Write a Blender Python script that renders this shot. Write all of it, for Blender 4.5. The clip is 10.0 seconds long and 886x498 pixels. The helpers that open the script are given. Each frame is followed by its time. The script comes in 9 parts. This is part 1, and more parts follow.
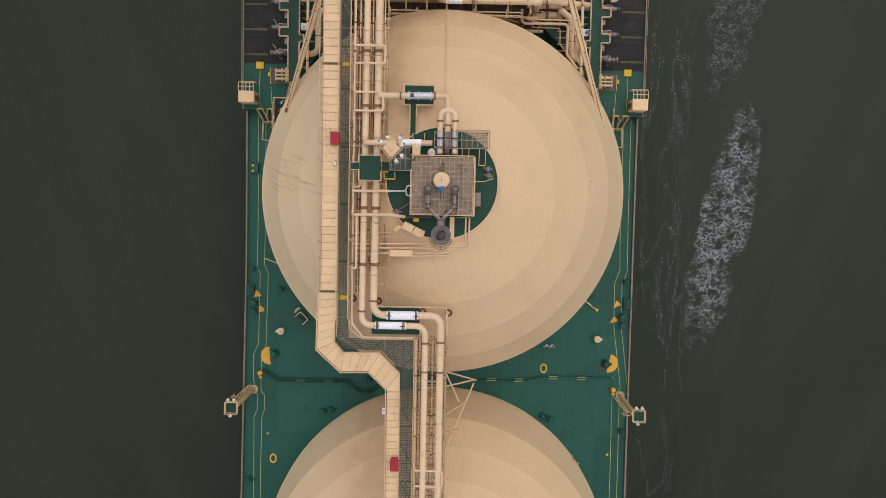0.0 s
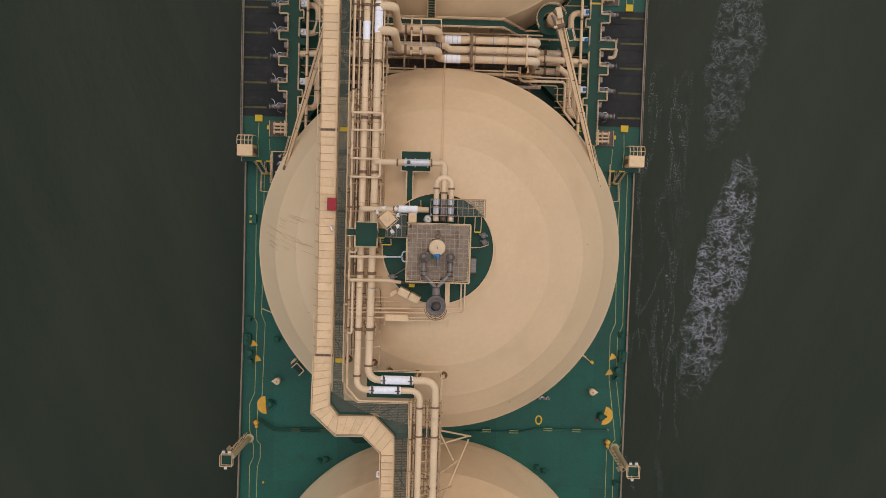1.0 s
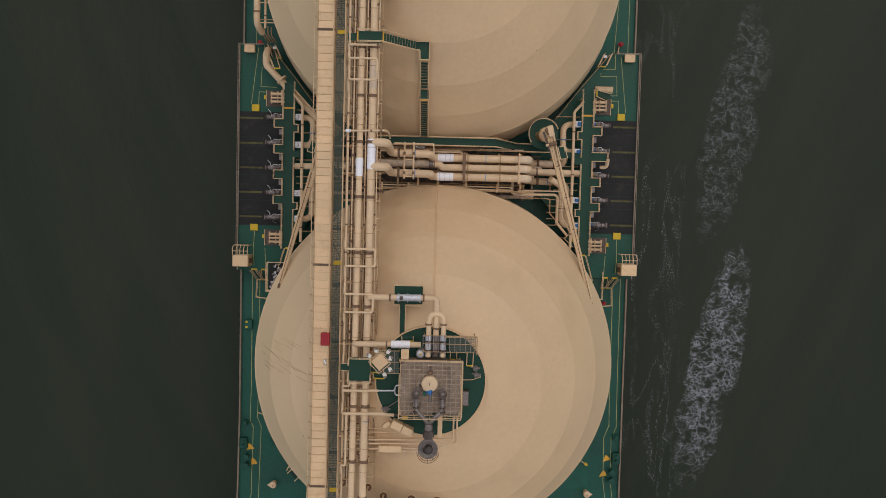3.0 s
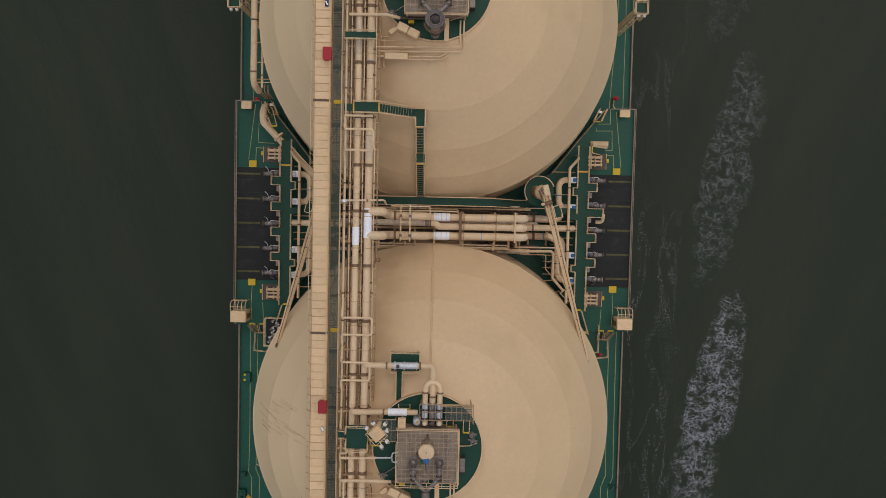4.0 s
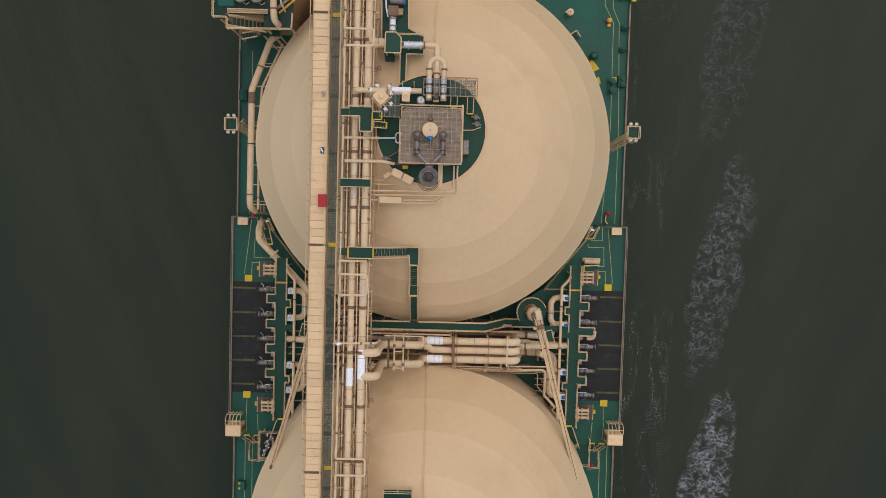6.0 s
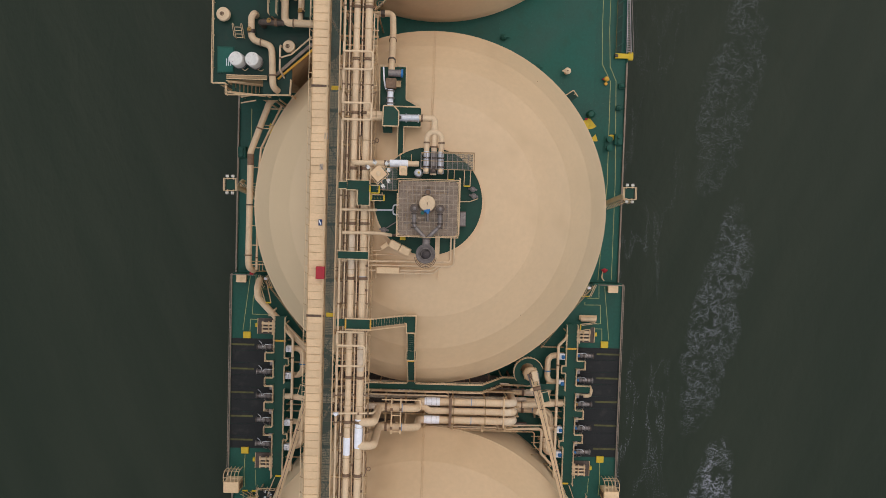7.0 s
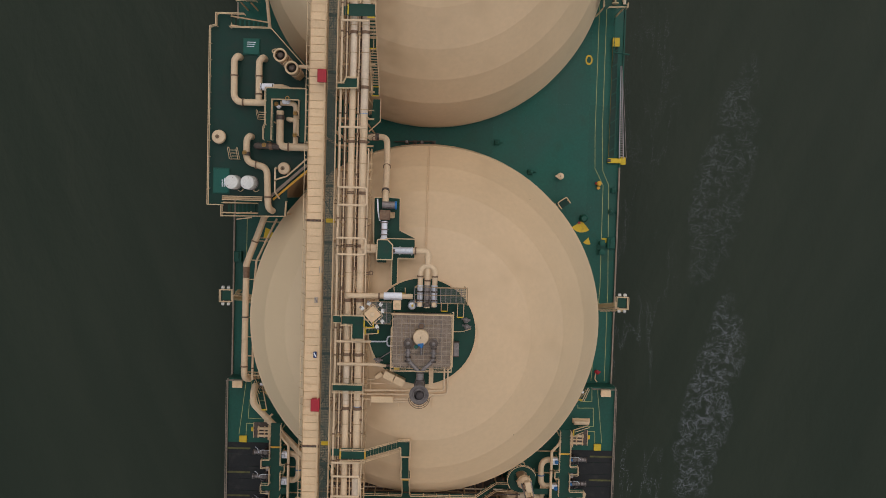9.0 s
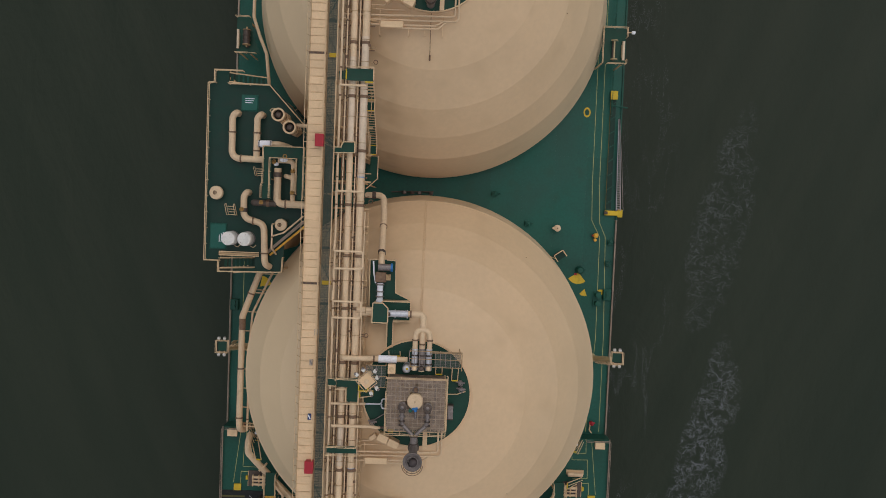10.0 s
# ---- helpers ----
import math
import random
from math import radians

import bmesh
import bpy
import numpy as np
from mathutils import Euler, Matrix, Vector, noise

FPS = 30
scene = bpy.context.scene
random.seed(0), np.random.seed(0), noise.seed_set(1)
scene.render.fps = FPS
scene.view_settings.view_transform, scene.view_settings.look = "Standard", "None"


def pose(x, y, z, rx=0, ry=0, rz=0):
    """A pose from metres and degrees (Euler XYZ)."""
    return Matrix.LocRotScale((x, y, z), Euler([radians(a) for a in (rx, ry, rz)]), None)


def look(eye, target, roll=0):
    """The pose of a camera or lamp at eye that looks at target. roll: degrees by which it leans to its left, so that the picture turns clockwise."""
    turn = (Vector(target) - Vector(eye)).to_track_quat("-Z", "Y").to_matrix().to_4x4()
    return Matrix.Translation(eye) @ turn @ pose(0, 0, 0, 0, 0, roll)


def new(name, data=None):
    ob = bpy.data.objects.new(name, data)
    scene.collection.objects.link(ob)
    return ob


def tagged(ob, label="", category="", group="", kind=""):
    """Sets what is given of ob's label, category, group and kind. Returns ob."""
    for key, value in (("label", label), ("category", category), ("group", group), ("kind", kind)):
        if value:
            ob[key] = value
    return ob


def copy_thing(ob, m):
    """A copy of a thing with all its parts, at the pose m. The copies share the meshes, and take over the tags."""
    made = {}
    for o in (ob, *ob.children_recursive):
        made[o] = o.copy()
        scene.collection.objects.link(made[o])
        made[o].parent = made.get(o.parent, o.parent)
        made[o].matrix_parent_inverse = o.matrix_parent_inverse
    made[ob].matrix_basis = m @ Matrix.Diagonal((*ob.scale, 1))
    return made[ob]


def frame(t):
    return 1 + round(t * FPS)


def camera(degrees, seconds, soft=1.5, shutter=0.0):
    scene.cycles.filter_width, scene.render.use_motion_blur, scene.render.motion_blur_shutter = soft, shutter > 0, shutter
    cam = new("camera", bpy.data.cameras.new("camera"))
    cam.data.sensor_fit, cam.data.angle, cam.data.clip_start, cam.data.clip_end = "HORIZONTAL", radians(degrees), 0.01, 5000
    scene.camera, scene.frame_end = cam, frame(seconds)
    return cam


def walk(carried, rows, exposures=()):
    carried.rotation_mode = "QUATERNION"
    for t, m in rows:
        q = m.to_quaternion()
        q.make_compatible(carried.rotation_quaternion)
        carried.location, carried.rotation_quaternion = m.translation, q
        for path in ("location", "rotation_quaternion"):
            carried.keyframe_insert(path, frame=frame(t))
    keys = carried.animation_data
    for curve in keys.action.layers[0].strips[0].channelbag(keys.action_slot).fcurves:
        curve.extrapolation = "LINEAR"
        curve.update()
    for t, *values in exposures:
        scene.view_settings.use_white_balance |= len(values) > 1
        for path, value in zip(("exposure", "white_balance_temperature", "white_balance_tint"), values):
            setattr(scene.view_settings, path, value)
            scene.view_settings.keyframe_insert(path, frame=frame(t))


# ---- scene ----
cam = camera(57.4, 10.0, soft=0.4)
PATH = [
    (0, (-0.395, -1.722, 100.521), (-0.377, -1.845, 98.525), 172.8),
    (0.5, (-0.229, 1.212, 100.543), (-0.211, 1.095, 98.547), 172.7),
    (1, (-0.082, 4.185, 100.586), (-0.065, 4.073, 98.589), 173.0),
    (1.5, (0.085, 7.222, 100.614), (0.1, 7.113, 98.617), 173.5),
    (2, (0.218, 10.321, 100.621), (0.233, 10.216, 98.624), 173.4),
    (2.5, (0.337, 13.524, 100.655), (0.351, 13.419, 98.657), 173.7),
    (2.7, (0.378, 14.85, 100.665), (0.392, 14.746, 98.668), 173.8),
    (4, (0.59, 23.633, 100.88), (0.606, 23.525, 98.883), 172.8),
    (4.5, (0.602, 27.098, 100.955), (0.621, 26.99, 98.958), 171.8),
    (5, (0.576, 30.57, 101.05), (0.597, 30.463, 99.053), 170.5),
    (5.5, (0.578, 33.998, 101.151), (0.601, 33.893, 99.154), 169.2),
    (6.8, (0.696, 42.823, 101.5), (0.721, 42.726, 99.503), 167.2),
    (7, (0.689, 44.16, 101.525), (0.714, 44.064, 99.528), 167.1),
    (7.5, (0.653, 47.448, 101.593), (0.68, 47.352, 99.596), 166.0),
    (8, (0.631, 50.767, 101.663), (0.661, 50.671, 99.666), 164.8),
    (8.5, (0.615, 54.049, 101.734), (0.647, 53.952, 99.737), 163.6),
    (9, (0.671, 57.275, 101.754), (0.703, 57.176, 99.757), 163.7),
    (9.5, (0.773, 60.419, 101.716), (0.805, 60.32, 99.718), 163.9),
    (10, (0.895, 63.532, 101.66), (0.927, 63.434, 99.662), 164.2),
]
EXPOSURE = [(0.0, 0.15, 6750, 10), (0.5, 0.03, 6750, 10), (1.0, -0.05, 6750, 10), (1.5, -0.06, 6750, 10), (2.0, -0.11, 6750, 10), (2.5, -0.26, 6750, 10), (4.0, -0.31, 6650, 7),
            (4.5, -0.2, 6600, 7), (5.0, -0.11, 6550, 7), (5.5, 0.03, 6550, 7), (7.0, -0.02, 6500, 7), (7.5, -0.1, 6500, 7), (8.5, -0.23, 6500, 7), (9.5, -0.34, 6500, 7), (10.0, -0.35, 6500, 7)]
walk(cam, [(t, look(eye, target, roll)) for t, eye, target, roll in PATH], EXPOSURE)

# ---- light ----
world = bpy.data.worlds.new("overcast_sky")
scene.world = world
world.use_nodes = True
wn = world.node_tree.nodes
sky = wn.new("ShaderNodeTexSky")
sky.sky_type, sky.sun_disc = "NISHITA", False
SUN_UP, SUN_ROUND = radians(66), radians(30)
sky.sun_elevation, sky.sun_rotation = SUN_UP, SUN_ROUND
sky.air_density, sky.dust_density, sky.ozone_density = 1.0, 6.0, 0.6
wn["Background"].inputs["Strength"].default_value = 0.1
cloud = wn.new("ShaderNodeMix")  # even cloud cover laid over the clear sky
cloud.data_type = "RGBA"
cloud.inputs["Factor"].default_value = 0.6
cloud.inputs[7].default_value = (8.0, 8.3, 8.6, 1)
world.node_tree.links.new(sky.outputs["Color"], cloud.inputs[6])
world.node_tree.links.new(cloud.outputs[2], wn["Background"].inputs["Color"])
sun = new("sun", bpy.data.lights.new("sun", "SUN"))
sun.data.energy, sun.data.angle, sun.data.color = 0.45, radians(80), (1.0, 0.96, 0.9)
sun.matrix_world = look((math.sin(SUN_ROUND) * math.cos(SUN_UP), math.cos(SUN_ROUND) * math.cos(SUN_UP), math.sin(SUN_UP)), (0, 0, 0))


# ---- materials ----
def surface(name, base, rough=0.6, metal=0.0, patch=0.12, patch_size=3.0, grain=0.06, grain_size=0.15, stain=None, stain_amount=0.0, stain_size=1.2, bump=0.15, stretch=(1, 1, 1), each=0.04, shine=0.3):
    m = bpy.data.materials.new(name)
    m.use_nodes = True
    n, l = m.node_tree.nodes, m.node_tree.links
    b = n["Principled BSDF"]
    b.inputs["Roughness"].default_value, b.inputs["Metallic"].default_value = rough, metal
    b.inputs["Specular IOR Level"].default_value = shine
    geo = n.new("ShaderNodeNewGeometry")
    mp = n.new("ShaderNodeMapping")
    mp.inputs["Scale"].default_value = stretch
    l.new(geo.outputs["Position"], mp.inputs["Vector"])

    def cloud(size, detail=4.0):
        t = n.new("ShaderNodeTexNoise")
        t.inputs["Scale"].default_value, t.inputs["Detail"].default_value = 1.0 / size, detail
        l.new(mp.outputs["Vector"], t.inputs["Vector"])
        return t.outputs["Fac"]

    def scaled(fac, amount):
        r = n.new("ShaderNodeMapRange")
        r.inputs["From Min"].default_value, r.inputs["From Max"].default_value = 0.3, 0.7
        r.inputs["To Min"].default_value, r.inputs["To Max"].default_value = 1 - amount, 1 + amount
        l.new(fac, r.inputs["Value"])
        return r.outputs["Result"]

    def times(a, c):
        k = n.new("ShaderNodeMath")
        k.operation = "MULTIPLY"
        l.new(a, k.inputs[0]), l.new(c, k.inputs[1])
        return k.outputs[0]

    big, fine = cloud(patch_size), cloud(grain_size, 6.0)
    info = n.new("ShaderNodeObjectInfo")
    own = n.new("ShaderNodeMapRange")
    own.inputs["To Min"].default_value, own.inputs["To Max"].default_value = 1 - each, 1 + each
    l.new(info.outputs["Random"], own.inputs["Value"])
    val = times(times(scaled(big, patch), scaled(fine, grain)), own.outputs["Result"])
    hsv = n.new("ShaderNodeHueSaturation")
    hsv.inputs["Color"].default_value = (*base, 1)
    l.new(val, hsv.inputs["Value"])
    colour = hsv.outputs["Color"]
    if stain:
        mask = n.new("ShaderNodeMapRange")
        mask.inputs["From Min"].default_value, mask.inputs["From Max"].default_value = 0.55, 0.78
        mask.inputs["To Max"].default_value = stain_amount
        l.new(cloud(stain_size, 8.0), mask.inputs["Value"])
        mix = n.new("ShaderNodeMix")
        mix.data_type = "RGBA"
        l.new(mask.outputs["Result"], mix.inputs["Factor"])
        l.new(colour, mix.inputs[6])
        mix.inputs[7].default_value = (*stain, 1)
        colour = mix.outputs[2]
    l.new(colour, b.inputs["Base Color"])
    rr = n.new("ShaderNodeMath")
    rr.operation = "MULTIPLY"
    rr.inputs[1].default_value = rough
    l.new(scaled(big, 0.2), rr.inputs[0])
    l.new(rr.outputs[0], b.inputs["Roughness"])
    bp = n.new("ShaderNodeBump")
    bp.inputs["Strength"].default_value, bp.inputs["Distance"].default_value = bump, 0.02
    l.new(fine, bp.inputs["Height"])
    l.new(bp.outputs["Normal"], b.inputs["Normal"])
    return m


RUST = (0.16, 0.075, 0.035)
CREAM = surface("cream_paint", (0.69, 0.485, 0.3), 0.5, stain=RUST, stain_amount=0.3, stain_size=0.9, patch=0.05)
DOME = surface("dome_paint", (0.695, 0.495, 0.312), 0.42, patch=0.035, patch_size=6.0, grain=0.03, grain_size=0.5, stain=(0.52, 0.35, 0.2), stain_amount=0.4, stain_size=4.0, each=0.012, bump=0.08, shine=0.5)


def side_tint(m, tint, x0, x1, amount):
    """Paint tinted towards x0, with a cloudy border that ends at x1."""
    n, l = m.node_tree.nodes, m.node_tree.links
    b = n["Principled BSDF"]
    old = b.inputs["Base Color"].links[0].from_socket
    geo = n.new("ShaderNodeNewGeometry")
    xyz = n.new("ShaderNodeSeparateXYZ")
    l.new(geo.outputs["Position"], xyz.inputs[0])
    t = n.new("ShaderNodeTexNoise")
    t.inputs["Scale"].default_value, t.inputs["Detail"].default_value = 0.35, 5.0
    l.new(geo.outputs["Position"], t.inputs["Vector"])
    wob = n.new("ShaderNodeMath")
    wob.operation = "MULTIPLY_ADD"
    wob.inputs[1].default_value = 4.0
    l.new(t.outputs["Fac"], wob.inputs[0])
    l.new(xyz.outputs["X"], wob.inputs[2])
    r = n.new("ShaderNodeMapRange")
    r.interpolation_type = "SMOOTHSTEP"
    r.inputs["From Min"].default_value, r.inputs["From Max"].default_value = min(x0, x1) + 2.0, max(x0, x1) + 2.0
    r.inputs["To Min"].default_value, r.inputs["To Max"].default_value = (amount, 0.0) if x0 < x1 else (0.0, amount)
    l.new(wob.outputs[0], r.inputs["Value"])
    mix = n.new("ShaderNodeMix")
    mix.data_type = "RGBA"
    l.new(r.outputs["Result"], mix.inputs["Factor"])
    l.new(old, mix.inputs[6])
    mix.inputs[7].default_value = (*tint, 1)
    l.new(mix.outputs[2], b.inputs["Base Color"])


def rust_and_rack_shade(m, tint, lo, hi, amount):
    """Rust and rack shade, painted in a cloudy strip between two lines along the ship."""
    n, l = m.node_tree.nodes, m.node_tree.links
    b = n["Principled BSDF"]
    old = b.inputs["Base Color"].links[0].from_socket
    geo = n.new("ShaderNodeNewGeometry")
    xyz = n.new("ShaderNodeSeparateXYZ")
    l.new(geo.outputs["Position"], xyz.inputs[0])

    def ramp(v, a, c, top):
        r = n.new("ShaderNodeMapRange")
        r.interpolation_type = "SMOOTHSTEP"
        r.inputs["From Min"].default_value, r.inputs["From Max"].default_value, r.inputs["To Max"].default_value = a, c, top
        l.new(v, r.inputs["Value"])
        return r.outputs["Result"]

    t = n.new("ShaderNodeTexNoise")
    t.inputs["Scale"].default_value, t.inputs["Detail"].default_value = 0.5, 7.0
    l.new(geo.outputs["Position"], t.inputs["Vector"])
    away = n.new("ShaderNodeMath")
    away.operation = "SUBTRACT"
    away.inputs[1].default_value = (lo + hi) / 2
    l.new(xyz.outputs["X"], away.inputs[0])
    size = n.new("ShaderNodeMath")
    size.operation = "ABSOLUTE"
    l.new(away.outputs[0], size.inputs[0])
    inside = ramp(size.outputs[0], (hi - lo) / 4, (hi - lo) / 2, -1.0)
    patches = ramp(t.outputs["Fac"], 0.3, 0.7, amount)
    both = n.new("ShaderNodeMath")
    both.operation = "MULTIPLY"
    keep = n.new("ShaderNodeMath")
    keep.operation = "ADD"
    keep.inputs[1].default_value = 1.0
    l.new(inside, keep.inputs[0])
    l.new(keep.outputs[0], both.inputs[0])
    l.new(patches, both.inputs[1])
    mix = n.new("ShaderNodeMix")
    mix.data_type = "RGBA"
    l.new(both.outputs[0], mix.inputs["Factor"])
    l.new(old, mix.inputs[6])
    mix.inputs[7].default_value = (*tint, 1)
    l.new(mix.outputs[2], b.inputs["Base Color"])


DOME.node_tree.nodes["Principled BSDF"].inputs["Diffuse Roughness"].default_value = 0.4  # chalky old paint
# rust and the shade beside the pipe rack, both put into the dome colour
rust_and_rack_shade(DOME, (0.42, 0.24, 0.12), -10.5, -2.0, 0.3)
# the dome colour turns paler to port, greyer to starboard
side_tint(DOME, (0.75, 0.58, 0.39), -14.0, -7.0, 0.7)
side_tint(DOME, (0.64, 0.505, 0.35), 22.0, 9.0, 0.5)
DUCT = surface("duct_paint", (0.74, 0.52, 0.325), 0.5, patch=0.05, stain=(0.34, 0.2, 0.1), stain_amount=0.3, stain_size=0.6, each=0.06)
PIPE = surface("pipe_paint", (0.70, 0.51, 0.34), 0.42, patch=0.06, patch_size=1.5, stain=(0.36, 0.22, 0.12), stain_amount=0.35, stain_size=0.8)
PALE_PIPE = surface("pale_weathered_pipe", (0.70, 0.55, 0.42), 0.5, patch=0.08, patch_size=0.8, stain=(0.45, 0.34, 0.26), stain_amount=0.4, stain_size=0.6)
DULL_CREAM = surface("dull_cream_paint", (0.46, 0.37, 0.225), 0.6, patch=0.15, patch_size=0.5, stain=RUST, stain_amount=0.4, stain_size=0.4)
WORN = surface("worn_cream", (0.45, 0.3, 0.17), 0.65, patch=0.15, stain=RUST, stain_amount=0.75, stain_size=0.5)
GREEN = surface("green_deck_paint", (0.0085, 0.073, 0.053), 0.5, patch=0.16, patch_size=5.0, grain=0.1, grain_size=0.3, stain=(0.02, 0.045, 0.03), stain_amount=0.6, stain_size=2.5)
GREEN_PLATE = surface("green_deck_plate_paint", (0.009, 0.083, 0.063), 0.5, patch=0.16, patch_size=5.0, grain=0.1, grain_size=0.3, stain=(0.02, 0.045, 0.03), stain_amount=0.6, stain_size=2.5, each=0.13)
ROOF_GREEN = surface("dark_green_roof_paint", (0.004, 0.031, 0.0225), 0.5, patch=0.18, patch_size=2.0, stain=(0.02, 0.03, 0.022), stain_amount=0.7, stain_size=1.2)
GREEN_TOP = surface("green_platform_paint", (0.006, 0.050, 0.033), 0.5, patch=0.12, patch_size=1.2, stain=(0.02, 0.035, 0.025), stain_amount=0.6, stain_size=0.8)
TEAL = surface("teal_hatch_paint", (0.012, 0.095, 0.075), 0.5)
GRATE = surface("green_grey_grating", (0.1, 0.117, 0.1), 0.6, metal=0.1, patch=0.2, patch_size=1.0, grain=0.2, grain_size=0.1)
DARK_VENT = surface("sooty_vent_steel", (0.075, 0.06, 0.06), 0.6, metal=0.2, patch=0.2, patch_size=0.4)
ALUMINIUM = surface("dull_aluminium", (0.36, 0.34, 0.37), 0.5, metal=0.4, patch=0.15, patch_size=0.6)
GRATE_BEAM = surface("green_grey_steel", (0.075, 0.105, 0.095), 0.6, metal=0.2, patch=0.2, patch_size=0.8, grain=0.2, grain_size=0.1)
TRUNK_GRATE = surface("brownish_grating", (0.37, 0.285, 0.235), 0.6, metal=0.1, patch=0.3, patch_size=0.7, grain=0.2, grain_size=0.1, stain=RUST, stain_amount=0.5, stain_size=0.6)
GRATE_WARM = surface("weathered_grating", (0.31, 0.24, 0.195), 0.6, metal=0.2, patch=0.2, patch_size=0.8, grain=0.2, grain_size=0.1)
BLACK = surface("dark_drip_deck", (0.013, 0.013, 0.0145), 0.6, patch=0.2, patch_size=2.0, grain=0.15, stain=(0.05, 0.045, 0.04), stain_amount=0.5)
YELLOW = surface("yellow_paint", (0.62, 0.42, 0.03), 0.5, stain=(0.3, 0.2, 0.04), stain_amount=0.5, stain_size=0.5)
OCHRE = surface("ochre_paint", (0.66, 0.36, 0.05), 0.5, stain=(0.3, 0.18, 0.05), stain_amount=0.4, stain_size=0.5)
LINE = surface("walkway_line_paint", (0.30, 0.31, 0.13), 0.6, patch=0.25, patch_size=1.0)
DULL_LINE = surface("worn_yellow_line", (0.09, 0.083, 0.03), 0.6, patch=0.4, patch_size=0.8)
RED = surface("red_paint", (0.36, 0.022, 0.035), 0.5)
STEEL = surface("grey_steel", (0.25, 0.215, 0.21), 0.45, metal=0.5, patch=0.2, patch_size=0.3, stain=(0.12, 0.09, 0.08), stain_amount=0.6, stain_size=0.25)
VENT = surface("weathered_grey_steel", (0.17, 0.145, 0.14), 0.5, metal=0.4, patch=0.2, patch_size=0.3, stain=(0.08, 0.06, 0.055), stain_amount=0.6, stain_size=0.25)
TRUNK_TOP = surface("rusty_trunk_paint", (0.36, 0.26, 0.2), 0.6, patch=0.3, patch_size=0.6, stain=RUST, stain_amount=0.6, stain_size=0.7)
BARE = surface("bare_brown_pipe", (0.62, 0.49, 0.385), 0.5, patch=0.15, patch_size=0.5, stain=(0.2, 0.13, 0.1), stain_amount=0.5, stain_size=0.4)
BEARER = surface("weathered_bearer", (0.47, 0.37, 0.29), 0.6, patch=0.2, patch_size=0.5, stain=RUST, stain_amount=0.4, stain_size=0.4)
DARK = surface("dark_steel", (0.10, 0.075, 0.065), 0.5, metal=0.4, patch=0.2, patch_size=0.3, stain=(0.2, 0.15, 0.12), stain_amount=0.5, stain_size=0.3)
CLAMP = surface("brown_clamp", (0.19, 0.112, 0.072), 0.6, patch=0.2, patch_size=0.3, stain=(0.3, 0.22, 0.15), stain_amount=0.6, stain_size=0.2)
WHITE = surface("white_lagging", (0.88, 0.87, 0.95), 0.6, patch=0.04, patch_size=0.4, stain=(0.6, 0.58, 0.62), stain_amount=0.3, stain_size=0.3)
PALE_LAG = surface("pale_lagging", (0.70, 0.545, 0.40), 0.55, patch=0.06, patch_size=0.4, stain=(0.5, 0.42, 0.34), stain_amount=0.4, stain_size=0.3)
SILVER = surface("silver_lagging", (0.6, 0.6, 0.66), 0.35, metal=0.4, patch=0.1, patch_size=0.3)
BLUE = surface("blue_paint", (0.03, 0.16, 0.42), 0.45)
DARK_BLUE = surface("dark_blue_paint", (0.012, 0.03, 0.12), 0.5)
DRUM = surface("off_white_paint", (0.72, 0.69, 0.67), 0.5, patch=0.08, patch_size=0.5, stain=(0.4, 0.34, 0.3), stain_amount=0.3, stain_size=0.5)
PALE_BLUE = surface("faded_blue_paint", (0.25, 0.33, 0.5), 0.5)
BRASS = surface("brass_valve", (0.42, 0.24, 0.08), 0.45, metal=0.3)
HOLE = surface("dark_opening", (0.02, 0.02, 0.02), 0.9)
HULL = surface("green_hull_paint", (0.012, 0.05, 0.033), 0.5)


# ---- mesh helpers ----
def thing(name, at, label, category, group="", kind=""):
    ob = new(name)
    ob.empty_display_size = 0.2
    ob.location = at
    return tagged(ob, label, category, group, kind)


def base_of(ob):
    p = Vector((0, 0, 0))
    while ob:
        p = p + Vector(ob.location)
        ob = ob.parent
    return p


def part(name, bm, material, parent=None, label="", smooth=False):
    me = bpy.data.meshes.new(name)
    if parent is not None:
        bmesh.ops.translate(bm, vec=-base_of(parent), verts=bm.verts)
    bm.normal_update()
    bm.to_mesh(me)
    bm.free()
    if smooth:
        for p in me.polygons:
            p.use_smooth = True
        me.set_sharp_from_angle(angle=radians(40))
    me.materials.append(material)
    ob = new(name, me)
    ob.parent = parent
    if label:
        ob["label"] = label
    return ob


def solid(name, bm, material, label, category, group="", kind="", smooth=False):
    return tagged(part(name, bm, material, None, "", smooth), label, category, group, kind)


def again(ob, at, parent=None, turn=0.0):
    """The same mesh once more, at a place relative to its parent."""
    o = new(ob.name.split(".")[0], ob.data)
    o.location = at
    o.rotation_euler = (0, 0, turn)
    o.parent = parent
    return o


def box(bm, c, s, rz=0.0, bevel=0.0, tilt=None):
    m = Matrix.Translation(c) @ Matrix.Rotation(radians(rz), 4, "Z")
    if tilt is not None:
        m = m @ tilt
    r = bmesh.ops.create_cube(bm, size=1.0, matrix=m @ Matrix.Diagonal((*s, 1)))
    if bevel:
        es = list({e for v in r["verts"] for e in v.link_edges})
        bmesh.ops.bevel(bm, geom=es, offset=bevel, segments=1, affect="EDGES")
    return bm


def span(bm, x0, x1, y0, y1, z0, z1, bevel=0.0):
    return box(bm, ((x0 + x1) / 2, (y0 + y1) / 2, (z0 + z1) / 2), (x1 - x0, y1 - y0, z1 - z0), bevel=bevel)


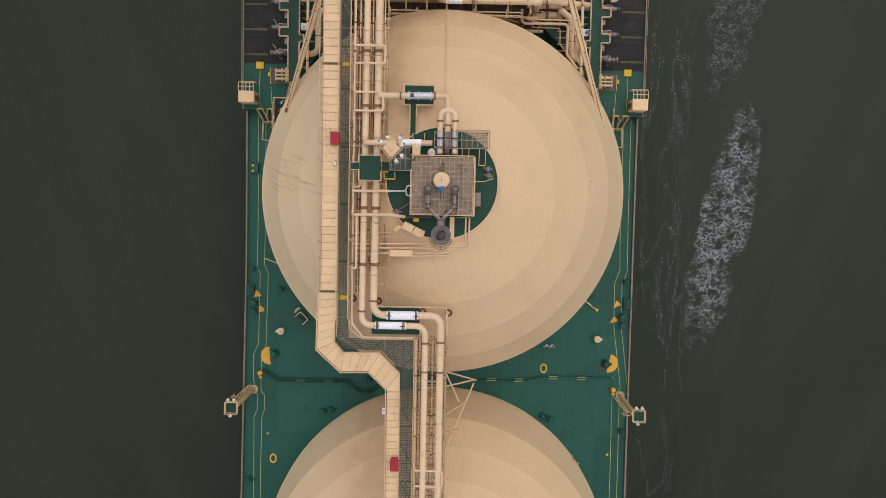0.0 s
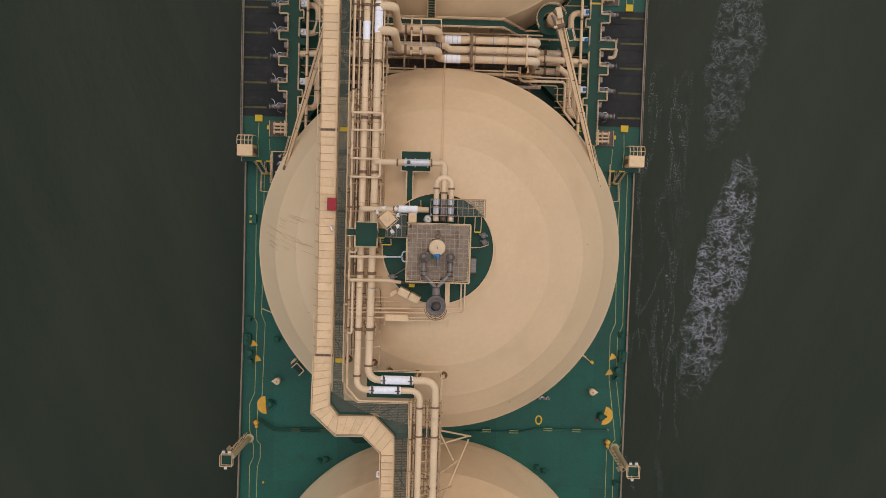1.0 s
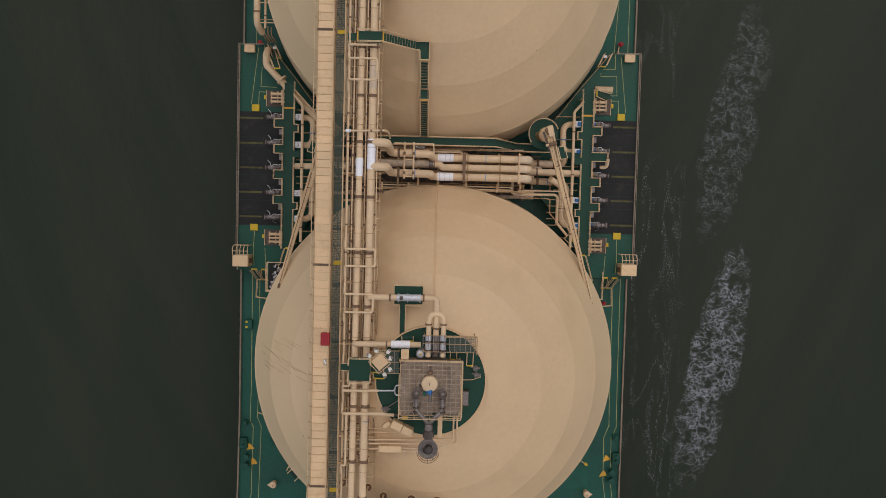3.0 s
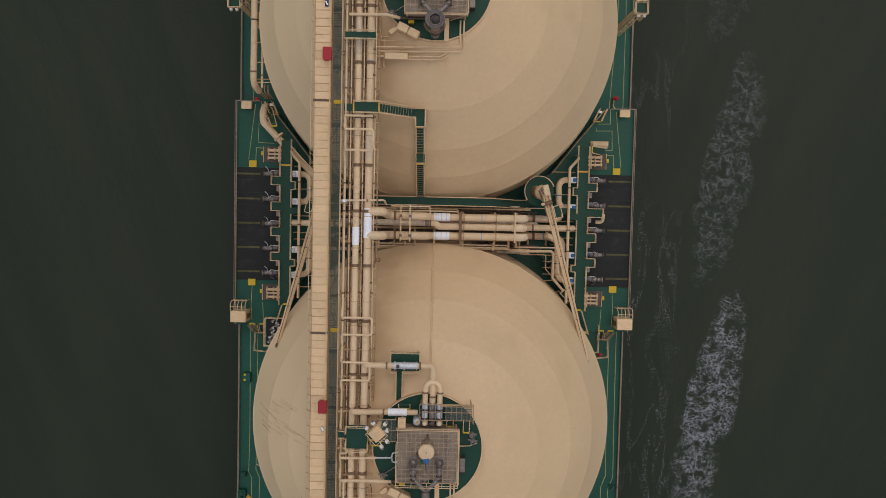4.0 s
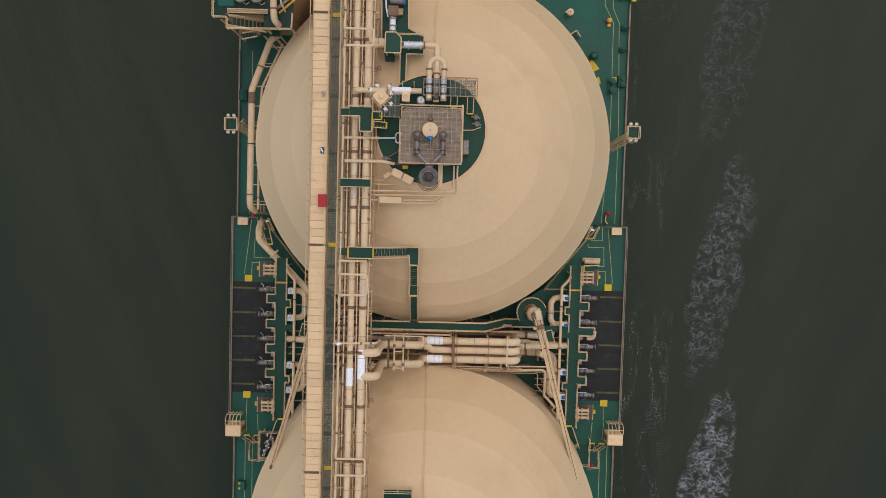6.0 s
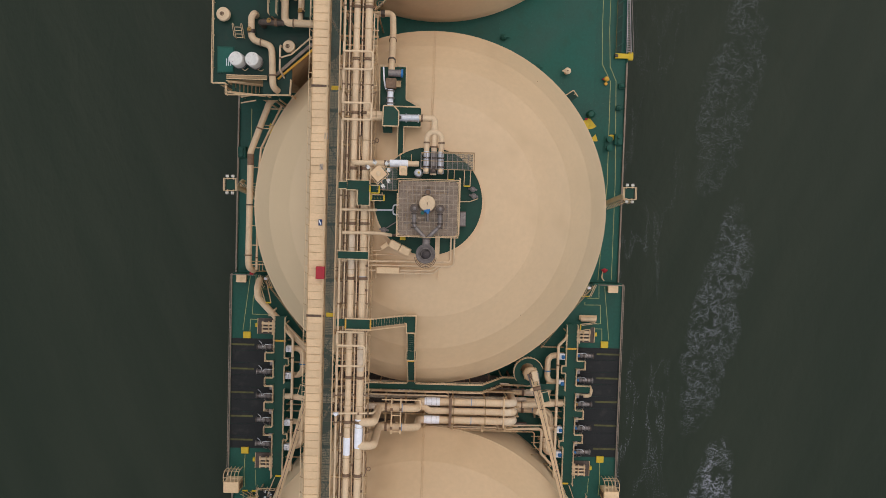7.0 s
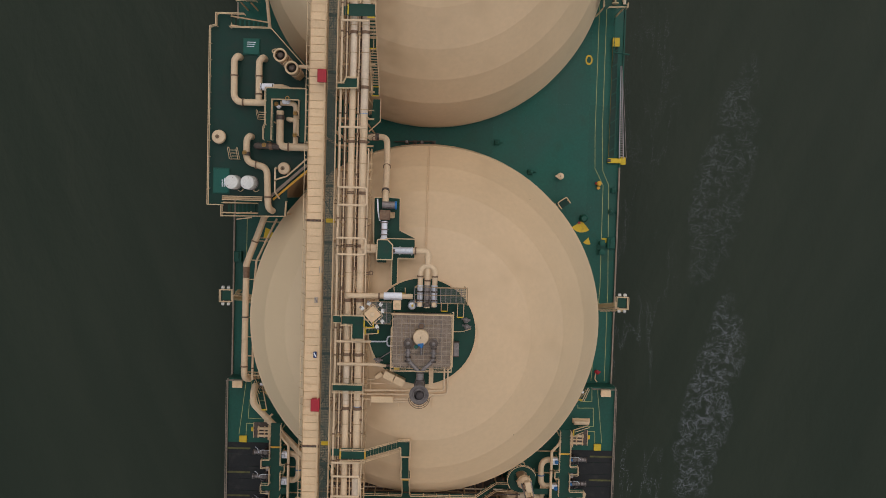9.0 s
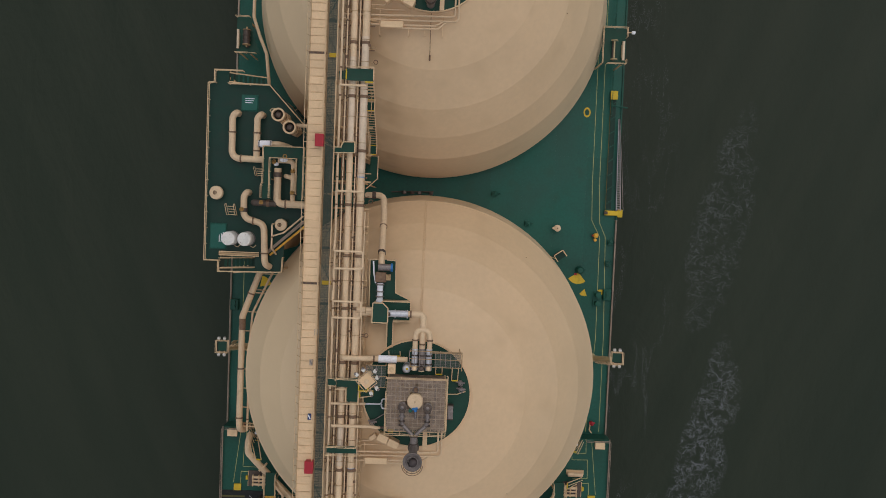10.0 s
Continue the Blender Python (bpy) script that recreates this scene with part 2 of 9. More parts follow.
def bar(bm, a, b, w, h=None):
    """A straight square bar from a to b."""
    a, b = Vector(a), Vector(b)
    d = b - a
    q = d.to_track_quat("Y", "Z").to_matrix().to_4x4()
    bmesh.ops.create_cube(bm, size=1.0, matrix=Matrix.Translation((a + b) / 2) @ q @ Matrix.Diagonal((w, d.length, h or w, 1)))
    return bm


def rounded(pts, bend):
    pts = [Vector(p) for p in pts]
    out = [pts[0]]
    for a, b, c in zip(pts, pts[1:], pts[2:]):
        u, v = (a - b).normalized(), (c - b).normalized()
        ang = u.angle(v)
        if ang > radians(176):
            out.append(b)
            continue
        cut = min(bend / math.tan(ang / 2), 0.49 * (a - b).length, 0.49 * (c - b).length)
        p, q = b + u * cut, b + v * cut
        steps = max(3, int((math.pi - ang) / radians(15)))
        ctr_d = (u + v).normalized() * (cut / math.cos(ang / 2))
        ctr = b + ctr_d
        r0, r1 = p - ctr, q - ctr
        sweep = math.pi - ang
        for k in range(steps + 1):
            f = k / steps
            out.append(ctr + (r0 * math.sin((1 - f) * sweep) + r1 * math.sin(f * sweep)) / math.sin(sweep))
    out.append(pts[-1])
    return out


def tube(bm, pts, r, seg=12, bend=None, caps=True):
    pts = rounded(pts, 2.4 * r if bend is None else bend)
    n = len(pts)
    t = (pts[1] - pts[0]).normalized()
    side = t.orthogonal().normalized()
    rings = []
    for i, p in enumerate(pts):
        d = (pts[min(i + 1, n - 1)] - pts[max(i - 1, 0)]).normalized()
        side = (side - d * side.dot(d)).normalized()
        up = d.cross(side)
        rings.append([bm.verts.new(p + side * (r * math.cos(a)) + up * (r * math.sin(a))) for a in (2 * math.pi * k / seg for k in range(seg))])
    for a, b in zip(rings, rings[1:]):
        for k in range(seg):
            bm.faces.new((a[k], a[(k + 1) % seg], b[(k + 1) % seg], b[k]))
    if caps:
        bm.faces.new(rings[0][::-1])
        bm.faces.new(rings[-1])
    return bm


def cyl(bm, a, b, r, seg=16):
    return tube(bm, (a, b), r, seg)


def lathe(bm, c, profile, seg=32, start=0.0, turn=360.0):
    """Turns (radius, height) points round the upright through c."""
    full = turn > 359
    cols = seg if full else seg + 1
    rings = []
    for r, z in profile:
        rings.append([bm.verts.new((c[0] + r * math.cos(a), c[1] + r * math.sin(a), c[2] + z)) for a in (radians(start + turn * k / seg) for k in range(cols))])
    for a, b in zip(rings, rings[1:]):
        for k in range(seg):
            j = (k + 1) % cols
            bm.faces.new((a[k], a[j], b[j], b[k]))
    return bm


def slab(bm, outline, z0, z1):
    """An upright prism on a plan outline, given anticlockwise."""
    low = [bm.verts.new((x, y, z0)) for x, y in outline]
    top = [bm.verts.new((x, y, z1)) for x, y in outline]
    n = len(low)
    bm.faces.new(low[::-1]), bm.faces.new(top)
    for k in range(n):
        j = (k + 1) % n
        bm.faces.new((low[k], low[j], top[j], top[k]))
    return bm


def B():
    return bmesh.new()


def ribbon(bm, pts, w, z0, z1):
    """A flat line painted or laid along plan points."""
    for k, (a, b) in enumerate(zip(pts, pts[1:])):
        d = (Vector(b) - Vector(a)).to_2d() if len(a) > 2 else Vector(b) - Vector(a)
        s = Vector((-d.y, d.x)).normalized() * (w / 2)
        e = d.normalized() * (w / 2)
        p, q = Vector(a) - e, Vector(b) + e
        slab(bm, [tuple(p - s), tuple(q - s), tuple(q + s), tuple(p + s)], z0, z1 + 0.004 * (k % 2))
    return bm


POST = {}


def railing(pts, z, label="cream tubular handrail along a walkway edge", h=1.05, gap=1.6, material=None, close=False, rails=2, r=0.036):
    """A handrail of posts and rails along plan points (x, y) or (x, y, z)."""
    mat = material or CREAM
    P = [Vector((p[0], p[1], p[2] if len(p) > 2 else z)) for p in pts]
    if close:
        P.append(P[0])
    t = thing("handrail", tuple(P[0]), label, "handrail")
    for k in range(rails):
        up = Vector((0, 0, h * (rails - k) / rails))
        part("rail", tube(B(), [p + up for p in P], r, 6, 0.12), mat, t)
    key = (h, mat.name, r)
    places = []
    for a, b in zip(P, P[1:]):
        n = max(1, round((b - a).length / gap))
        places += [a.lerp(b, i / n) for i in range(n)]
    if not close:
        places.append(P[-1])
    for p in places:
        if key not in POST:
            POST[key] = part("post", cyl(B(), (0, 0, 0), (0, 0, h), r, 6), mat)
            POST[key].parent, POST[key].location = t, p - P[0]
        else:
            again(POST[key], p - P[0], t)
    return t


def flange(parent, p, axis, r, material=None, length=0.16, grow=1.22, name="clamp"):
    a = Vector(axis).normalized() * (length / 2)
    return part(name, tube(B(), (Vector(p) - a, Vector(p) + a), r * grow, 16), material or CLAMP, parent, smooth=True)


def pipe(pts, r, label, material=None, clamps=(), bend=None, seg=14, name="pipe", group=""):
    """A pipe with its clamps; a clamp is (place, axis) or (place, axis, material, length)."""
    t = thing(name, pts[0], label, "pipe", group)
    part("pipe_run", tube(B(), pts, r, seg, bend), material or PIPE, t, smooth=True)
    for c in clamps:
        flange(t, c[0], c[1], r, *(c[2:]))
    return t


# ---- the sea ----
def sea_material():
    m = bpy.data.materials.new("grey_green_sea")
    m.use_nodes = True
    n, l = m.node_tree.nodes, m.node_tree.links
    b = n["Principled BSDF"]
    b.inputs["Roughness"].default_value = 0.3
    b.inputs["IOR"].default_value, b.inputs["Specular IOR Level"].default_value = 1.33, 0.3
    geo = n.new("ShaderNodeNewGeometry")
    xyz = n.new("ShaderNodeSeparateXYZ")
    l.new(geo.outputs["Position"], xyz.inputs[0])

    def math_node(op, a, c=None, clamp=False):
        k = n.new("ShaderNodeMath")
        k.operation, k.use_clamp = op, clamp
        for i, v in enumerate((a, c)):
            if v is None:
                continue
            if isinstance(v, (int, float)):
                k.inputs[i].default_value = v
            else:
                l.new(v, k.inputs[i])
        return k.outputs[0]

    def noise_at(scale, stretch, detail=5.0, distort=0.0):
        mp = n.new("ShaderNodeMapping")
        mp.inputs["Scale"].default_value = stretch
        mp.inputs["Rotation"].default_value = (0, 0, radians(-8))
        l.new(geo.outputs["Position"], mp.inputs["Vector"])
        t = n.new("ShaderNodeTexNoise")
        t.inputs["Scale"].default_value, t.inputs["Detail"].default_value, t.inputs["Distortion"].default_value = scale, detail, distort
        l.new(mp.outputs["Vector"], t.inputs["Vector"])
        return t.outputs["Fac"]

    def band(v, lo, hi):
        r = n.new("ShaderNodeMapRange")
        r.interpolation_type = "SMOOTHSTEP"
        r.inputs["From Min"].default_value, r.inputs["From Max"].default_value = lo, hi
        l.new(v, r.inputs["Value"])
        return r.outputs["Result"]

    x, y = xyz.outputs["X"], xyz.outputs["Y"]
    # three drifting foam patches off the side, each fainter than the last
    wob = math_node("MULTIPLY", math_node("SUBTRACT", noise_at(0.14, (1, 1, 1), 4.0), 0.5), 4.5)
    dense, bright = None, None
    for cx, cy, strength, body in ((40.2, -5.0, 0.6, 0.95), (41.4, 30.0, 0.27, 0.6), (42.4, 63.5, 0.14, 0.5)):
        v = math_node("DIVIDE", math_node("SUBTRACT", y, cy), 19.5)
        u = math_node("SUBTRACT", math_node("ADD", x, wob), math_node("ADD", cx, math_node("MULTIPLY", v, 3.6)))
        u = math_node("DIVIDE", u, 4.3)
        d = math_node("SUBTRACT", 1.0, math_node("ADD", math_node("MULTIPLY", u, u), math_node("MULTIPLY", v, v)), True)
        d = math_node("MULTIPLY", band(d, 0.0, 0.8), body)
        k = math_node("MULTIPLY", band(d, 0.0, 0.1), strength)
        dense = d if dense is None else math_node("MAXIMUM", dense, d)
        bright = k if bright is None else math_node("MAXIMUM", bright, k)
    dense = math_node("MULTIPLY", dense, band(noise_at(0.3, (1.1, 0.8, 1), 4.0), 0.26, 0.6))

    def threads(scale, wide, distort):
        """Thin curling lines of foam, wider where the foam is dense."""
        off = math_node("ABSOLUTE", math_node("SUBTRACT", noise_at(scale, (0.85, 1.1, 1), 5.0, distort), 0.5))
        width = math_node("ADD", math_node("MULTIPLY", dense, wide), 0.002)
        return math_node("SUBTRACT", 1.0, band(math_node("DIVIDE", off, width), 0.5, 1.1))

    lace = math_node("MAXIMUM", threads(0.8, 0.028, 0.5), math_node("MAXIMUM", threads(1.5, 0.03, 0.4), math_node("MULTIPLY", threads(2.9, 0.03, 0.3), 0.7)))
    lace = math_node("MULTIPLY", lace, math_node("MULTIPLY", bright, band(dense, 0.03, 0.22)))
    lace = math_node("MULTIPLY", lace, band(noise_at(0.8, (1, 1, 1), 7.0), 0.36, 0.52))
    # broken thin trails along both sides of the ship
    side_r = math_node("MULTIPLY", band(x, 24.5, 26.5), math_node("SUBTRACT", 1.0, band(x, 33.0, 37.0)))
    side_l = math_node("MULTIPLY", band(x, -27.5, -25.2), math_node("SUBTRACT", 1.0, band(x, -24.4, -24.0)))
    trail = math_node("ABSOLUTE", math_node("SUBTRACT", noise_at(0.2, (1.5, 0.28, 1), 3.0, 0.6), 0.5))
    trail = math_node("SUBTRACT", 1.0, band(trail, 0.004, 0.04))
    near = math_node("MULTIPLY", math_node("ADD", side_r, math_node("MULTIPLY", side_l, 0.8)), math_node("MULTIPLY", trail, band(noise_at(0.07, (1, 1, 1), 3.0), 0.36, 0.6)))
    flecks = math_node("MULTIPLY", band(noise_at(6.5, (1, 0.8, 1), 5.0), 0.55, 0.64), math_node("SUBTRACT", 0.5, math_node("MULTIPLY", band(y, 0.0, 75.0), 0.34)))
    foam = math_node("MAXIMUM", lace, math_node("MULTIPLY", flecks, near), True)
    # long faint streaks that spread from both sides of the ship
    away = n.new("ShaderNodeCombineXYZ")
    l.new(math_node("ABSOLUTE", x), away.inputs["X"])
    l.new(y, away.inputs["Y"])
    turned = n.new("ShaderNodeMapping")
    turned.inputs["Rotation"].default_value = (0, 0, radians(24))
    l.new(away.outputs[0], turned.inputs["Vector"])
    drawn = n.new("ShaderNodeMapping")
    drawn.inputs["Scale"].default_value = (0.16, 0.03, 1)
    l.new(turned.outputs[0], drawn.inputs["Vector"])
    streak = n.new("ShaderNodeTexNoise")
    streak.inputs["Scale"].default_value, streak.inputs["Detail"].default_value = 1.0, 5.0
    l.new(drawn.outputs[0], streak.inputs["Vector"])
    murk = n.new("ShaderNodeMix")
    murk.data_type = "RGBA"
    murk.inputs[6].default_value, murk.inputs[7].default_value = (0.0195, 0.0275, 0.0182, 1), (0.0282, 0.0355, 0.024, 1)
    l.new(math_node("ADD", math_node("MULTIPLY", band(noise_at(0.02, (1.6, 0.5, 1), 4.0, 0.6), 0.35, 0.7), 0.55), math_node("MULTIPLY", band(streak.outputs["Fac"], 0.35, 0.68), 0.5), True), murk.inputs["Factor"])
    mix = n.new("ShaderNodeMix")
    mix.data_type = "RGBA"
    mix.inputs[7].default_value = (0.40, 0.40, 0.48, 1)
    l.new(foam, mix.inputs["Factor"])
    l.new(murk.outputs[2], mix.inputs[6])
    l.new(mix.outputs[2], b.inputs["Base Color"])
    l.new(math_node("ADD", 0.42, math_node("MULTIPLY", foam, 0.5)), b.inputs["Roughness"])
    waves = math_node("ADD", math_node("MULTIPLY", noise_at(0.16, (1.5, 0.55, 1), 5.0, 0.8), 1.0), math_node("MULTIPLY", noise_at(0.9, (1.2, 0.8, 1), 4.0), 0.22))
    waves = math_node("ADD", waves, math_node("MULTIPLY", streak.outputs["Fac"], 1.6))
    bp = n.new("ShaderNodeBump")
    bp.inputs["Strength"].default_value, bp.inputs["Distance"].default_value = 0.35, 0.9
    l.new(waves, bp.inputs["Height"])
    l.new(bp.outputs["Normal"], b.inputs["Normal"])
    return m


WATER = -13.5
bm = B()
bmesh.ops.create_grid(bm, x_segments=8, y_segments=8, size=3000, matrix=Matrix.Translation((0, 20, WATER)))
solid("water", bm, sea_material(), "dull grey-green sea with foam flecks beside the ship", "sea", kind="structure")

# ---- hull and decks ----
MID = 0.15
HALF = 24.0
AFT, FORE = -95.0, 160.0
bm = B()
PORT = [(MID - HALF, FORE), (MID - HALF, -10.0), (MID - HALF - 0.5, -40.0), (MID - HALF - 0.5, AFT)]  # the hull widens a little aft
slab(bm, PORT + [(MID + HALF, AFT), (MID + HALF, FORE)], WATER - 3, -0.3)
solid("hull", bm, HULL, "dark green steel ship hull standing in the water", "hull", kind="structure")
bm = B()
slab(bm, PORT + [(MID + HALF, AFT), (MID + HALF, FORE)], -0.3, -0.012)
deck = solid("deck", bm, GREEN, "green-painted steel main deck of the ship", "deck", kind="structure")
plate = part("deck_plate", span(B(), MID - HALF, MID - HALF + 3.993, AFT, AFT + 12.743, -0.012, 0.0), GREEN_PLATE, deck)
for i in range(12):
    for j in range(20):
        if i or j:
            again(plate, (4.0 * i, 12.75 * j, 0), deck)
bm = B()
for a, c in zip(PORT, PORT[1:]):
    bar(bm, (*a, 0.01), (*c, 0.01), 0.18, 0.42)
span(bm, MID + HALF - 0.09, MID + HALF + 0.09, AFT, 63.0, -0.2, 0.22)
solid("trim", bm, GRATE_WARM, "worn grey-beige gunwale bar along the deck edge", "trim", kind="structure")
solid("trim", span(B(), MID + HALF - 0.09, MID + HALF + 0.09, 63.0, FORE, -0.2, 0.2), GREEN, "dark green gunwale bar beside the boarding ladder", "trim", kind="structure")

# ---- tank domes ----
TANKS = [(-46.4, 0.3), (-1.04, 1.1), (44.27, 0.0), (88.3, 0.0)]  # middle of each dome along the ship, lift
DOME_X = 0.3
DOME_C, DOME_R = -0.26, 21.98


def dome_z(x, y, cy, lift):
    r2 = (x - DOME_X) ** 2 + (y - cy) ** 2
    return DOME_C + lift + math.sqrt(max(0.0, DOME_R ** 2 - r2))


def tank_dome(cy, lift, knuckle, flare, wide=1.0):
    t = thing("tank_dome", (DOME_X, cy, 0), "huge cream-painted round tank cover of flat plate rings", "tank", "tank covers")
    c = (DOME_X, cy, DOME_C + lift)
    a = [radians(v) for v in (0.5, 14.5, 30.3, 42.6, 53.4, knuckle)]
    knots = [(wide * DOME_R * math.sin(v), DOME_R * math.cos(v)) for v in a]
    knots[0] = (0.05, knots[1][1] + 0.01)  # flat crown under the round platform
    kr, kz = knots[-1]
    low = -DOME_C - lift
    foot = [(kr + flare - 0.03, low + 2.36), (kr + flare, low + 2.3), (kr + flare, low)]
    for p, q in zip(knots, knots[1:]):
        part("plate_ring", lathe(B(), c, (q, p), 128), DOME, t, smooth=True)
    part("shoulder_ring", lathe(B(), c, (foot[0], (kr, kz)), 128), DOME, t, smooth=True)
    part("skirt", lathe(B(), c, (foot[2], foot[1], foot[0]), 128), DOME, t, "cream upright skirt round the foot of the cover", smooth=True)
    if flare < 0.8:
        part("edge_bead", lathe(B(), c, ((kr + 0.03, kz - 0.08), (kr + 0.04, kz), (kr - 0.02, kz + 0.03)), 128), DOME, t, smooth=True)
    run = [(DOME_X - 0.05, cy + wide * DOME_R * math.sin(v), c[2] + DOME_R * math.cos(v) + 0.03) for v in (radians(k) for k in (20, 30.3, 42.6, 53.4, knuckle))]
    rnd = random.Random(int(cy * 10))
    for k in range(3):
        a_, v = rnd.uniform(0, 2 * math.pi), radians(rnd.choice((30.3, 42.6, 53.4)) + rnd.uniform(-3, 3))
        p = Vector((DOME_X + wide * DOME_R * math.sin(v) * math.cos(a_), cy + wide * DOME_R * math.sin(v) * math.sin(a_), c[2] + DOME_R * math.cos(v)))
        part("lug", lathe(B(), p, ((0.045, -0.25), (0.045, 0.06), (0.01, 0.08)), 6), CLAMP, t)
    for dx in (-0.09, 0.09):
        part("seam_pipe", tube(B(), [Vector(p) + Vector((dx, 0, 0)) for p in run], 0.03, 6, 0.2), CREAM, t)
    return t


for (cy, lift), knuckle, flare, wide in zip(TANKS, (64.6, 67.3, 66.3, 64.3), (1.33, 0.5, 0.75, 1.8), (1.0, 1.0, 1.0, 0.965)):
    tank_dome(cy, lift, knuckle, flare, wide)

# ---- flying passage: cable duct and grating walkway ----
DUCT_Z = 22.5


def duct_run(pts_l, pts_r, pitch, label):
    """Panelled duct between two plan lines of the same number of points."""
    t = thing("cable_duct", (pts_l[0][0], pts_l[0][1], DUCT_Z), label, "duct")
    for (l0, r0), (l1, r1) in zip(zip(pts_l, pts_r), zip(pts_l[1:], pts_r[1:])):
        l0, r0, l1, r1 = (Vector(v) for v in (l0, r0, l1, r1))
        n = max(1, round(((l1 - l0).length + (r1 - r0).length) / 2 / pitch))
        bm = B()
        slab(bm, [tuple(v) for v in ((l0, r0, r1, l1) if (r0 - l0).cross(l1 - l0) > 0 else (l0, l1, r1, r0))], DUCT_Z - 0.75, DUCT_Z - 0.06)
        part("trough", bm, WORN, t)
        # one panel mesh per straight run
        ax = ((l0 + r0) / 2, (l1 + r1) / 2)
        for i in range(n):
            f0, f1 = (i + 0.02) / n, (i + 0.98) / n
            q = [l0.lerp(l1, f0), r0.lerp(r1, f0), r0.lerp(r1, f1), l0.lerp(l1, f1)]
            if (q[1] - q[0]).cross(q[2] - q[1]) < 0:
                q = q[::-1]
            bm = B()
            slab(bm, [tuple(v) for v in q], DUCT_Z - 0.06, DUCT_Z - 0.01)
            mid = sum(q, Vector((0, 0))) / 4
            slab(bm, [tuple(mid + (v - mid) * 0.86) for v in q], DUCT_Z - 0.01, DUCT_Z + 0.02)
            part("panel", bm, DUCT, t)
    return t


duct_run([(-11.5, y) for y in (-10.8, 11.0, 33.5, 55.8, 78.2, 100.0)], [(-9.85, y) for y in (-10.8, 11.0, 33.5, 55.8, 78.2, 100.0)], 0.78, "long cream panelled cable duct running along the flying passage")
duct_run([(-11.65, -10.9), (-11.75, -16.5), (-9.4, -18.65), (-6.75, -18.6), (-4.95, -20.3), (-4.88, -20.6)], [(-9.95, -10.9), (-10.05, -15.8), (-9.15, -16.85), (-5.6, -16.8), (-3.7, -18.7), (-3.69, -20.6)], 0.75, "cream panelled cable duct stepping sideways round a corner")
duct_run([(-4.88, -20.62), (-4.78, -48.0)], [(-3.69, -20.62), (-3.66, -48.0)], 0.7, "narrow cream panelled cable duct above the aft tank cover")

for x in (-11.44, -9.91):
    solid("duct_edge_strip", bar(B(), (x, -10.6, 22.53), (x, 100, 22.53), 0.05, 0.06), WORN, "thin worn edge strip along the cable duct", "edge strip", "duct edge strips")
# side arms and fixings of the duct
ARMS = thing("duct_bracket_row", (-9.7, -10, 22.5), "small cream brackets standing out from the cable duct", "bracket")
arm = part("bracket", bar(B(), (-9.86, -10.0, 22.5), (-9.68, -9.85, 22.75), 0.05), WORN, ARMS)
armw = part("bracket", bar(B(), (-11.48, -10.0, 22.5), (-11.78, -9.8, 22.75), 0.05), WORN, ARMS)
stay = part("bracket", bar(B(), (-11.5, -10.0, 22.35), (-11.74, -10.0, 22.35), 0.06), CREAM, ARMS)
for k in range(1, 140):
    if k % 2:
        again(arm, (arm.location[0], 0.78 * k, 0), ARMS)
    again(armw if k % 2 else stay, (0, 0.78 * k, 0), ARMS)
railing([(-11.74, y) for y in (-10.8, 11, 33.5, 55.8, 100)], 22.2, "thin cream guard rail outside the cable duct", gap=1.56, h=0.55, rails=1, r=0.03)
for y in (-10.85, 10.95, 33.45, 55.8, 78.15):
    bm = B()
    span(bm, -11.55, -9.8, y - 0.12, y + 0.12, 22.44, 22.56)
    t = thing("duct_joint", (-10.7, y, 22.5), "dark joint strip across the cable duct", "joint strip", "duct joints")
    part("strip", bm, CLAMP, t)
    bm = B()
    for k in range(4):
        span(bm, -11.4 + 0.41 * k, -11.12 + 0.41 * k, y - 0.05, y + 0.05, 22.56, 22.6)
    part("bolted_bars", bm, DARK, t)

WALK_Z = 21.4


def grate_bars(bm, q, z, pitch=0.062, cross=0.17, wide=0.026):
    """Bearing bars and cross bars of an open grating inside a convex plan outline."""
    def hits(axis, v):
        out = []
        for a, b in zip(q, q[1:] + q[:1]):
            if (a[axis] - v) * (b[axis] - v) < 0:
                f = (v - a[axis]) / (b[axis] - a[axis])
                out.append(a[1 - axis] + f * (b[1 - axis] - a[1 - axis]))
        return (min(out), max(out)) if len(out) > 1 else None

    for axis, step, w, dz in ((0, pitch, wide, 0.0), (1, cross, wide * 1.15, -0.004)):
        lo, hi = min(p[axis] for p in q), max(p[axis] for p in q)
        n = max(2, round((hi - lo) / step))
        for k in range(n):
            v = lo + (hi - lo) * (k + 0.5) / n
            h = hits(axis, v)
            if not h:
                continue
            if axis == 0:
                span(bm, v - w / 2, v + w / 2, h[0], h[1], z - 0.05, z + dz)
            else:
                span(bm, h[0], h[1], v - w / 2, v + w / 2, z - 0.05, z + dz)
    return bm


def grating_run(name_label, runs, cells):
    t = thing("grating_walkway", (-9.86, -11.4, WALK_Z), name_label, "walkway")
    for x0, x1, y0, step, count in runs:
        first = part("grating_panel", grate_bars(B(), [(x0, y0 + 0.02), (x1, y0 + 0.02), (x1, y0 + 1.84), (x0, y0 + 1.84)], WALK_Z, wide=0.036), GRATE, t)
        for k in range(1, count):
            again(first, (0, step * k, 0), t)
    for q in cells:
        part("grating_panel", grate_bars(B(), q, WALK_Z, wide=0.044), GRATE, t)
    return t


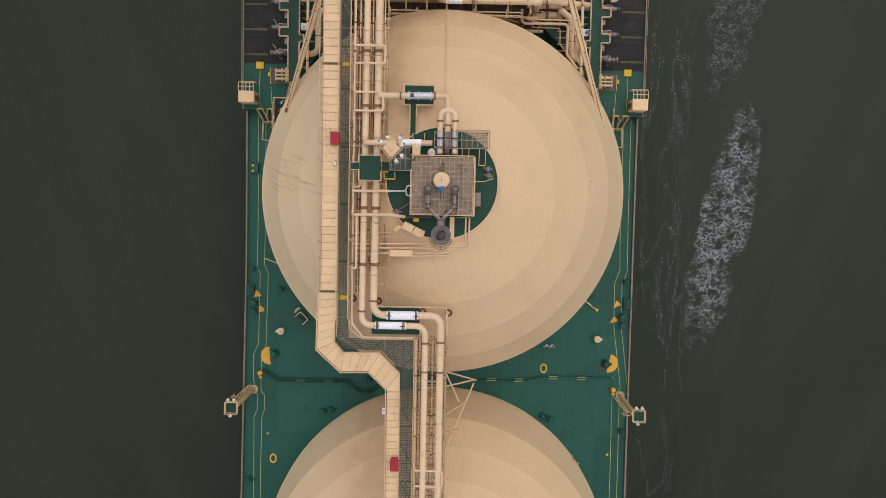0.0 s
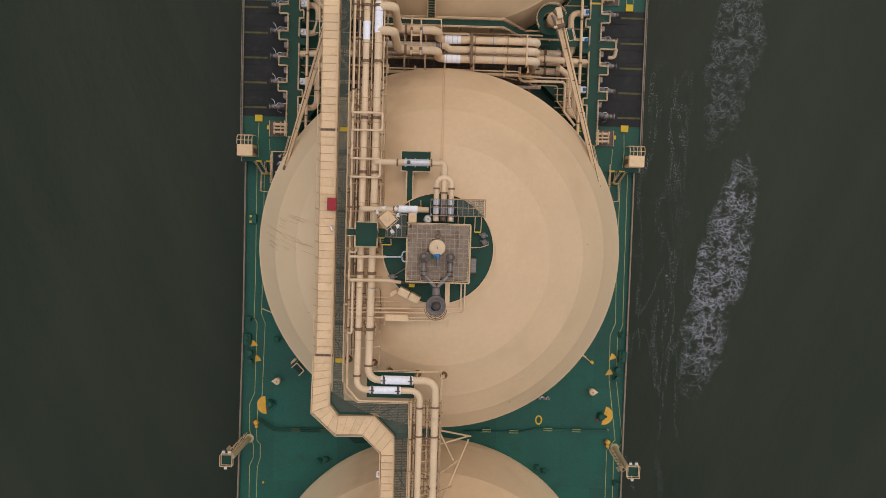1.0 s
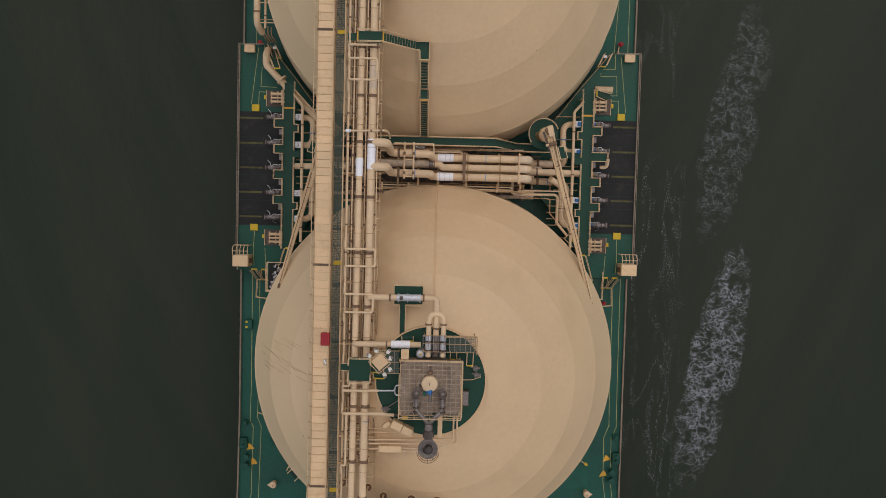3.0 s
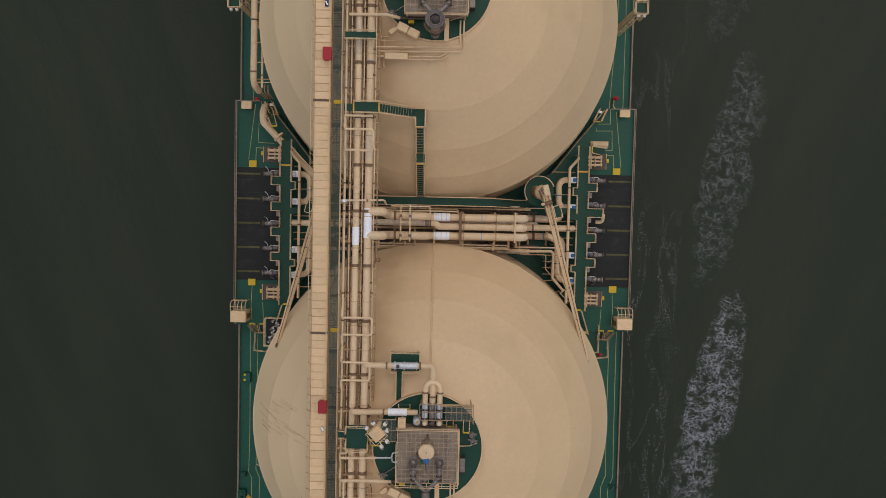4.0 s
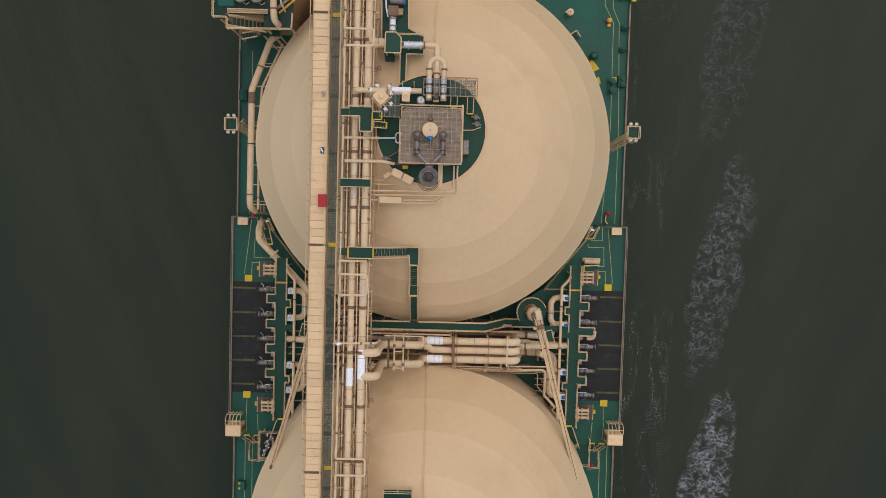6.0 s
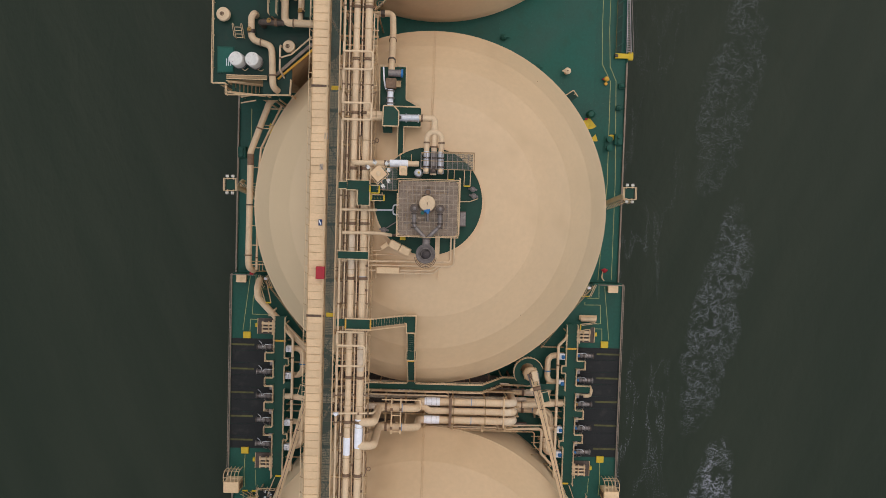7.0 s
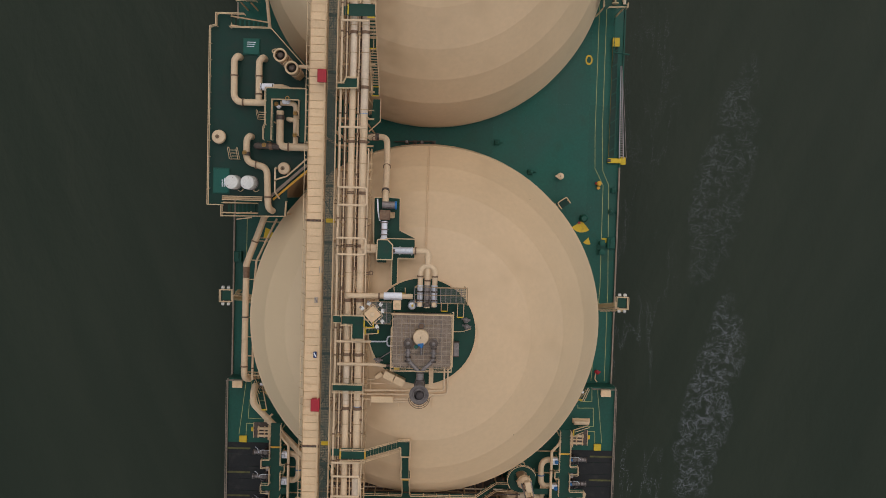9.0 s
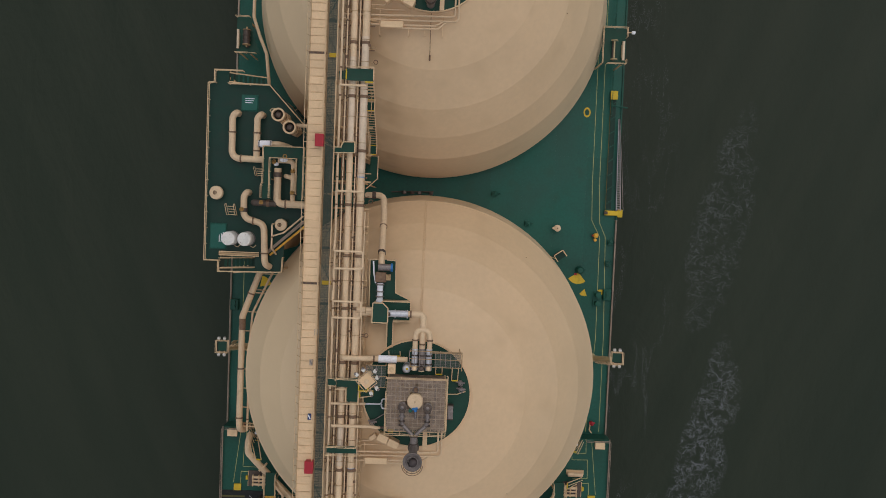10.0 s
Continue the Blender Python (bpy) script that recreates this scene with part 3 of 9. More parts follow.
cells = [[(-9.9, -13.5), (-8.9, -13.5), (-8.9, -11.42), (-9.86, -11.42)], [(-9.95, -15.7), (-8.8, -15.5), (-8.9, -13.54), (-9.9, -13.54)],
         [(-9.95, -15.74), (-9.15, -16.7), (-7.3, -16.7), (-7.3, -15.55), (-8.8, -15.54)], [(-7.26, -16.7), (-5.6, -16.7), (-5.3, -16.95), (-5.3, -15.55), (-7.26, -15.55)],
         [(-5.26, -17.0), (-3.6, -18.7), (-2.4, -18.7), (-2.4, -15.55), (-5.26, -15.55)]]
grating_run("long grey steel open grating walkway of the flying passage", [(-9.86, -8.9, -11.4, 1.86, 61), (-3.6, -2.4, -20.6, -1.86, 15)], cells)
# bracing seen through and beside the grating
brace = thing("walkway_bracing", (-9.4, -10, 21.4), "grey-green diagonal steel bracing of the grating walkway", "bracing")
for k in range(30):
    y = -11.0 + 3.72 * k
    a, c = ((-9.85, y), (-8.92, y + 1.8)) if k % 2 else ((-8.92, y), (-9.85, y + 1.8))
    part("brace", bar(B(), (*a, WALK_Z + 0.01), (*c, WALK_Z + 0.01), 0.07, 0.04), GRATE_BEAM, brace)
for k in range(61):
    y = -11.4 + 1.86 * k
    part("cross_member", bar(B(), (-9.86, y, WALK_Z + 0.01), (-8.9, y, WALK_Z + 0.01), 0.06, 0.05), GRATE_BEAM, brace)
for x in (-9.86, -9.38, -8.92):
    part("stringer", bar(B(), (x, -11.4, WALK_Z + 0.015), (x, 101, WALK_Z + 0.015), 0.05, 0.05), GRATE_BEAM if x == -9.38 else WORN, brace)
for a, c in (((-8.8, -15.6), (-7.0, -16.7)), ((-6.5, -16.7), (-5.3, -15.6)), ((-5.3, -16.9), (-3.0, -15.6)), ((-3.6, -18.6), (-2.4, -17.2)), ((-4.4, -15.6), (-4.4, -17.8)), ((-3.4, -15.6), (-3.4, -18.6)), ((-2.9, -18.7), (-2.9, -48)), ((-7.2, -15.6), (-7.2, -16.7))):
    part("brace", bar(B(), (*a, WALK_Z + 0.01), (*c, WALK_Z + 0.01), 0.08, 0.04), GRATE_BEAM, brace)
for k in range(14):
    y = -20.6 - 1.86 * k
    part("cross_member", bar(B(), (-3.6, y, WALK_Z + 0.01), (-2.4, y, WALK_Z + 0.01), 0.06, 0.05), GRATE_BEAM, brace)
    if k % 2:
        part("brace", bar(B(), (-3.55, y, WALK_Z + 0.01), (-2.45, y - 1.8, WALK_Z + 0.01), 0.07, 0.04), GRATE_BEAM, brace)
for y in (-11.55, 11.1, 33.45, 55.8, 78.15):
    solid("yellow_tread", span(B(), -9.7, -8.82, y - 0.2, y + 0.2, WALK_Z + 0.04, WALK_Z + 0.09), YELLOW, "yellow-painted tread plate across the grating walkway", "tread plate", "yellow treads")
for y in (3.83, 37.75, 69.7, -27.6):
    x = -10.15 if y > -20 else -4.0
    t = thing("locker", (x, y, 22.53), "red-painted steel locker standing on the cable duct", "locker", "red lockers")
    part("body", span(B(), x - 0.38, x + 0.38, y - 0.57, y + 0.57, 22.53, 23.35, 0.04), RED, t)
    part("lid", span(B(), x - 0.42, x + 0.42, y - 0.61, y + 0.61, 23.35, 23.42, 0.02), RED, t)
railing([(-9.9, y) for y in (-13.5, 11, 33.5, 55.8, 100)], 22.4, "cream handrail between cable duct and grating walkway", gap=2.4, h=0.9)
railing([(-8.86, y) for y in (-13.5, 11, 33.5, 55.8, 100)], WALK_Z, "cream handrail along the grating walkway", gap=2.4)

# legs of the flying passage, down to dome or deck
t = thing("passage_support", (-10.6, -10, 0), "cream steel trestle legs under the flying passage", "trestle")
for k in range(20):
    y = -8.0 + 5.6 * k
    zs = [0.0]
    for cy, lift in TANKS:
        if (y - cy) ** 2 + (-10.6 - DOME_X) ** 2 < 20.2 ** 2:
            zs.append(dome_z(-10.6, y, cy, lift))
    for x in (-11.2, -9.2):
        part("leg", bar(B(), (x, y, max(zs) - 0.6), (x, y, 20.8), 0.22), CREAM, t)
    part("beam", bar(B(), (-11.6, y, 20.9), (-9.0, y, 20.9), 0.22), GRATE_BEAM, t)

# ---- main pipes along the ship ----
def mz(y):
    """Height of the main pipes' axis along the ship."""
    for (y0, z0), (y1, z1) in zip(RUN, RUN[1:]):
        if y0 <= y <= y1:
            return z0 + (z1 - z0) * (y - y0) / (y1 - y0)
    return RUN[0][1] if y < RUN[0][0] else RUN[-1][1]


RUN = ((-9.0, 23.1), (9.0, 22.5), (26.0, 21.9), (101.0, 21.8))
clamp_y = [-8.1, -2.7, 3.6, 7.0, 12.2, 17.6, 22.9, 27.35, 32.0, 37.2, 42.6, 48.0, 53.4, 58.6, 63.6, 68.9, 74.2, 79.4, 85, 90]
Y = (0, 1, 0)
X = (1, 0, 0)
Z = (0, 0, 1)
ml = pipe([(-7.3, 101, 21.8), (-7.3, 26, 21.9), (-7.3, 9, 22.5), (-7.36, -9, 23.1), (-7.38, -13.95, 23.3), (-1.25, -13.95, 23.3), (-1.25, -48, 23.0)], 0.31, "long cream insulated cargo pipe beside the flying passage",
          clamps=[((-7.32 if y < 8 else -7.3, y, mz(y)), Y, CLAMP, 0.3, 1.2) for y in clamp_y] + [((-7.38, -12.6, 23.3), Y), ((-1.25, -15.6, 23.3), Y), ((-1.25, -18.4, 23.2), Y), ((-1.25, -23.5, 23.1), Y), ((-1.25, -28.8, 23.05), Y)], bend=0.9, seg=18)
part("lagging", tube(B(), [(-6.1, -13.95, 23.3), (-3.1, -13.95, 23.3)], 0.37, 18), WHITE, ml, "white lagged valve section", True)
part("lagging", tube(B(), [(-7.3, 19.6, mz(19.6)), (-7.3, 21.35, mz(21.35))], 0.35, 18), WHITE, ml, "white lagged pipe section", True)
mr = pipe([(-6.16, 101, 21.8), (-6.16, 26, 21.9), (-6.16, 9, 22.5), (-6.26, -9, 23.1), (-6.28, -12.95, 23.3), (0.24, -12.95, 23.3), (0.24, -48, 23.0)], 0.355, "thick cream insulated cargo pipe beside the flying passage",
          clamps=[((-6.2 if y < 8 else -6.16, y, mz(y)), Y, CLAMP, 0.3, 1.2) for y in clamp_y] + [((-6.28, -11.6, 23.25), Y), ((0.24, -15.5, 23.3), Y), ((0.24, -18.4, 23.2), Y), ((0.24, -23.5, 23.1), Y), ((0.24, -28.8, 23.05), Y)], bend=1.0, seg=18)
part("lagging", tube(B(), [(-5.0, -12.95, 23.3), (-1.95, -12.95, 23.3)], 0.42, 18), WHITE, mr, "white lagged valve section", True)
part("lagging", tube(B(), [(-6.16, 20.3, mz(20.3)), (-6.16, 23.2, mz(23.2))], 0.4, 18), WHITE, mr, "white lagged tee section", True)
for p, x, r, y0, y1 in ((ml, -7.3, 0.318, 69.7, 78.0), (mr, -6.16, 0.363, 66.3, 80.0), (ml, -7.3, 0.318, 37.6, 41.5), (mr, -6.16, 0.363, 28.0, 30.5)):
    part("pale_length", tube(B(), [(x, y0, mz(y0)), (x, y1, mz(y1))], r, 18), PALE_PIPE, p, "pale weathered pipe length", True)
for p, q in ((ml, [(-5.9, -13.95), (-3.4, -13.95)]), (mr, [(-4.8, -12.95), (-2.2, -12.95)])):
    for x, y in q:
        flange(p, (x, y, 23.3), X, 0.44, DARK, 0.1, 1.1)
        part("bolt_bar", bar(B(), (x - 0.25, y, 23.75), (x + 0.25, y, 23.75), 0.08), DARK, p)
        part("bolt_bar", bar(B(), (x + 0.12, y - 0.4, 23.7), (x + 0.12, y + 0.4, 23.7), 0.08), DARK, p)
for y, rr in ((-4.5, 0.4), (37.0, 0.4), (66.0, 0.4)):
    flange(mr, (-6.18 if y < 8 else -6.16, y + 0.35, mz(y + 0.35)), Y, 0.355, PALE_BLUE, 0.12, 1.03, "blue_band")
# small lines beside them
for x, z, r, y0, y1 in ((-8.42, 22.3, 0.11, -13.0, 100), (-7.95, 22.0, 0.07, -11, 100), (-6.75, 21.9, 0.06, -10, 100), (-5.62, 22.0, 0.06, 3, 63), (-5.85, 21.5, 0.05, -9, 100), (-7.62, 21.55, 0.05, -9, 100)):
    pipe([(x, y1, z), (x, y0, z)], r, "thin cream service pipe running along the pipe rack", clamps=[((x, y + 0.9 * d, z), Y) for y in clamp_y[::2] for d in (0, 3) if y > y0], seg=8)
for x, z, r in ((-2.1, 22.3, 0.12), (-1.75, 21.9, 0.07), (-0.5, 21.8, 0.07), (0.75, 22.0, 0.06), (-2.25, 21.7, 0.07)):
    pipe([(x, -15.2, z), (x, -48, z)], r, "thin cream service pipe running along the pipe rack", clamps=[((x, y, z), Y) for y in (-19, -25, -30)], seg=8)
pipe([(-2.1, -27.35, 22.6), (-2.1, -28.15, 23.2), (0.65, -28.15, 23.4), (0.65, -29.68, 23.4), (-2.1, -29.68, 23.2), (-2.1, -30.48, 22.6)], 0.11, "cream pipe looping across the pipe rack", seg=8, bend=0.25, group="expansion loops")
pipe([(-8.42, -13.0, 22.3), (-8.42, -14.0, 22.3), (-7.3, -15.3, 22.3), (-2.1, -15.3, 22.3)], 0.11, "thin cream service pipe turning the corner of the pipe rack", seg=8, bend=0.3)
# expansion loops over the rack
for y0, y1, xr in ((10.95, 12.6, -5.5), (6.5, 8.25, -5.65), (-0.7, 1.3, -7.7), (-8.5, -3.4, -8.0), (28.7, 30.7, -5.7), (57.4, 59.1, -5.6), (52.6, 54.2, -5.6)):
    pipe([(-8.42, y0 - 1.0, 22.6), (-8.42, y0, 22.9), (-8.3, y0, 23.2), (xr, y0, 23.2), (xr, y1, 23.2), (-8.3, y1, 23.2), (-8.42, y1, 22.9), (-8.42, y1 + 1.0, 22.6)], 0.11, "cream pipe looping across the pipe rack", seg=8, bend=0.25, group="expansion loops")
for y in (32.0, 64.9, 75.1):
    pipe([(-8.42, y - 0.8, 22.6), (-8.42, y, 22.9), (-8.3, y, 23.0), (-5.75, y, 23.0)], 0.11, "cream pipe crossing the pipe rack", seg=8, bend=0.25, group="expansion loops")
# rack cross beams with posts
t = thing("pipe_rack", (-7, -10, 21.5), "cream and rusty steel pipe rack frames carrying the cargo pipes", "pipe rack")
for y in [v - 0.35 for v in clamp_y] + [v + 2.3 for v in clamp_y]:
    part("beam", bar(B(), (-8.8, y, mz(y) - 0.5), (-5.2, y, mz(y) - 0.5), 0.18), WORN, t)
    zs = [0.0]
    for cy, lift in TANKS:
        if (y - cy) ** 2 + (-6.7 - DOME_X) ** 2 < 20.2 ** 2:
            zs.append(dome_z(-6.7, y, cy, lift))
    z0 = max(zs) - 0.7
    for x in (-8.6, -6.2):
        part("post", bar(B(), (x, y, z0), (x, y, 21.7), 0.14), WORN, t)
    if 21.7 - z0 > 4 and not 62 < y < 78:
        part("brace", bar(B(), (-8.6, y, z0), (-6.2, y, 21.4), 0.1), WORN, t)
        for z in (7, 12, 17):
            if z > z0 + 1:
                part("beam", bar(B(), (-8.7, y, z), (-6.0, y, z), 0.14), WORN, t)
collars = thing("post_collar_row", (-5.4, 0, 15), "dark round collars at the feet of the pipe rack posts", "collar")
for y in [v - 0.35 for v in clamp_y] + [v + 2.3 for v in clamp_y]:
    for cy, lift in TANKS[1:]:
        if y < -9 and (y - cy) ** 2 + (-5.4 - DOME_X) ** 2 < 18.5 ** 2:
            z = dome_z(-5.4, y, cy, lift)
            part("collar", lathe(B(), (-5.4, y, z - 0.35), ((0.24, -0.1), (0.24, 0.32), (0.1, 0.36)), 12), CLAMP, collars)
for x, z, w, y0, y1 in ((-8.02, 21.3, 0.34, -11.0, 100.0), (-6.73, 21.25, 0.3, -9.0, 100.0)):
    t2 = thing("cable_tray", (x, y0, z), "rusty brown ladder cable tray running along the pipe rack", "cable tray", "rack cable trays")
    for d in (-w / 2, w / 2):
        part("side_rail", bar(B(), (x + d, y0, z), (x + d, y1, z), 0.04, 0.1), CLAMP, t2)
    for k in range(5):
        part("cable", tube(B(), [(x - w / 2 + w * (k + 0.5) / 5, y0, z), (x - w / 2 + w * (k + 0.5) / 5, y1, z)], 0.03, 5), DARK if k % 2 else CLAMP, t2)
    rung = None
    for k in range(int((y1 - y0) / 1.1)):
        if rung is None:
            rung = part("rung", bar(B(), (x - w / 2, y0 + 0.3, z + 0.02), (x + w / 2, y0 + 0.3, z + 0.02), 0.08, 0.05), WORN, t2)
        else:
            again(rung, (0, 1.1 * k, 0), t2)
for x in (-8.65, -5.35):
    part("rail_beam", bar(B(), (x, -13, 21.2), (x, 101 if x < -8 else 63, 21.2), 0.12), WORN, t)
for y in (-15.3, -17.0, -19.5, -22.2, -25.0, -28.0, -31.0, -34):
    part("beam", bar(B(), (-2.4, y, 22.35), (0.9, y, 22.35), 0.14), WORN, t)
    for x in (-2.2, 0.8):
        zz = max(0.0, dome_z(x, y, -46.5, 0.3) - 0.5) if y < -26.5 else 0
        part("post", bar(B(), (x, y, zz), (x, y, 22.4), 0.13), WORN, t)
    part("beam", bar(B(), (-2.4, y + 0.7, 14), (0.9, y + 0.7, 14), 0.12), WORN, t)
for x, z, w in ((-1.78, 21.5, 0.3), (-0.5, 21.4, 0.36)):
    t2 = thing("cable_tray", (x, -15, z), "rusty brown ladder cable tray running along the pipe rack", "cable tray", "rack cable trays")
    for d in (-w / 2, w / 2):
        part("side_rail", bar(B(), (x + d, -15.2, z), (x + d, -48, z), 0.05, 0.1), CLAMP, t2)
    for k in range(32):
        part("rung", bar(B(), (x - w / 2, -15.5 - k, z + 0.02), (x + w / 2, -15.5 - k, z + 0.02), 0.08, 0.05), CLAMP, t2)
for k in range(16):
    y = -16.2 - 2.0 * k
    part("brace", bar(B(), (-2.3, y, 21.0), (0.9, y - 1.6, 20.6), 0.08), CLAMP if k % 2 else WORN, t)
    part("beam", bar(B(), (-2.4, y, 20.9), (0.95, y, 20.9), 0.12), WORN, t)
for x, y in ((-4.48, -13.02), (-1.59, -13.09), (1.04, -13.18), (-6.08, -12.15), (-8.78, -12.08)):
    z = dome_z(x, y, -1.04, 1.1)
    part("collar", lathe(B(), (x, y, z - 0.15), ((0.4, -0.5), (0.4, 0.3), (0.36, 0.34), (0.1, 0.2)), 16), CLAMP, collars)
    part("rim", lathe(B(), (x, y, z - 0.15), ((0.4, 0.3), (0.47, 0.32), (0.47, 0.4), (0.4, 0.4)), 16), CREAM, collars)
    part("post", bar(B(), (x, y, z - 0.4), (x, y + 0.3, 21.9), 0.16), CREAM, t)
for x in (-2.25, 0.85):
    part("rail_beam", bar(B(), (x, -15, 22.3), (x, -48, 22.3), 0.1), WORN, t)
for a, c in (((0.9, -20.1, 15), (4.44, -22.05, 10.2)), ((4.2, -22.4, 10.2), (0.4, -30.5, 14.5)), ((0.9, -19.6, 18), (2.4, -23.3, 15)), ((0.9, -22.2, 13), (4.3, -22.0, 10.2)), ((0.9, -24.5, 16), (3.4, -24.3, 11)), ((0.9, -26.5, 16), (2.4, -27, 12.7)), ((0.85, -15.2, 22.2), (0.85, -12.6, 22.2))):
    part("brace", bar(B(), a, c, 0.14), CREAM, t)
rnd = random.Random(11)
t2 = thing("rack_fittings", (-7, 0, 21.4), "rusty brackets, small valves and conduits fixed to the pipe rack", "fittings")
for k in range(84):
    y = -10.5 + 1.31 * k + rnd.uniform(-0.35, 0.35)
    if y > 100:
        break
    m = rnd.choice((WORN, WORN, CLAMP, CREAM))
    x0, x1 = rnd.choice(((-8.7, -7.7), (-8.7, -6.6), (-7.0, -5.3), (-8.6, -5.3), (-6.6, -5.2)))
    part("bracket", bar(B(), (x0, y, 21.45), (x1, y + rnd.choice((0, 0, 0.5)), 21.45), 0.09), m, t2)
    part("saddle", box(B(), (rnd.choice((-8.42, -7.95, -6.75, -5.75)), y + 0.4, 22.05), (0.24, rnd.uniform(0.14, 0.34), 0.2), 0, 0.03), rnd.choice((CLAMP, CLAMP, WORN)), t2)
    if k % 2:
        for x, r in ((-7.3, 0.33), (-6.16, 0.38)):
            part("u_bolt", tube(B(), [(x - r - 0.03, y, mz(y) - 0.3), (x - r - 0.03, y, mz(y) + 0.25), (x, y, mz(y) + r + 0.03), (x + r + 0.03, y, mz(y) + 0.25), (x + r + 0.03, y, mz(y) - 0.3)], 0.028, 5, 0.1), WORN, t2)
    if k % 5 == 2:
        part("hand_wheel", lathe(B(), (rnd.choice((-5.1, -8.75, -6.75)), y, 21.9), ((0.2, 0), (0.24, 0.04), (0.2, 0.08), (0.15, 0.04), (0.2, 0)), 12), CLAMP, t2)
    if k % 3 == 0:
        x = rnd.choice((-8.05, -6.72, -5.5))
        part("conduit", tube(B(), [(x, y, 21.7), (x + 0.12, y + 0.5, 21.75), (x + 0.12, y + 2.2, 21.75), (x, y + 2.6, 21.7)], 0.04, 5, 0.1), rnd.choice((CLAMP, WORN, CREAM)), t2)
t2 = thing("rack_fittings", (-0.7, -20, 21.5), "rusty brackets, small valves and conduits fixed to the pipe rack", "fittings")
for k in range(34):
    y = -15.6 - 0.62 * k + rnd.uniform(-0.2, 0.2)
    x0, x1 = rnd.choice(((-2.3, -1.5), (-1.0, 0.0), (-2.3, 0.9), (0.5, 1.0)))
    part("bracket", bar(B(), (x0, y, 21.9), (x1, y + rnd.choice((0, 0.3)), 21.9), 0.08), rnd.choice((WORN, CLAMP, CREAM)), t2)
    part("saddle", box(B(), (rnd.choice((-2.1, -1.75, -0.5, 0.75)), y, 22.1), (0.18, rnd.uniform(0.12, 0.3), 0.16), 0, 0.03), rnd.choice((CLAMP, WORN, CREAM)), t2)
t = thing("corner_platform", (-4, -13.5, 22), "green platform with cream edge under the white lagged valves", "platform")
part("plate", span(B(), -6.5, -1.85, -15.0, -12.35, 21.9, 22.0), GREEN_TOP, t)
railing([(-6.3, -12.2), (0.75, -12.2), (0.75, -15.0)], 22.0, "cream handrail round the corner platform", gap=1.7)
railing([(-8.7, -13.5), (-8.5, -14.6), (-7.4, -15.45), (-2.3, -15.45), (-2.3, -48)], WALK_Z, "cream handrail along the stepped walkway", gap=2.0)
railing([(-11.72, -10.9), (-11.83, -16.55), (-9.43, -18.74), (-6.72, -18.69), (-5.02, -20.32), (-4.86, -48)], 22.0, "cream handrail outside the cable duct", gap=2.0, h=0.8)
railing([(-10.0, -13.5), (-10.1, -15.75), (-9.2, -16.75), (-5.65, -16.7), (-3.65, -18.7), (-3.6, -48)], 22.4, "cream handrail between cable duct and grating walkway", gap=2.4, h=0.9)

# ---- fittings on top of a tank; built once and repeated on the next tanks ----
TOP = []


def top(ob):
    TOP.append(ob)
    return ob


t = top(thing("dome_platform", (0.1, -0.22, 22.0), "round dark green platform with cream rim on a tank cover", "platform", "dome platforms"))
part("plate", lathe(B(), (0.1, -0.22, 22.0), ((5.35, -0.8), (5.35, 0.3), (0.01, 0.3)), 72), GREEN_TOP, t)
part("rim", lathe(B(), (0.1, -0.22, 22.0), ((5.34, 0.28), (5.34, 0.42), (5.46, 0.42), (5.46, -0.6)), 72), CREAM, t)

t = top(thing("trunk_cover", (0.1, -0.45, 22.3), "square steel trunk under brownish open grating with cream frame", "platform", "trunk covers"))
part("trunk", span(B(), -2.72, 2.92, -3.02, 2.12, 22.3, 23.7), TRUNK_TOP, t)
for k in range(6):
    part("stiffener", span(B(), -2.1 + 0.82 * k, -2.0 + 0.82 * k, -2.6, 1.7, 23.7, 23.8), WORN, t)
CW, CH = 5.75 / 13, 5.28 / 12
panel = part("grating_panel", grate_bars(B(), [(-2.76, -3.08), (-2.8 + CW, -3.08), (-2.8 + CW, -3.12 + CH), (-2.76, -3.12 + CH)], 24.35, 0.07, 0.15), TRUNK_GRATE, t)
rnd = random.Random(3)
for i in range(13):
    for j in range(12):
        if (i or j) and rnd.random() < 0.97:
            again(panel, (CW * i, CH * j, 0), t)
for k in range(14):
    part("bearer", bar(B(), (-2.78 + CW * k, -3.12, 24.4), (-2.78 + CW * k, 2.2, 24.4), 0.055), CREAM if k in (0, 13) else BEARER, t)
for k in range(13):
    part("bearer", bar(B(), (-2.8, -3.1 + CH * k, 24.4), (2.98, -3.1 + CH * k, 24.4), 0.055), CREAM if k in (0, 12) else BEARER, t)
for a, c, r in (((-2.2, -1.9), (2.3, -1.7), 0.12), ((-1.9, 1.2), (2.2, 1.0), 0.1), ((-1.7, -2.5), (-1.7, 1.6), 0.09), ((1.9, -2.4), (2.0, 1.6), 0.11), ((-0.6, 0.5), (-0.6, 1.7), 0.1)):
    part("inner_pipe", tube(B(), [(*a, 23.9), (*c, 23.9)], r, 8), STEEL if r > 0.1 else WORN, t, smooth=True)
for x, y in ((-2.7, -3.0), (2.9, -3.0), (-2.7, 2.1), (2.9, 2.1)):
    part("leg", bar(B(), (x, y, 22.3), (x, y, 24.35), 0.14), CREAM, t)
top(railing([(-2.85, 0.9), (-2.85, -3.2), (3.05, -3.2), (3.05, 2.3), (-2.85, 2.3)], 24.4, "cream handrail round the trunk grating", gap=1.6))

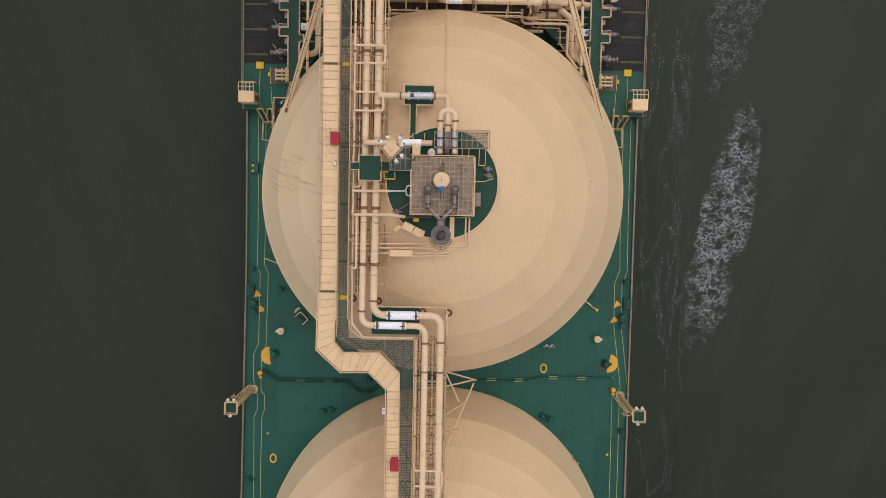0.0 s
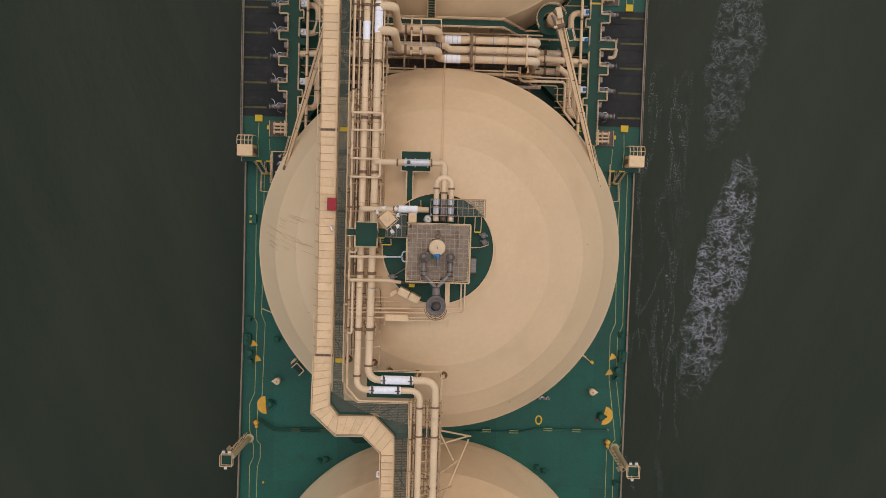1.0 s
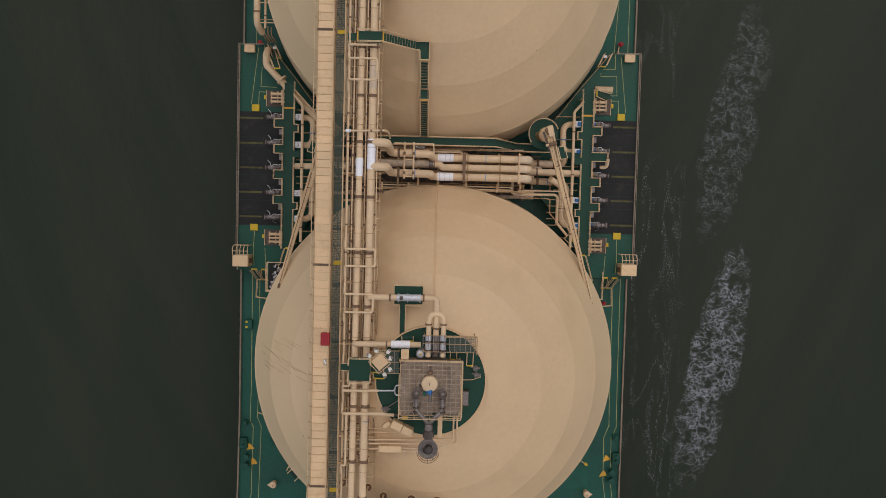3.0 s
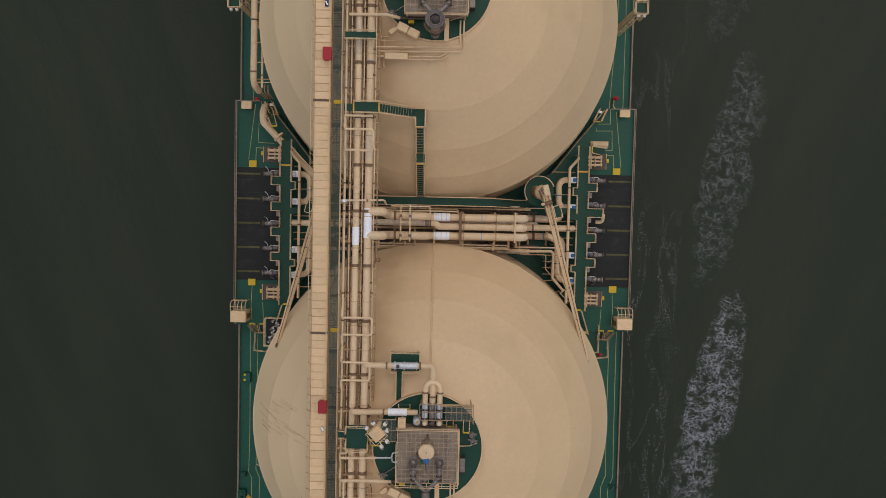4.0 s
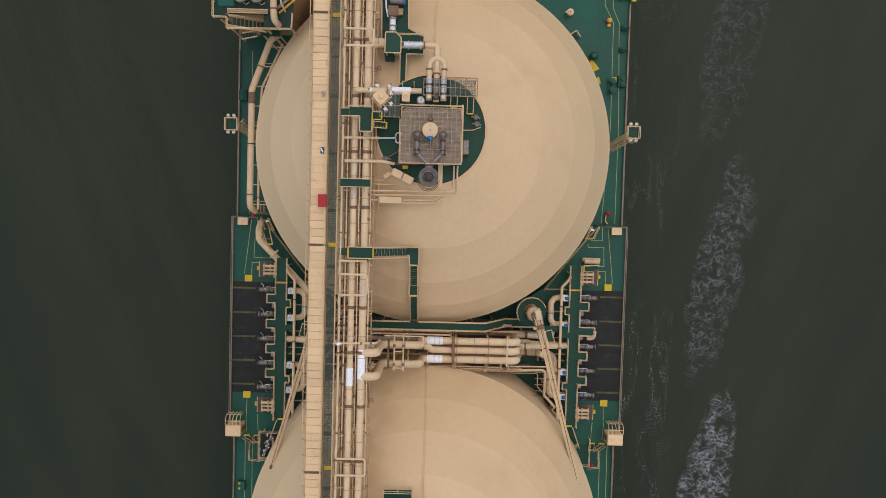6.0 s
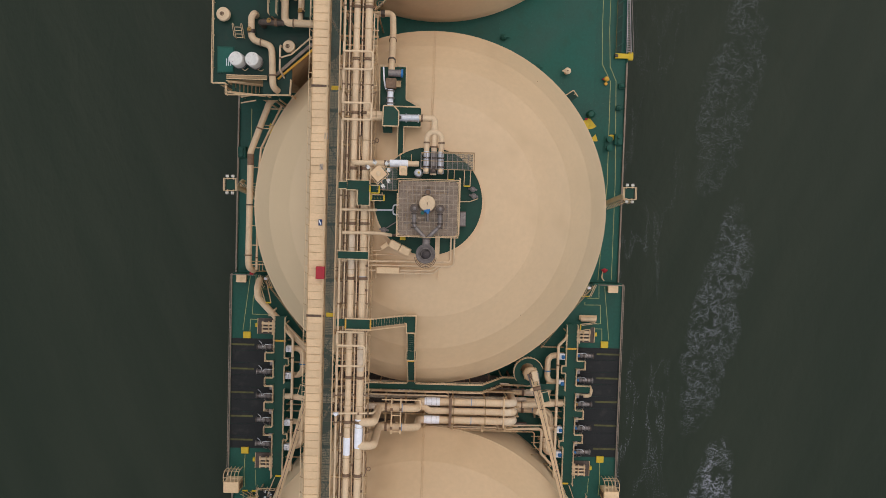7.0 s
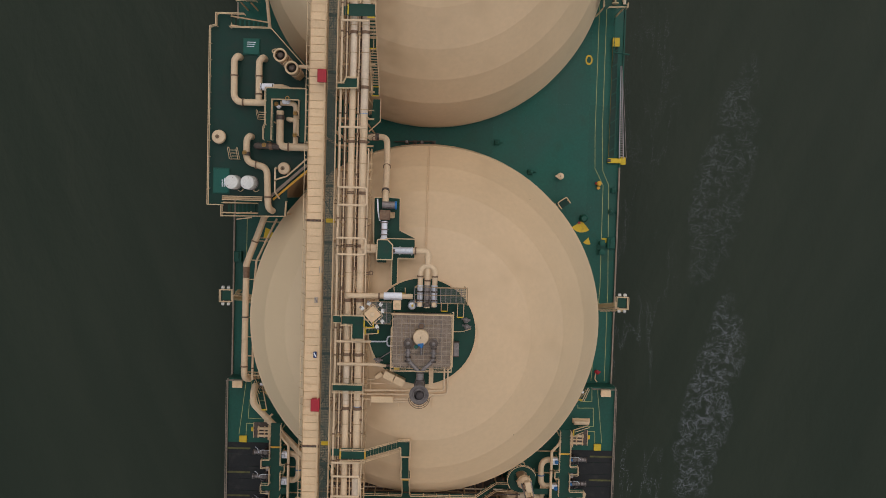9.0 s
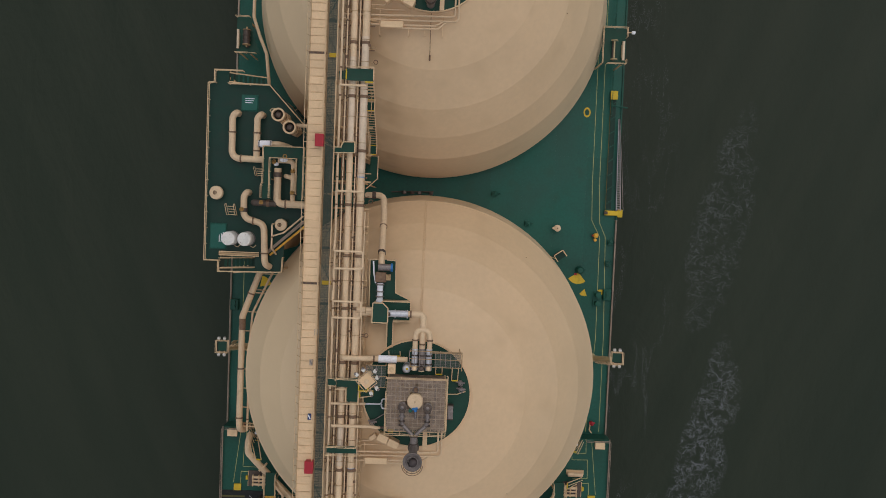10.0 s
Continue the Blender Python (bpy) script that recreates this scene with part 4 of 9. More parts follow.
t = top(thing("round_hatch", (0.02, 0.04, 24.4), "round cream hatch cover with lifting eye on the grating", "hatch", "round hatches"))
part("cover", lathe(B(), (0.02, 0.04, 24.4), ((0.78, 0), (0.78, 0.42), (0.72, 0.5), (0.3, 0.56), (0.01, 0.57)), 32), PIPE, t, smooth=True)
part("eye", bar(B(), (0.02, -0.08, 25.0), (0.02, 0.16, 25.0), 0.06), CLAMP, t)
t = top(thing("motor", (0.05, 1.1, 24.4), "small brownish motor standing on the grating", "motor", "motors"))
part("body", lathe(B(), (0.05, 1.1, 24.4), ((0.24, 0), (0.24, 0.35), (0.15, 0.5), (0.01, 0.5)), 14), CLAMP, t, smooth=True)
part("flange", lathe(B(), (0.05, 1.1, 24.4), ((0.32, 0), (0.32, 0.08), (0.2, 0.08)), 14), STEEL, t)
t = top(thing("actuator", (0.05, -0.75, 24.4), "bright blue valve actuator with dark pipe stub", "valve", "blue actuators"))
part("body", tube(B(), [(-0.25, -0.72, 24.85), (0.3, -0.62, 24.85)], 0.15, 10), BLUE, t, smooth=True)
part("head", box(B(), (0.08, -0.8, 24.95), (0.26, 0.34, 0.3), 20, 0.04), BLUE, t)
part("gear", lathe(B(), (-0.42, -0.9, 24.6), ((0.18, 0), (0.18, 0.3), (0.01, 0.3)), 12), TEAL, t)
part("stub", tube(B(), [(0.1, -0.95, 24.7), (0.1, -1.7, 24.7)], 0.12, 10), STEEL, t, smooth=True)

# two safety valves with outlet pipes into the vent mast
t = top(thing("vent_mast", (0.03, -4.9, 22.3), "grey steel vent mast with round hood fed by two safety valves", "vent mast", "vent masts"))
VZ = 28.6
part("trunk_pipe", tube(B(), [(0.03, -4.9, 22.0), (0.03, -4.9, VZ + 0.2)], 0.42, 18), STEEL, t, smooth=True)
part("hood", lathe(B(), (0.03, -4.9, VZ), ((0.42, 0), (0.84, 0.2), (0.9, 0.5), (0.88, 0.6), (0.82, 0.62), (0.6, 0.5), (0.5, 0.48)), 32), VENT, t, smooth=True)
part("inner_ring", lathe(B(), (0.03, -4.9, VZ + 0.45), ((0.55, 0.02), (0.53, 0.16), (0.49, 0.16), (0.47, 0.02)), 24), STEEL, t)
part("cone", lathe(B(), (0.1, -4.96, VZ + 0.45), ((0.4, 0.0), (0.4, 0.12), (0.37, 0.26), (0.28, 0.4), (0.14, 0.47), (0.01, 0.49)), 20), DARK_VENT, t, smooth=True)
part("collar", tube(B(), [(0.03, -4.9, 24.4), (0.03, -4.9, 24.6)], 0.56, 18), DARK, t, smooth=True)
part("junction", tube(B(), [(0.03, -3.6, 25.0), (0.03, -4.7, 25.0)], 0.36, 16), STEEL, t, smooth=True)
for y in (-3.62, -4.35):
    part("flange", tube(B(), [(0.03, y, 25.0), (0.03, y - 0.1, 25.0)], 0.44, 16), DARK, t)
for rr, dz in ((0.98, 0.55), (0.86, 0.3), (0.74, 0.05)):
    part("cage_hoop", tube(B(), [(0.03 + rr * math.cos(radians(a)), -5.2 + rr * math.sin(radians(a)), VZ + dz) for a in range(180, 375, 15)], 0.03, 6, 0.05), CLAMP, t)
for a in (200, 237, 270, 303, 340):
    part("cage_bar", bar(B(), (0.03 + 0.7 * math.cos(radians(a)), -5.2 + 0.7 * math.sin(radians(a)), VZ), (0.03 + math.cos(radians(a)), -5.2 + math.sin(radians(a)), VZ + 0.58), 0.03), CLAMP, t)
for s in (-1, 1):
    x = 0.04 + s * 1.24
    part("outlet_pipe", tube(B(), [(x, -0.8, 24.95), (x, -2.45, 24.95), (0.03 + s * 0.2, -3.5, 25.05), (0.03, -3.9, 25.05)], 0.19, 12, 0.5), STEEL, t, smooth=True)
    v = part("safety_valve", lathe(B(), (x, -0.78, 24.5), ((0.38, 0), (0.38, 0.2), (0.26, 0.3), (0.24, 0.8), (0.16, 0.95), (0.01, 1.0)), 18), STEEL, t, smooth=True)
    part("bonnet", lathe(B(), (x, -0.78, 25.35), ((0.42, 0), (0.42, 0.07), (0.2, 0.1)), 18), DARK, v)
    for y in (-1.3, -1.75, -2.2, -2.6):
        flange(t, (x, y, 24.95), Y, 0.2, DARK if y != -1.75 else STEEL, 0.14, 1.45, "flange")

# three valves with their pipes to the branch pipe
t = top(pipe([(-6.1, 7.97, 23.0), (-0.3, 8.02, 23.1), (0.52, 8.02, 23.1), (0.52, 6.9, 23.7), (0.5, 2.5, 23.9)], 0.3, "cream branch pipe with elbows leading to the dome valves", clamps=[((-4.0, 7.98, 23.05), X), ((-0.75, 8.02, 23.1), X), ((0.51, 5.2, 23.8), Y)], bend=0.75, seg=16))
part("lagging", tube(B(), [(-3.35, 8.0, 23.06), (-1.0, 8.02, 23.1)], 0.34, 16), SILVER, t, "silver lagged valve body", True)
for x in (-3.2, -2.3, -1.1):
    flange(t, (x, 8.0, 23.08), X, 0.36, SILVER, 0.1, 1.2, "flange")
part("valve_head", box(B(), (-2.9, 8.0, 23.5), (0.3, 0.34, 0.3), 0, 0.05), DARK, t)
t = top(pipe([(-0.18, 2.6, 23.9), (-0.2, 6.6, 23.9), (1.24, 6.63, 23.9), (1.2, 2.6, 23.9)], 0.26, "cream U-shaped pipe joining two dome valves", clamps=[((-0.2, 5.6, 23.9), Y), ((1.22, 5.6, 23.9), Y)], bend=0.65))
for x in (-0.18, 0.5, 1.2):
    v = top(thing("dome_valve", (x, 3.6, 22.3), "grey steel valve with lagged body beside the dome trunk", "valve", "dome valves"))
    part("body", tube(B(), [(x, 4.6, 23.95), (x, 2.5, 23.95)], 0.31, 14), SILVER if x != 0.5 else STEEL, v, smooth=True)
    part("flange", tube(B(), [(x, 4.05, 23.95), (x, 3.9, 23.95)], 0.4, 14), DARK, v)
    part("flange", tube(B(), [(x, 3.2, 23.95), (x, 3.05, 23.95)], 0.4, 14), DARK, v)
    part("actuator", lathe(B(), (x, 2.75, 24.1), ((0.24, 0), (0.27, 0.25), (0.2, 0.5), (0.01, 0.55)), 14), PIPE if x != 0.5 else DARK, v, smooth=True)
    part("foot", span(B(), x - 0.15, x + 0.15, 3.3, 3.8, 22.2, 23.7), DARK, v)

t = top(thing("valve_platform", (-2.2, 8.2, 21.8), "small green platform with narrow gangway over the tank cover", "platform", "valve platforms"))
part("plate", span(B(), -3.64, -0.85, 7.25, 9.12, 21.75, 21.85), GREEN_TOP, t)
part("gangway", span(B(), -3.06, -2.5, 4.3, 7.25, 21.75, 21.84), GREEN_TOP, t)
for x, y in ((-3.5, 7.4), (-1.0, 7.4), (-3.5, 9.0), (-1.0, 9.0)):
    part("leg", bar(B(), (x, y, 20.2), (x, y, 21.75), 0.12), CREAM, t)
top(railing([(-2.5, 4.6), (-2.5, 7.2), (-0.83, 7.2), (-0.83, 9.15), (-3.66, 9.15), (-3.66, 7.2), (-3.1, 7.2), (-3.1, 4.3)], 21.85, "cream handrail round the valve platform", gap=1.4))

t = top(pipe([(-7.3, 3.48, 22.6), (-7.3, 3.48, 23.5), (-0.9, 3.55, 23.5)], 0.27, "cream branch pipe with white lagging crossing to the dome", clamps=[((-4.2, 3.5, 23.5), X)], bend=0.5))
part("lagging", tube(B(), [(-3.75, 3.52, 23.5), (-3.6, 3.52, 23.5), (-2.1, 3.54, 23.5), (-1.95, 3.54, 23.5)], 0.37, 14), WHITE, t, "white cloth lagging", True)

for x0, x1, y0, y1 in ((-0.7, 4.35, 3.05, 4.6), (-4.85, -2.9, 0.9, 3.05)):
    t = top(thing("grating_platform", ((x0 + x1) / 2, (y0 + y1) / 2, 24.4), "grey open grating platform with steel frame", "platform", "grating platforms"))
    n = round((x1 - x0) / 0.5)
    for k in range(n):
        w = (x1 - x0) / n
        if x0 > -1 and k < 5:
            part("bearer", bar(B(), (x0 + w * k, y0, 24.4), (x0 + w * k, y1, 24.4), 0.06), STEEL, t)
            continue
        part("grating_panel", grate_bars(B(), [(x0 + w * k + 0.03, y0 + 0.03), (x0 + w * (k + 1) - 0.03, y0 + 0.03), (x0 + w * (k + 1) - 0.03, y1 - 0.03), (x0 + w * k + 0.03, y1 - 0.03)], 24.34), GRATE, t)
        part("bearer", bar(B(), (x0 + w * k, y0, 24.38), (x0 + w * k, y1, 24.38), 0.06), STEEL, t)
    for y in (y0, (y0 + y1) / 2, y1):
        part("edge", bar(B(), (x0, y, 24.4), (x1, y, 24.4), 0.06), WORN, t)
    for x in (x0 + 0.1, x1 - 0.1):
        for y in (y0 + 0.1, y1 - 0.1):
            part("leg", bar(B(), (x, y, 22.0), (x, y, 24.3), 0.09), WORN, t)
top(railing([(1.3, 4.65), (4.4, 4.65), (4.4, 3.0)], 24.4, "weathered handrail of the grating platform", gap=1.2, material=WORN))

# short stairs with yellow edges
for x, y, w, d in ((2.25, 2.6, 0.62, 0.95), (3.85, 2.3, 0.6, 1.5), (-2.2, 4.1, 1.1, 0.6), (-5.2, 1.3, 0.9, 0.55), (-4.9, 0.4, 1.0, 0.6)):
    t = top(thing("step_ladder", (x, y, 22.3), "short green step ladder with cream and yellow sides", "steps", "step ladders"))
    for k in range(3):
        part("tread", span(B(), x - w / 2, x + w / 2, y - d / 2 + d * k / 3 + 0.03, y - d / 2 + d * (k + 1) / 3 - 0.03, 22.8 + 0.3 * k, 22.85 + 0.3 * k), GREEN_TOP, t)
    for s in (-1, 1):
        part("side", bar(B(), (x + s * w / 2, y - d / 2, 23.0), (x + s * w / 2, y + d / 2, 23.9), 0.08), CREAM, t)
    part("yellow_edge", bar(B(), (x - w / 2, y - d / 2, 23.1), (x + w / 2, y - d / 2, 23.1), 0.12), YELLOW, t)

t = top(thing("floodlight_tower", (-4.5, 2.7, 22.3), "cream floodlight mast with square platform and white lamps", "lamp tower", "dome floodlights"))
part("mast", tube(B(), [(-4.5, 2.7, 21.6), (-4.5, 2.7, 28.2)], 0.2, 12), CREAM, t, smooth=True)
part("platform", box(B(), (-4.5, 2.7, 28.2), (1.15, 1.15, 0.12), 42, 0.02), DUCT, t)
part("cap", lathe(B(), (-4.5, 2.7, 28.26), ((0.22, 0), (0.22, 0.25), (0.1, 0.3), (0.01, 0.3)), 14), PIPE, t, smooth=True)
for k in range(4):
    a = radians(87 + 90 * k)
    b_ = radians(87 + 90 * (k + 1))
    part("frame_bar", bar(B(), (-4.5 + 1.0 * math.cos(a), 2.7 + 1.0 * math.sin(a), 28.5), (-4.5 + 1.0 * math.cos(b_), 2.7 + 1.0 * math.sin(b_), 28.5), 0.05), CREAM, t)
for dx, dy, rz in ((-0.95, 0.55, 40), (-0.35, 1.0, 60), (0.75, 0.95, -35), (0.95, -0.65, 30), (0.45, -1.15, 35), (0.95, 0.35, -10)):
    l_ = part("lamp", box(B(), (-4.5 + dx, 2.7 + dy, 28.2), (0.32, 0.36, 0.26), rz, 0.05), DRUM, t)
    part("lens", box(B(), (-4.5 + dx * 1.16, 2.7 + dy * 1.16, 28.22), (0.2, 0.22, 0.24), rz, 0.03), STEEL, t)
    part("arm", bar(B(), (-4.5 + dx * 0.6, 2.7 + dy * 0.6, 28.1), (-4.5 + dx, 2.7 + dy, 28.1), 0.05), CREAM, t)
t = top(thing("junction_box", (-2.35, 2.85, 22.3), "cream junction box on a post beside the grating", "box", "junction boxes"))
part("body", span(B(), -2.75, -2.0, 2.35, 3.25, 24.2, 24.9, 0.05), DUCT, t)
part("post", bar(B(), (-2.37, 2.8, 22.2), (-2.37, 2.8, 24.3), 0.14), CREAM, t)
part("lid", lathe(B(), (-2.37, 2.8, 24.9), ((0.26, 0), (0.26, 0.06), (0.01, 0.06)), 12), CREAM, t)
t = top(thing("drum", (-0.95, 2.65, 22.3), "grey lagged drum with yellow label", "drum", "lagged drums"))
part("body", lathe(B(), (-0.95, 2.65, 22.3), ((0.42, 0), (0.42, 1.3), (0.3, 1.45), (0.01, 1.5)), 16), SILVER, t, smooth=True)
part("label_plate", box(B(), (-0.9, 2.7, 23.85), (0.2, 0.2, 0.1), 0), YELLOW, t)

t = thing("crossing_platform", (-6.7, 1.1, 23.6), "square green platform bridging the main pipes with cream edges", "platform", "crossing platforms")
part("plate", span(B(), -7.72, -5.7, -0.05, 2.22, 23.6, 23.7), GREEN_TOP, t)
for x0, x1, y0, y1 in ((-8.6, -7.8, 0.9, 1.6), (-5.65, -4.95, 0.8, 1.7)):
    part("step", span(B(), x0, x1, y0, y1, 23.3, 23.38), GREEN_TOP, t)
    for y in (y0, y1):
        part("side", bar(B(), (x0, y, 23.5), (x1, y, 23.9), 0.07), YELLOW if x0 > -7 else CREAM, t)
railing([(-7.75, 0.9), (-7.75, -0.1), (-5.65, -0.1), (-5.65, 0.75)], 23.7, "cream handrail of the crossing platform", gap=1.0)
railing([(-7.75, 1.6), (-7.75, 2.25), (-5.65, 2.25), (-5.65, 1.7)], 23.7, "cream handrail of the crossing platform", gap=1.0)


def stepped_crossing(dy, z):
    t = thing("crossing_platform", (-6.7, dy + 1.1, z), "stepped green platform bridging the main pipes with yellow-sided stairs", "platform", "crossing platforms")
    part("plate", slab(B(), [(x, y + dy) for x, y in ((-7.7, 0.83), (-6.65, 0.83), (-6.65, -0.6), (-5.5, -0.6), (-5.5, 1.72), (-7.7, 1.72))], z, z + 0.1), GREEN_TOP, t)
    part("step", span(B(), -8.6, -7.8, dy + 0.9, dy + 1.6, z - 0.3, z - 0.22), GREEN_TOP, t)
    for y in (0.9, 1.6):
        part("side", bar(B(), (-8.6, dy + y, z - 0.1), (-7.8, dy + y, z + 0.3), 0.07), CREAM, t)
    part("landing", span(B(), -5.47, -4.65, dy + 0.6, dy + 1.28, z - 0.1, z - 0.02), GREEN_TOP, t)
    for x in (-5.5, -4.62):
        part("side", bar(B(), (x, dy + 0.57, z + 0.45), (x, dy + 1.3, z + 0.45), 0.13), YELLOW, t)
    part("side", bar(B(), (-5.5, dy + 0.57, z + 0.4), (-4.62, dy + 0.57, z + 0.4), 0.1), YELLOW, t)
    part("hand_rail", bar(B(), (-5.5, dy + 1.3, z + 0.5), (-4.62, dy + 1.3, z + 0.5), 0.08), CREAM, t)
    for k in range(4):
        part("tread", span(B(), -5.3 + 0.27 * k, -5.08 + 0.27 * k, dy - 0.1, dy + 0.4, z - 0.15 - 0.2 * k, z - 0.1 - 0.2 * k), GREEN_TOP, t)
    for x, d in ((-5.42, 0.2), (-4.2, -0.6)):
        part("side", bar(B(), (x, dy - 0.14, z + d), (x, dy + 0.42, z + d), 0.15), YELLOW, t)
    for y in (-0.14, 0.42):
        part("string", bar(B(), (-5.42, dy + y, z + 0.2), (-4.2, dy + y, z - 0.6), 0.08), CREAM, t)
    railing([(-7.72, dy + 0.8), (-6.67, dy + 0.8), (-6.67, dy - 0.63), (-5.48, dy - 0.63), (-5.48, dy + 0.6)], z + 0.1, "cream handrail of the crossing platform", gap=1.0)
    railing([(-7.72, dy + 1.6), (-7.72, dy + 1.75), (-5.48, dy + 1.75), (-5.48, dy + 1.4)], z + 0.1, "cream handrail of the crossing platform", gap=1.0)


stepped_crossing(45.03, 23.3)
stepped_crossing(88.44, 23.3)

t = top(thing("cabinet", (-2.55, -4.75, 22.3), "cream steel cabinet pair standing askew beside the vent mast", "cabinet", "dome cabinets"))
for dx, dy in ((-0.52, 0.26), (0.5, -0.24)):
    part("body", box(B(), (-2.55 + dx, -4.72 + dy, 22.9), (1.08, 0.75, 1.2), -25.5, 0.04), DUCT, t)
t = top(thing("small_cabinet", (-4.1, -4.6, 22.0), "small cream steel cabinet beside the platform edge", "cabinet", "small cabinets"))
part("body", box(B(), (-4.1, -4.6, 22.2), (0.8, 0.42, 0.8), 38, 0.03), DUCT, t)
t = top(thing("panel_box", (3.55, -1.7, 22.3), "grey steel control box on the green platform", "box", "control boxes"))
part("body", span(B(), 3.28, 3.82, -2.42, -0.97, 22.3, 23.1, 0.03), STEEL, t)
for y in (-1.0, -2.38):
    part("strap", span(B(), 3.26, 3.84, y - 0.05, y + 0.05, 22.3, 23.12), DARK, t)
for x, y in ((4.45, 1.25), (4.55, 0.6), (-4.2, -3.0)):
    t = top(thing("small_valve", (x, y, 22.3), "small grey valve with handwheel on the green platform", "valve", "small valves"))
    part("body", lathe(B(), (x, y, 22.3), ((0.22, 0), (0.22, 0.3), (0.12, 0.4), (0.12, 0.7), (0.01, 0.7)), 12), STEEL, t, smooth=True)
    part("wheel", lathe(B(), (x, y, 23.0), ((0.24, 0), (0.28, 0.04), (0.24, 0.08), (0.18, 0.04), (0.24, 0)), 14), STEEL, t)
    part("stub", tube(B(), [(x - 0.45, y + 0.08, 22.5), (x + 0.45, y - 0.05, 22.5)], 0.1, 8), STEEL, t, smooth=True)
for pts, r, m, lab in (([(-8.33, -1.1, 23.4), (-5.8, -1.06, 23.4), (-4.9, -1.05, 23.3)], 0.13, PIPE, "thin cream branch pipe crossing the rack"),
                       ([(-4.9, -1.05, 23.3), (-3.3, -1.02, 23.3), (-3.3, -0.5, 23.3), (-2.6, -0.5, 23.3)], 0.08, SILVER, "thin silver tube leading to the trunk"),
                       ([(-3.3, -1.02, 23.3), (-3.3, -1.45, 23.3), (-2.6, -1.45, 23.3)], 0.08, SILVER, "thin silver tube leading to the trunk"),
                       ([(-8.2, -3.35, 23.4), (-4.6, -3.3, 23.4), (-3.4, -3.5, 23.0)], 0.16, PIPE, "cream branch pipe crossing the rack"),
                       ([(-3.6, -3.5, 22.9), (-0.9, -3.45, 22.9)], 0.14, DARK, "dark pipe along the trunk side"),
                       ([(-8.4, -6.2, 22.4), (2.3, -6.0, 22.2), (2.45, -5.8, 22.2), (2.45, -3.5, 22.6)], 0.09, PIPE, "thin cream pipe curving round the dome platform"),
                       ([(-8.4, -6.6, 22.3), (2.6, -6.45, 22.1), (2.8, -6.2, 22.1), (2.8, -3.5, 22.6)], 0.09, PIPE, "thin cream pipe curving round the dome platform"),
                       ([(-8.4, -5.5, 22.0), (-2.5, -5.5, 22.0)], 0.05, PIPE, "thin cream tube crossing the tank cover"),
                       ([(-8.4, -5.1, 22.0), (-4.6, -5.1, 22.0), (-4.0, -4.7, 22.0)], 0.05, PIPE, "thin cream tube crossing the tank cover"),
                       ([(-8.4, -7.15, 22.3), (-4.9, -7.05, 22.3)], 0.08, PIPE, "thin cream pipe crossing the rack"),
                       ([(-2.5, -7.0, 22.2), (0.5, -6.95, 22.1), (1.3, -6.5, 22.1)], 0.08, PIPE, "thin cream pipe curving on the tank cover"),
                       ([(-2.6, -7.3, 22.2), (0.8, -7.2, 22.0), (1.6, -6.5, 22.0)], 0.08, PIPE, "thin cream pipe curving on the tank cover"),
                       ([(-4.1, -2.9, 22.45), (-2.9, -2.1, 22.5)], 0.05, STEEL, "thin grey tube on the green platform"),
                       ([(3.1, 0.0, 22.45), (4.2, 0.05, 22.45), (5.0, 0.35, 22.45)], 0.05, CREAM, "thin cream tube on the green platform"),
                       ([(3.0, 2.2, 24.4), (3.15, 2.2, 24.4), (3.15, -3.3, 24.4), (1.5, -3.5, 22.5)], 0.05, CREAM, "thin cream conduit round the trunk")):
    top(pipe(pts, r, lab, m, seg=8, bend=max(0.2, 3 * r)))
t = top(thing("pipe_manifold_box", (-3.7, -7.0, 22.1), "long cream lagged valve box on small posts", "box", "lagged boxes"))
part("body", span(B(), -4.85, -2.6, -7.35, -6.7, 22.1, 22.55, 0.05), DUCT, t)
for x in (-4.7, -3.7, -2.7):
    part("foot", bar(B(), (x, -7.0, 20.6), (x, -7.0, 22.1), 0.1), CREAM, t)
for x in (-6.0, -4.95, -2.1, -0.5, 1.3):
    t = top(thing("pipe_stand", (x, -6.6, 21), "slim cream pipe stand on the tank cover", "pipe stand", "pipe stands"))
    part("bar", bar(B(), (x, -5.3 if x < -1.5 else -6.0, 21.95), (x, -7.9, 21.7), 0.09), CREAM, t)
    part("foot", bar(B(), (x, -7.8, 20.0), (x, -7.8, 21.7), 0.09), CREAM, t)
t = top(thing("tool_tray", (1.15, -4.6, 22.3), "cream sheet tray beside the vent mast", "tray", "trays"))
part("sheet", span(B(), 0.9, 1.35, -5.6, -3.4, 22.9, 22.98), DUCT, t)
solid_y = top(thing("yellow_box", (-2.3, -3.65, 22.3), "small yellow box at the edge of the trunk", "box", "yellow boxes"))
part("body", span(B(), -2.6, -2.05, -3.95, -3.45, 22.3, 22.9, 0.03), YELLOW, solid_y)
SHIFT = {"trunk_cover": -0.3, "round_hatch": -0.33, "floodlight_tower": -0.4, "safety_valve": -0.2, "motor": -0.3, "actuator": -0.3, "dome_valve": 0.15, "dome_platform": 0.15}
for ob in list(TOP):
    kind = ob.name.split(".")[0]
    own = -0.3 if "trunk grating" in ob.get("label", "") else SHIFT.get(kind, 0.0)
    for dy, dz in ((45.03, -1.1), (88.44, -1.1)):
        copy_thing(ob, Matrix.Translation(Vector(ob.location) + Vector((0, dy + (own if dy < 60 else 0.0), dz))))


# ---- raised manifold decks on both sides ----
MAN_Z = 2.4
AXIS = 0.2


def mx(s, x):
    """Side s of the ship: x given for starboard, mirrored for port."""
    return x if s > 0 else 2 * AXIS - x


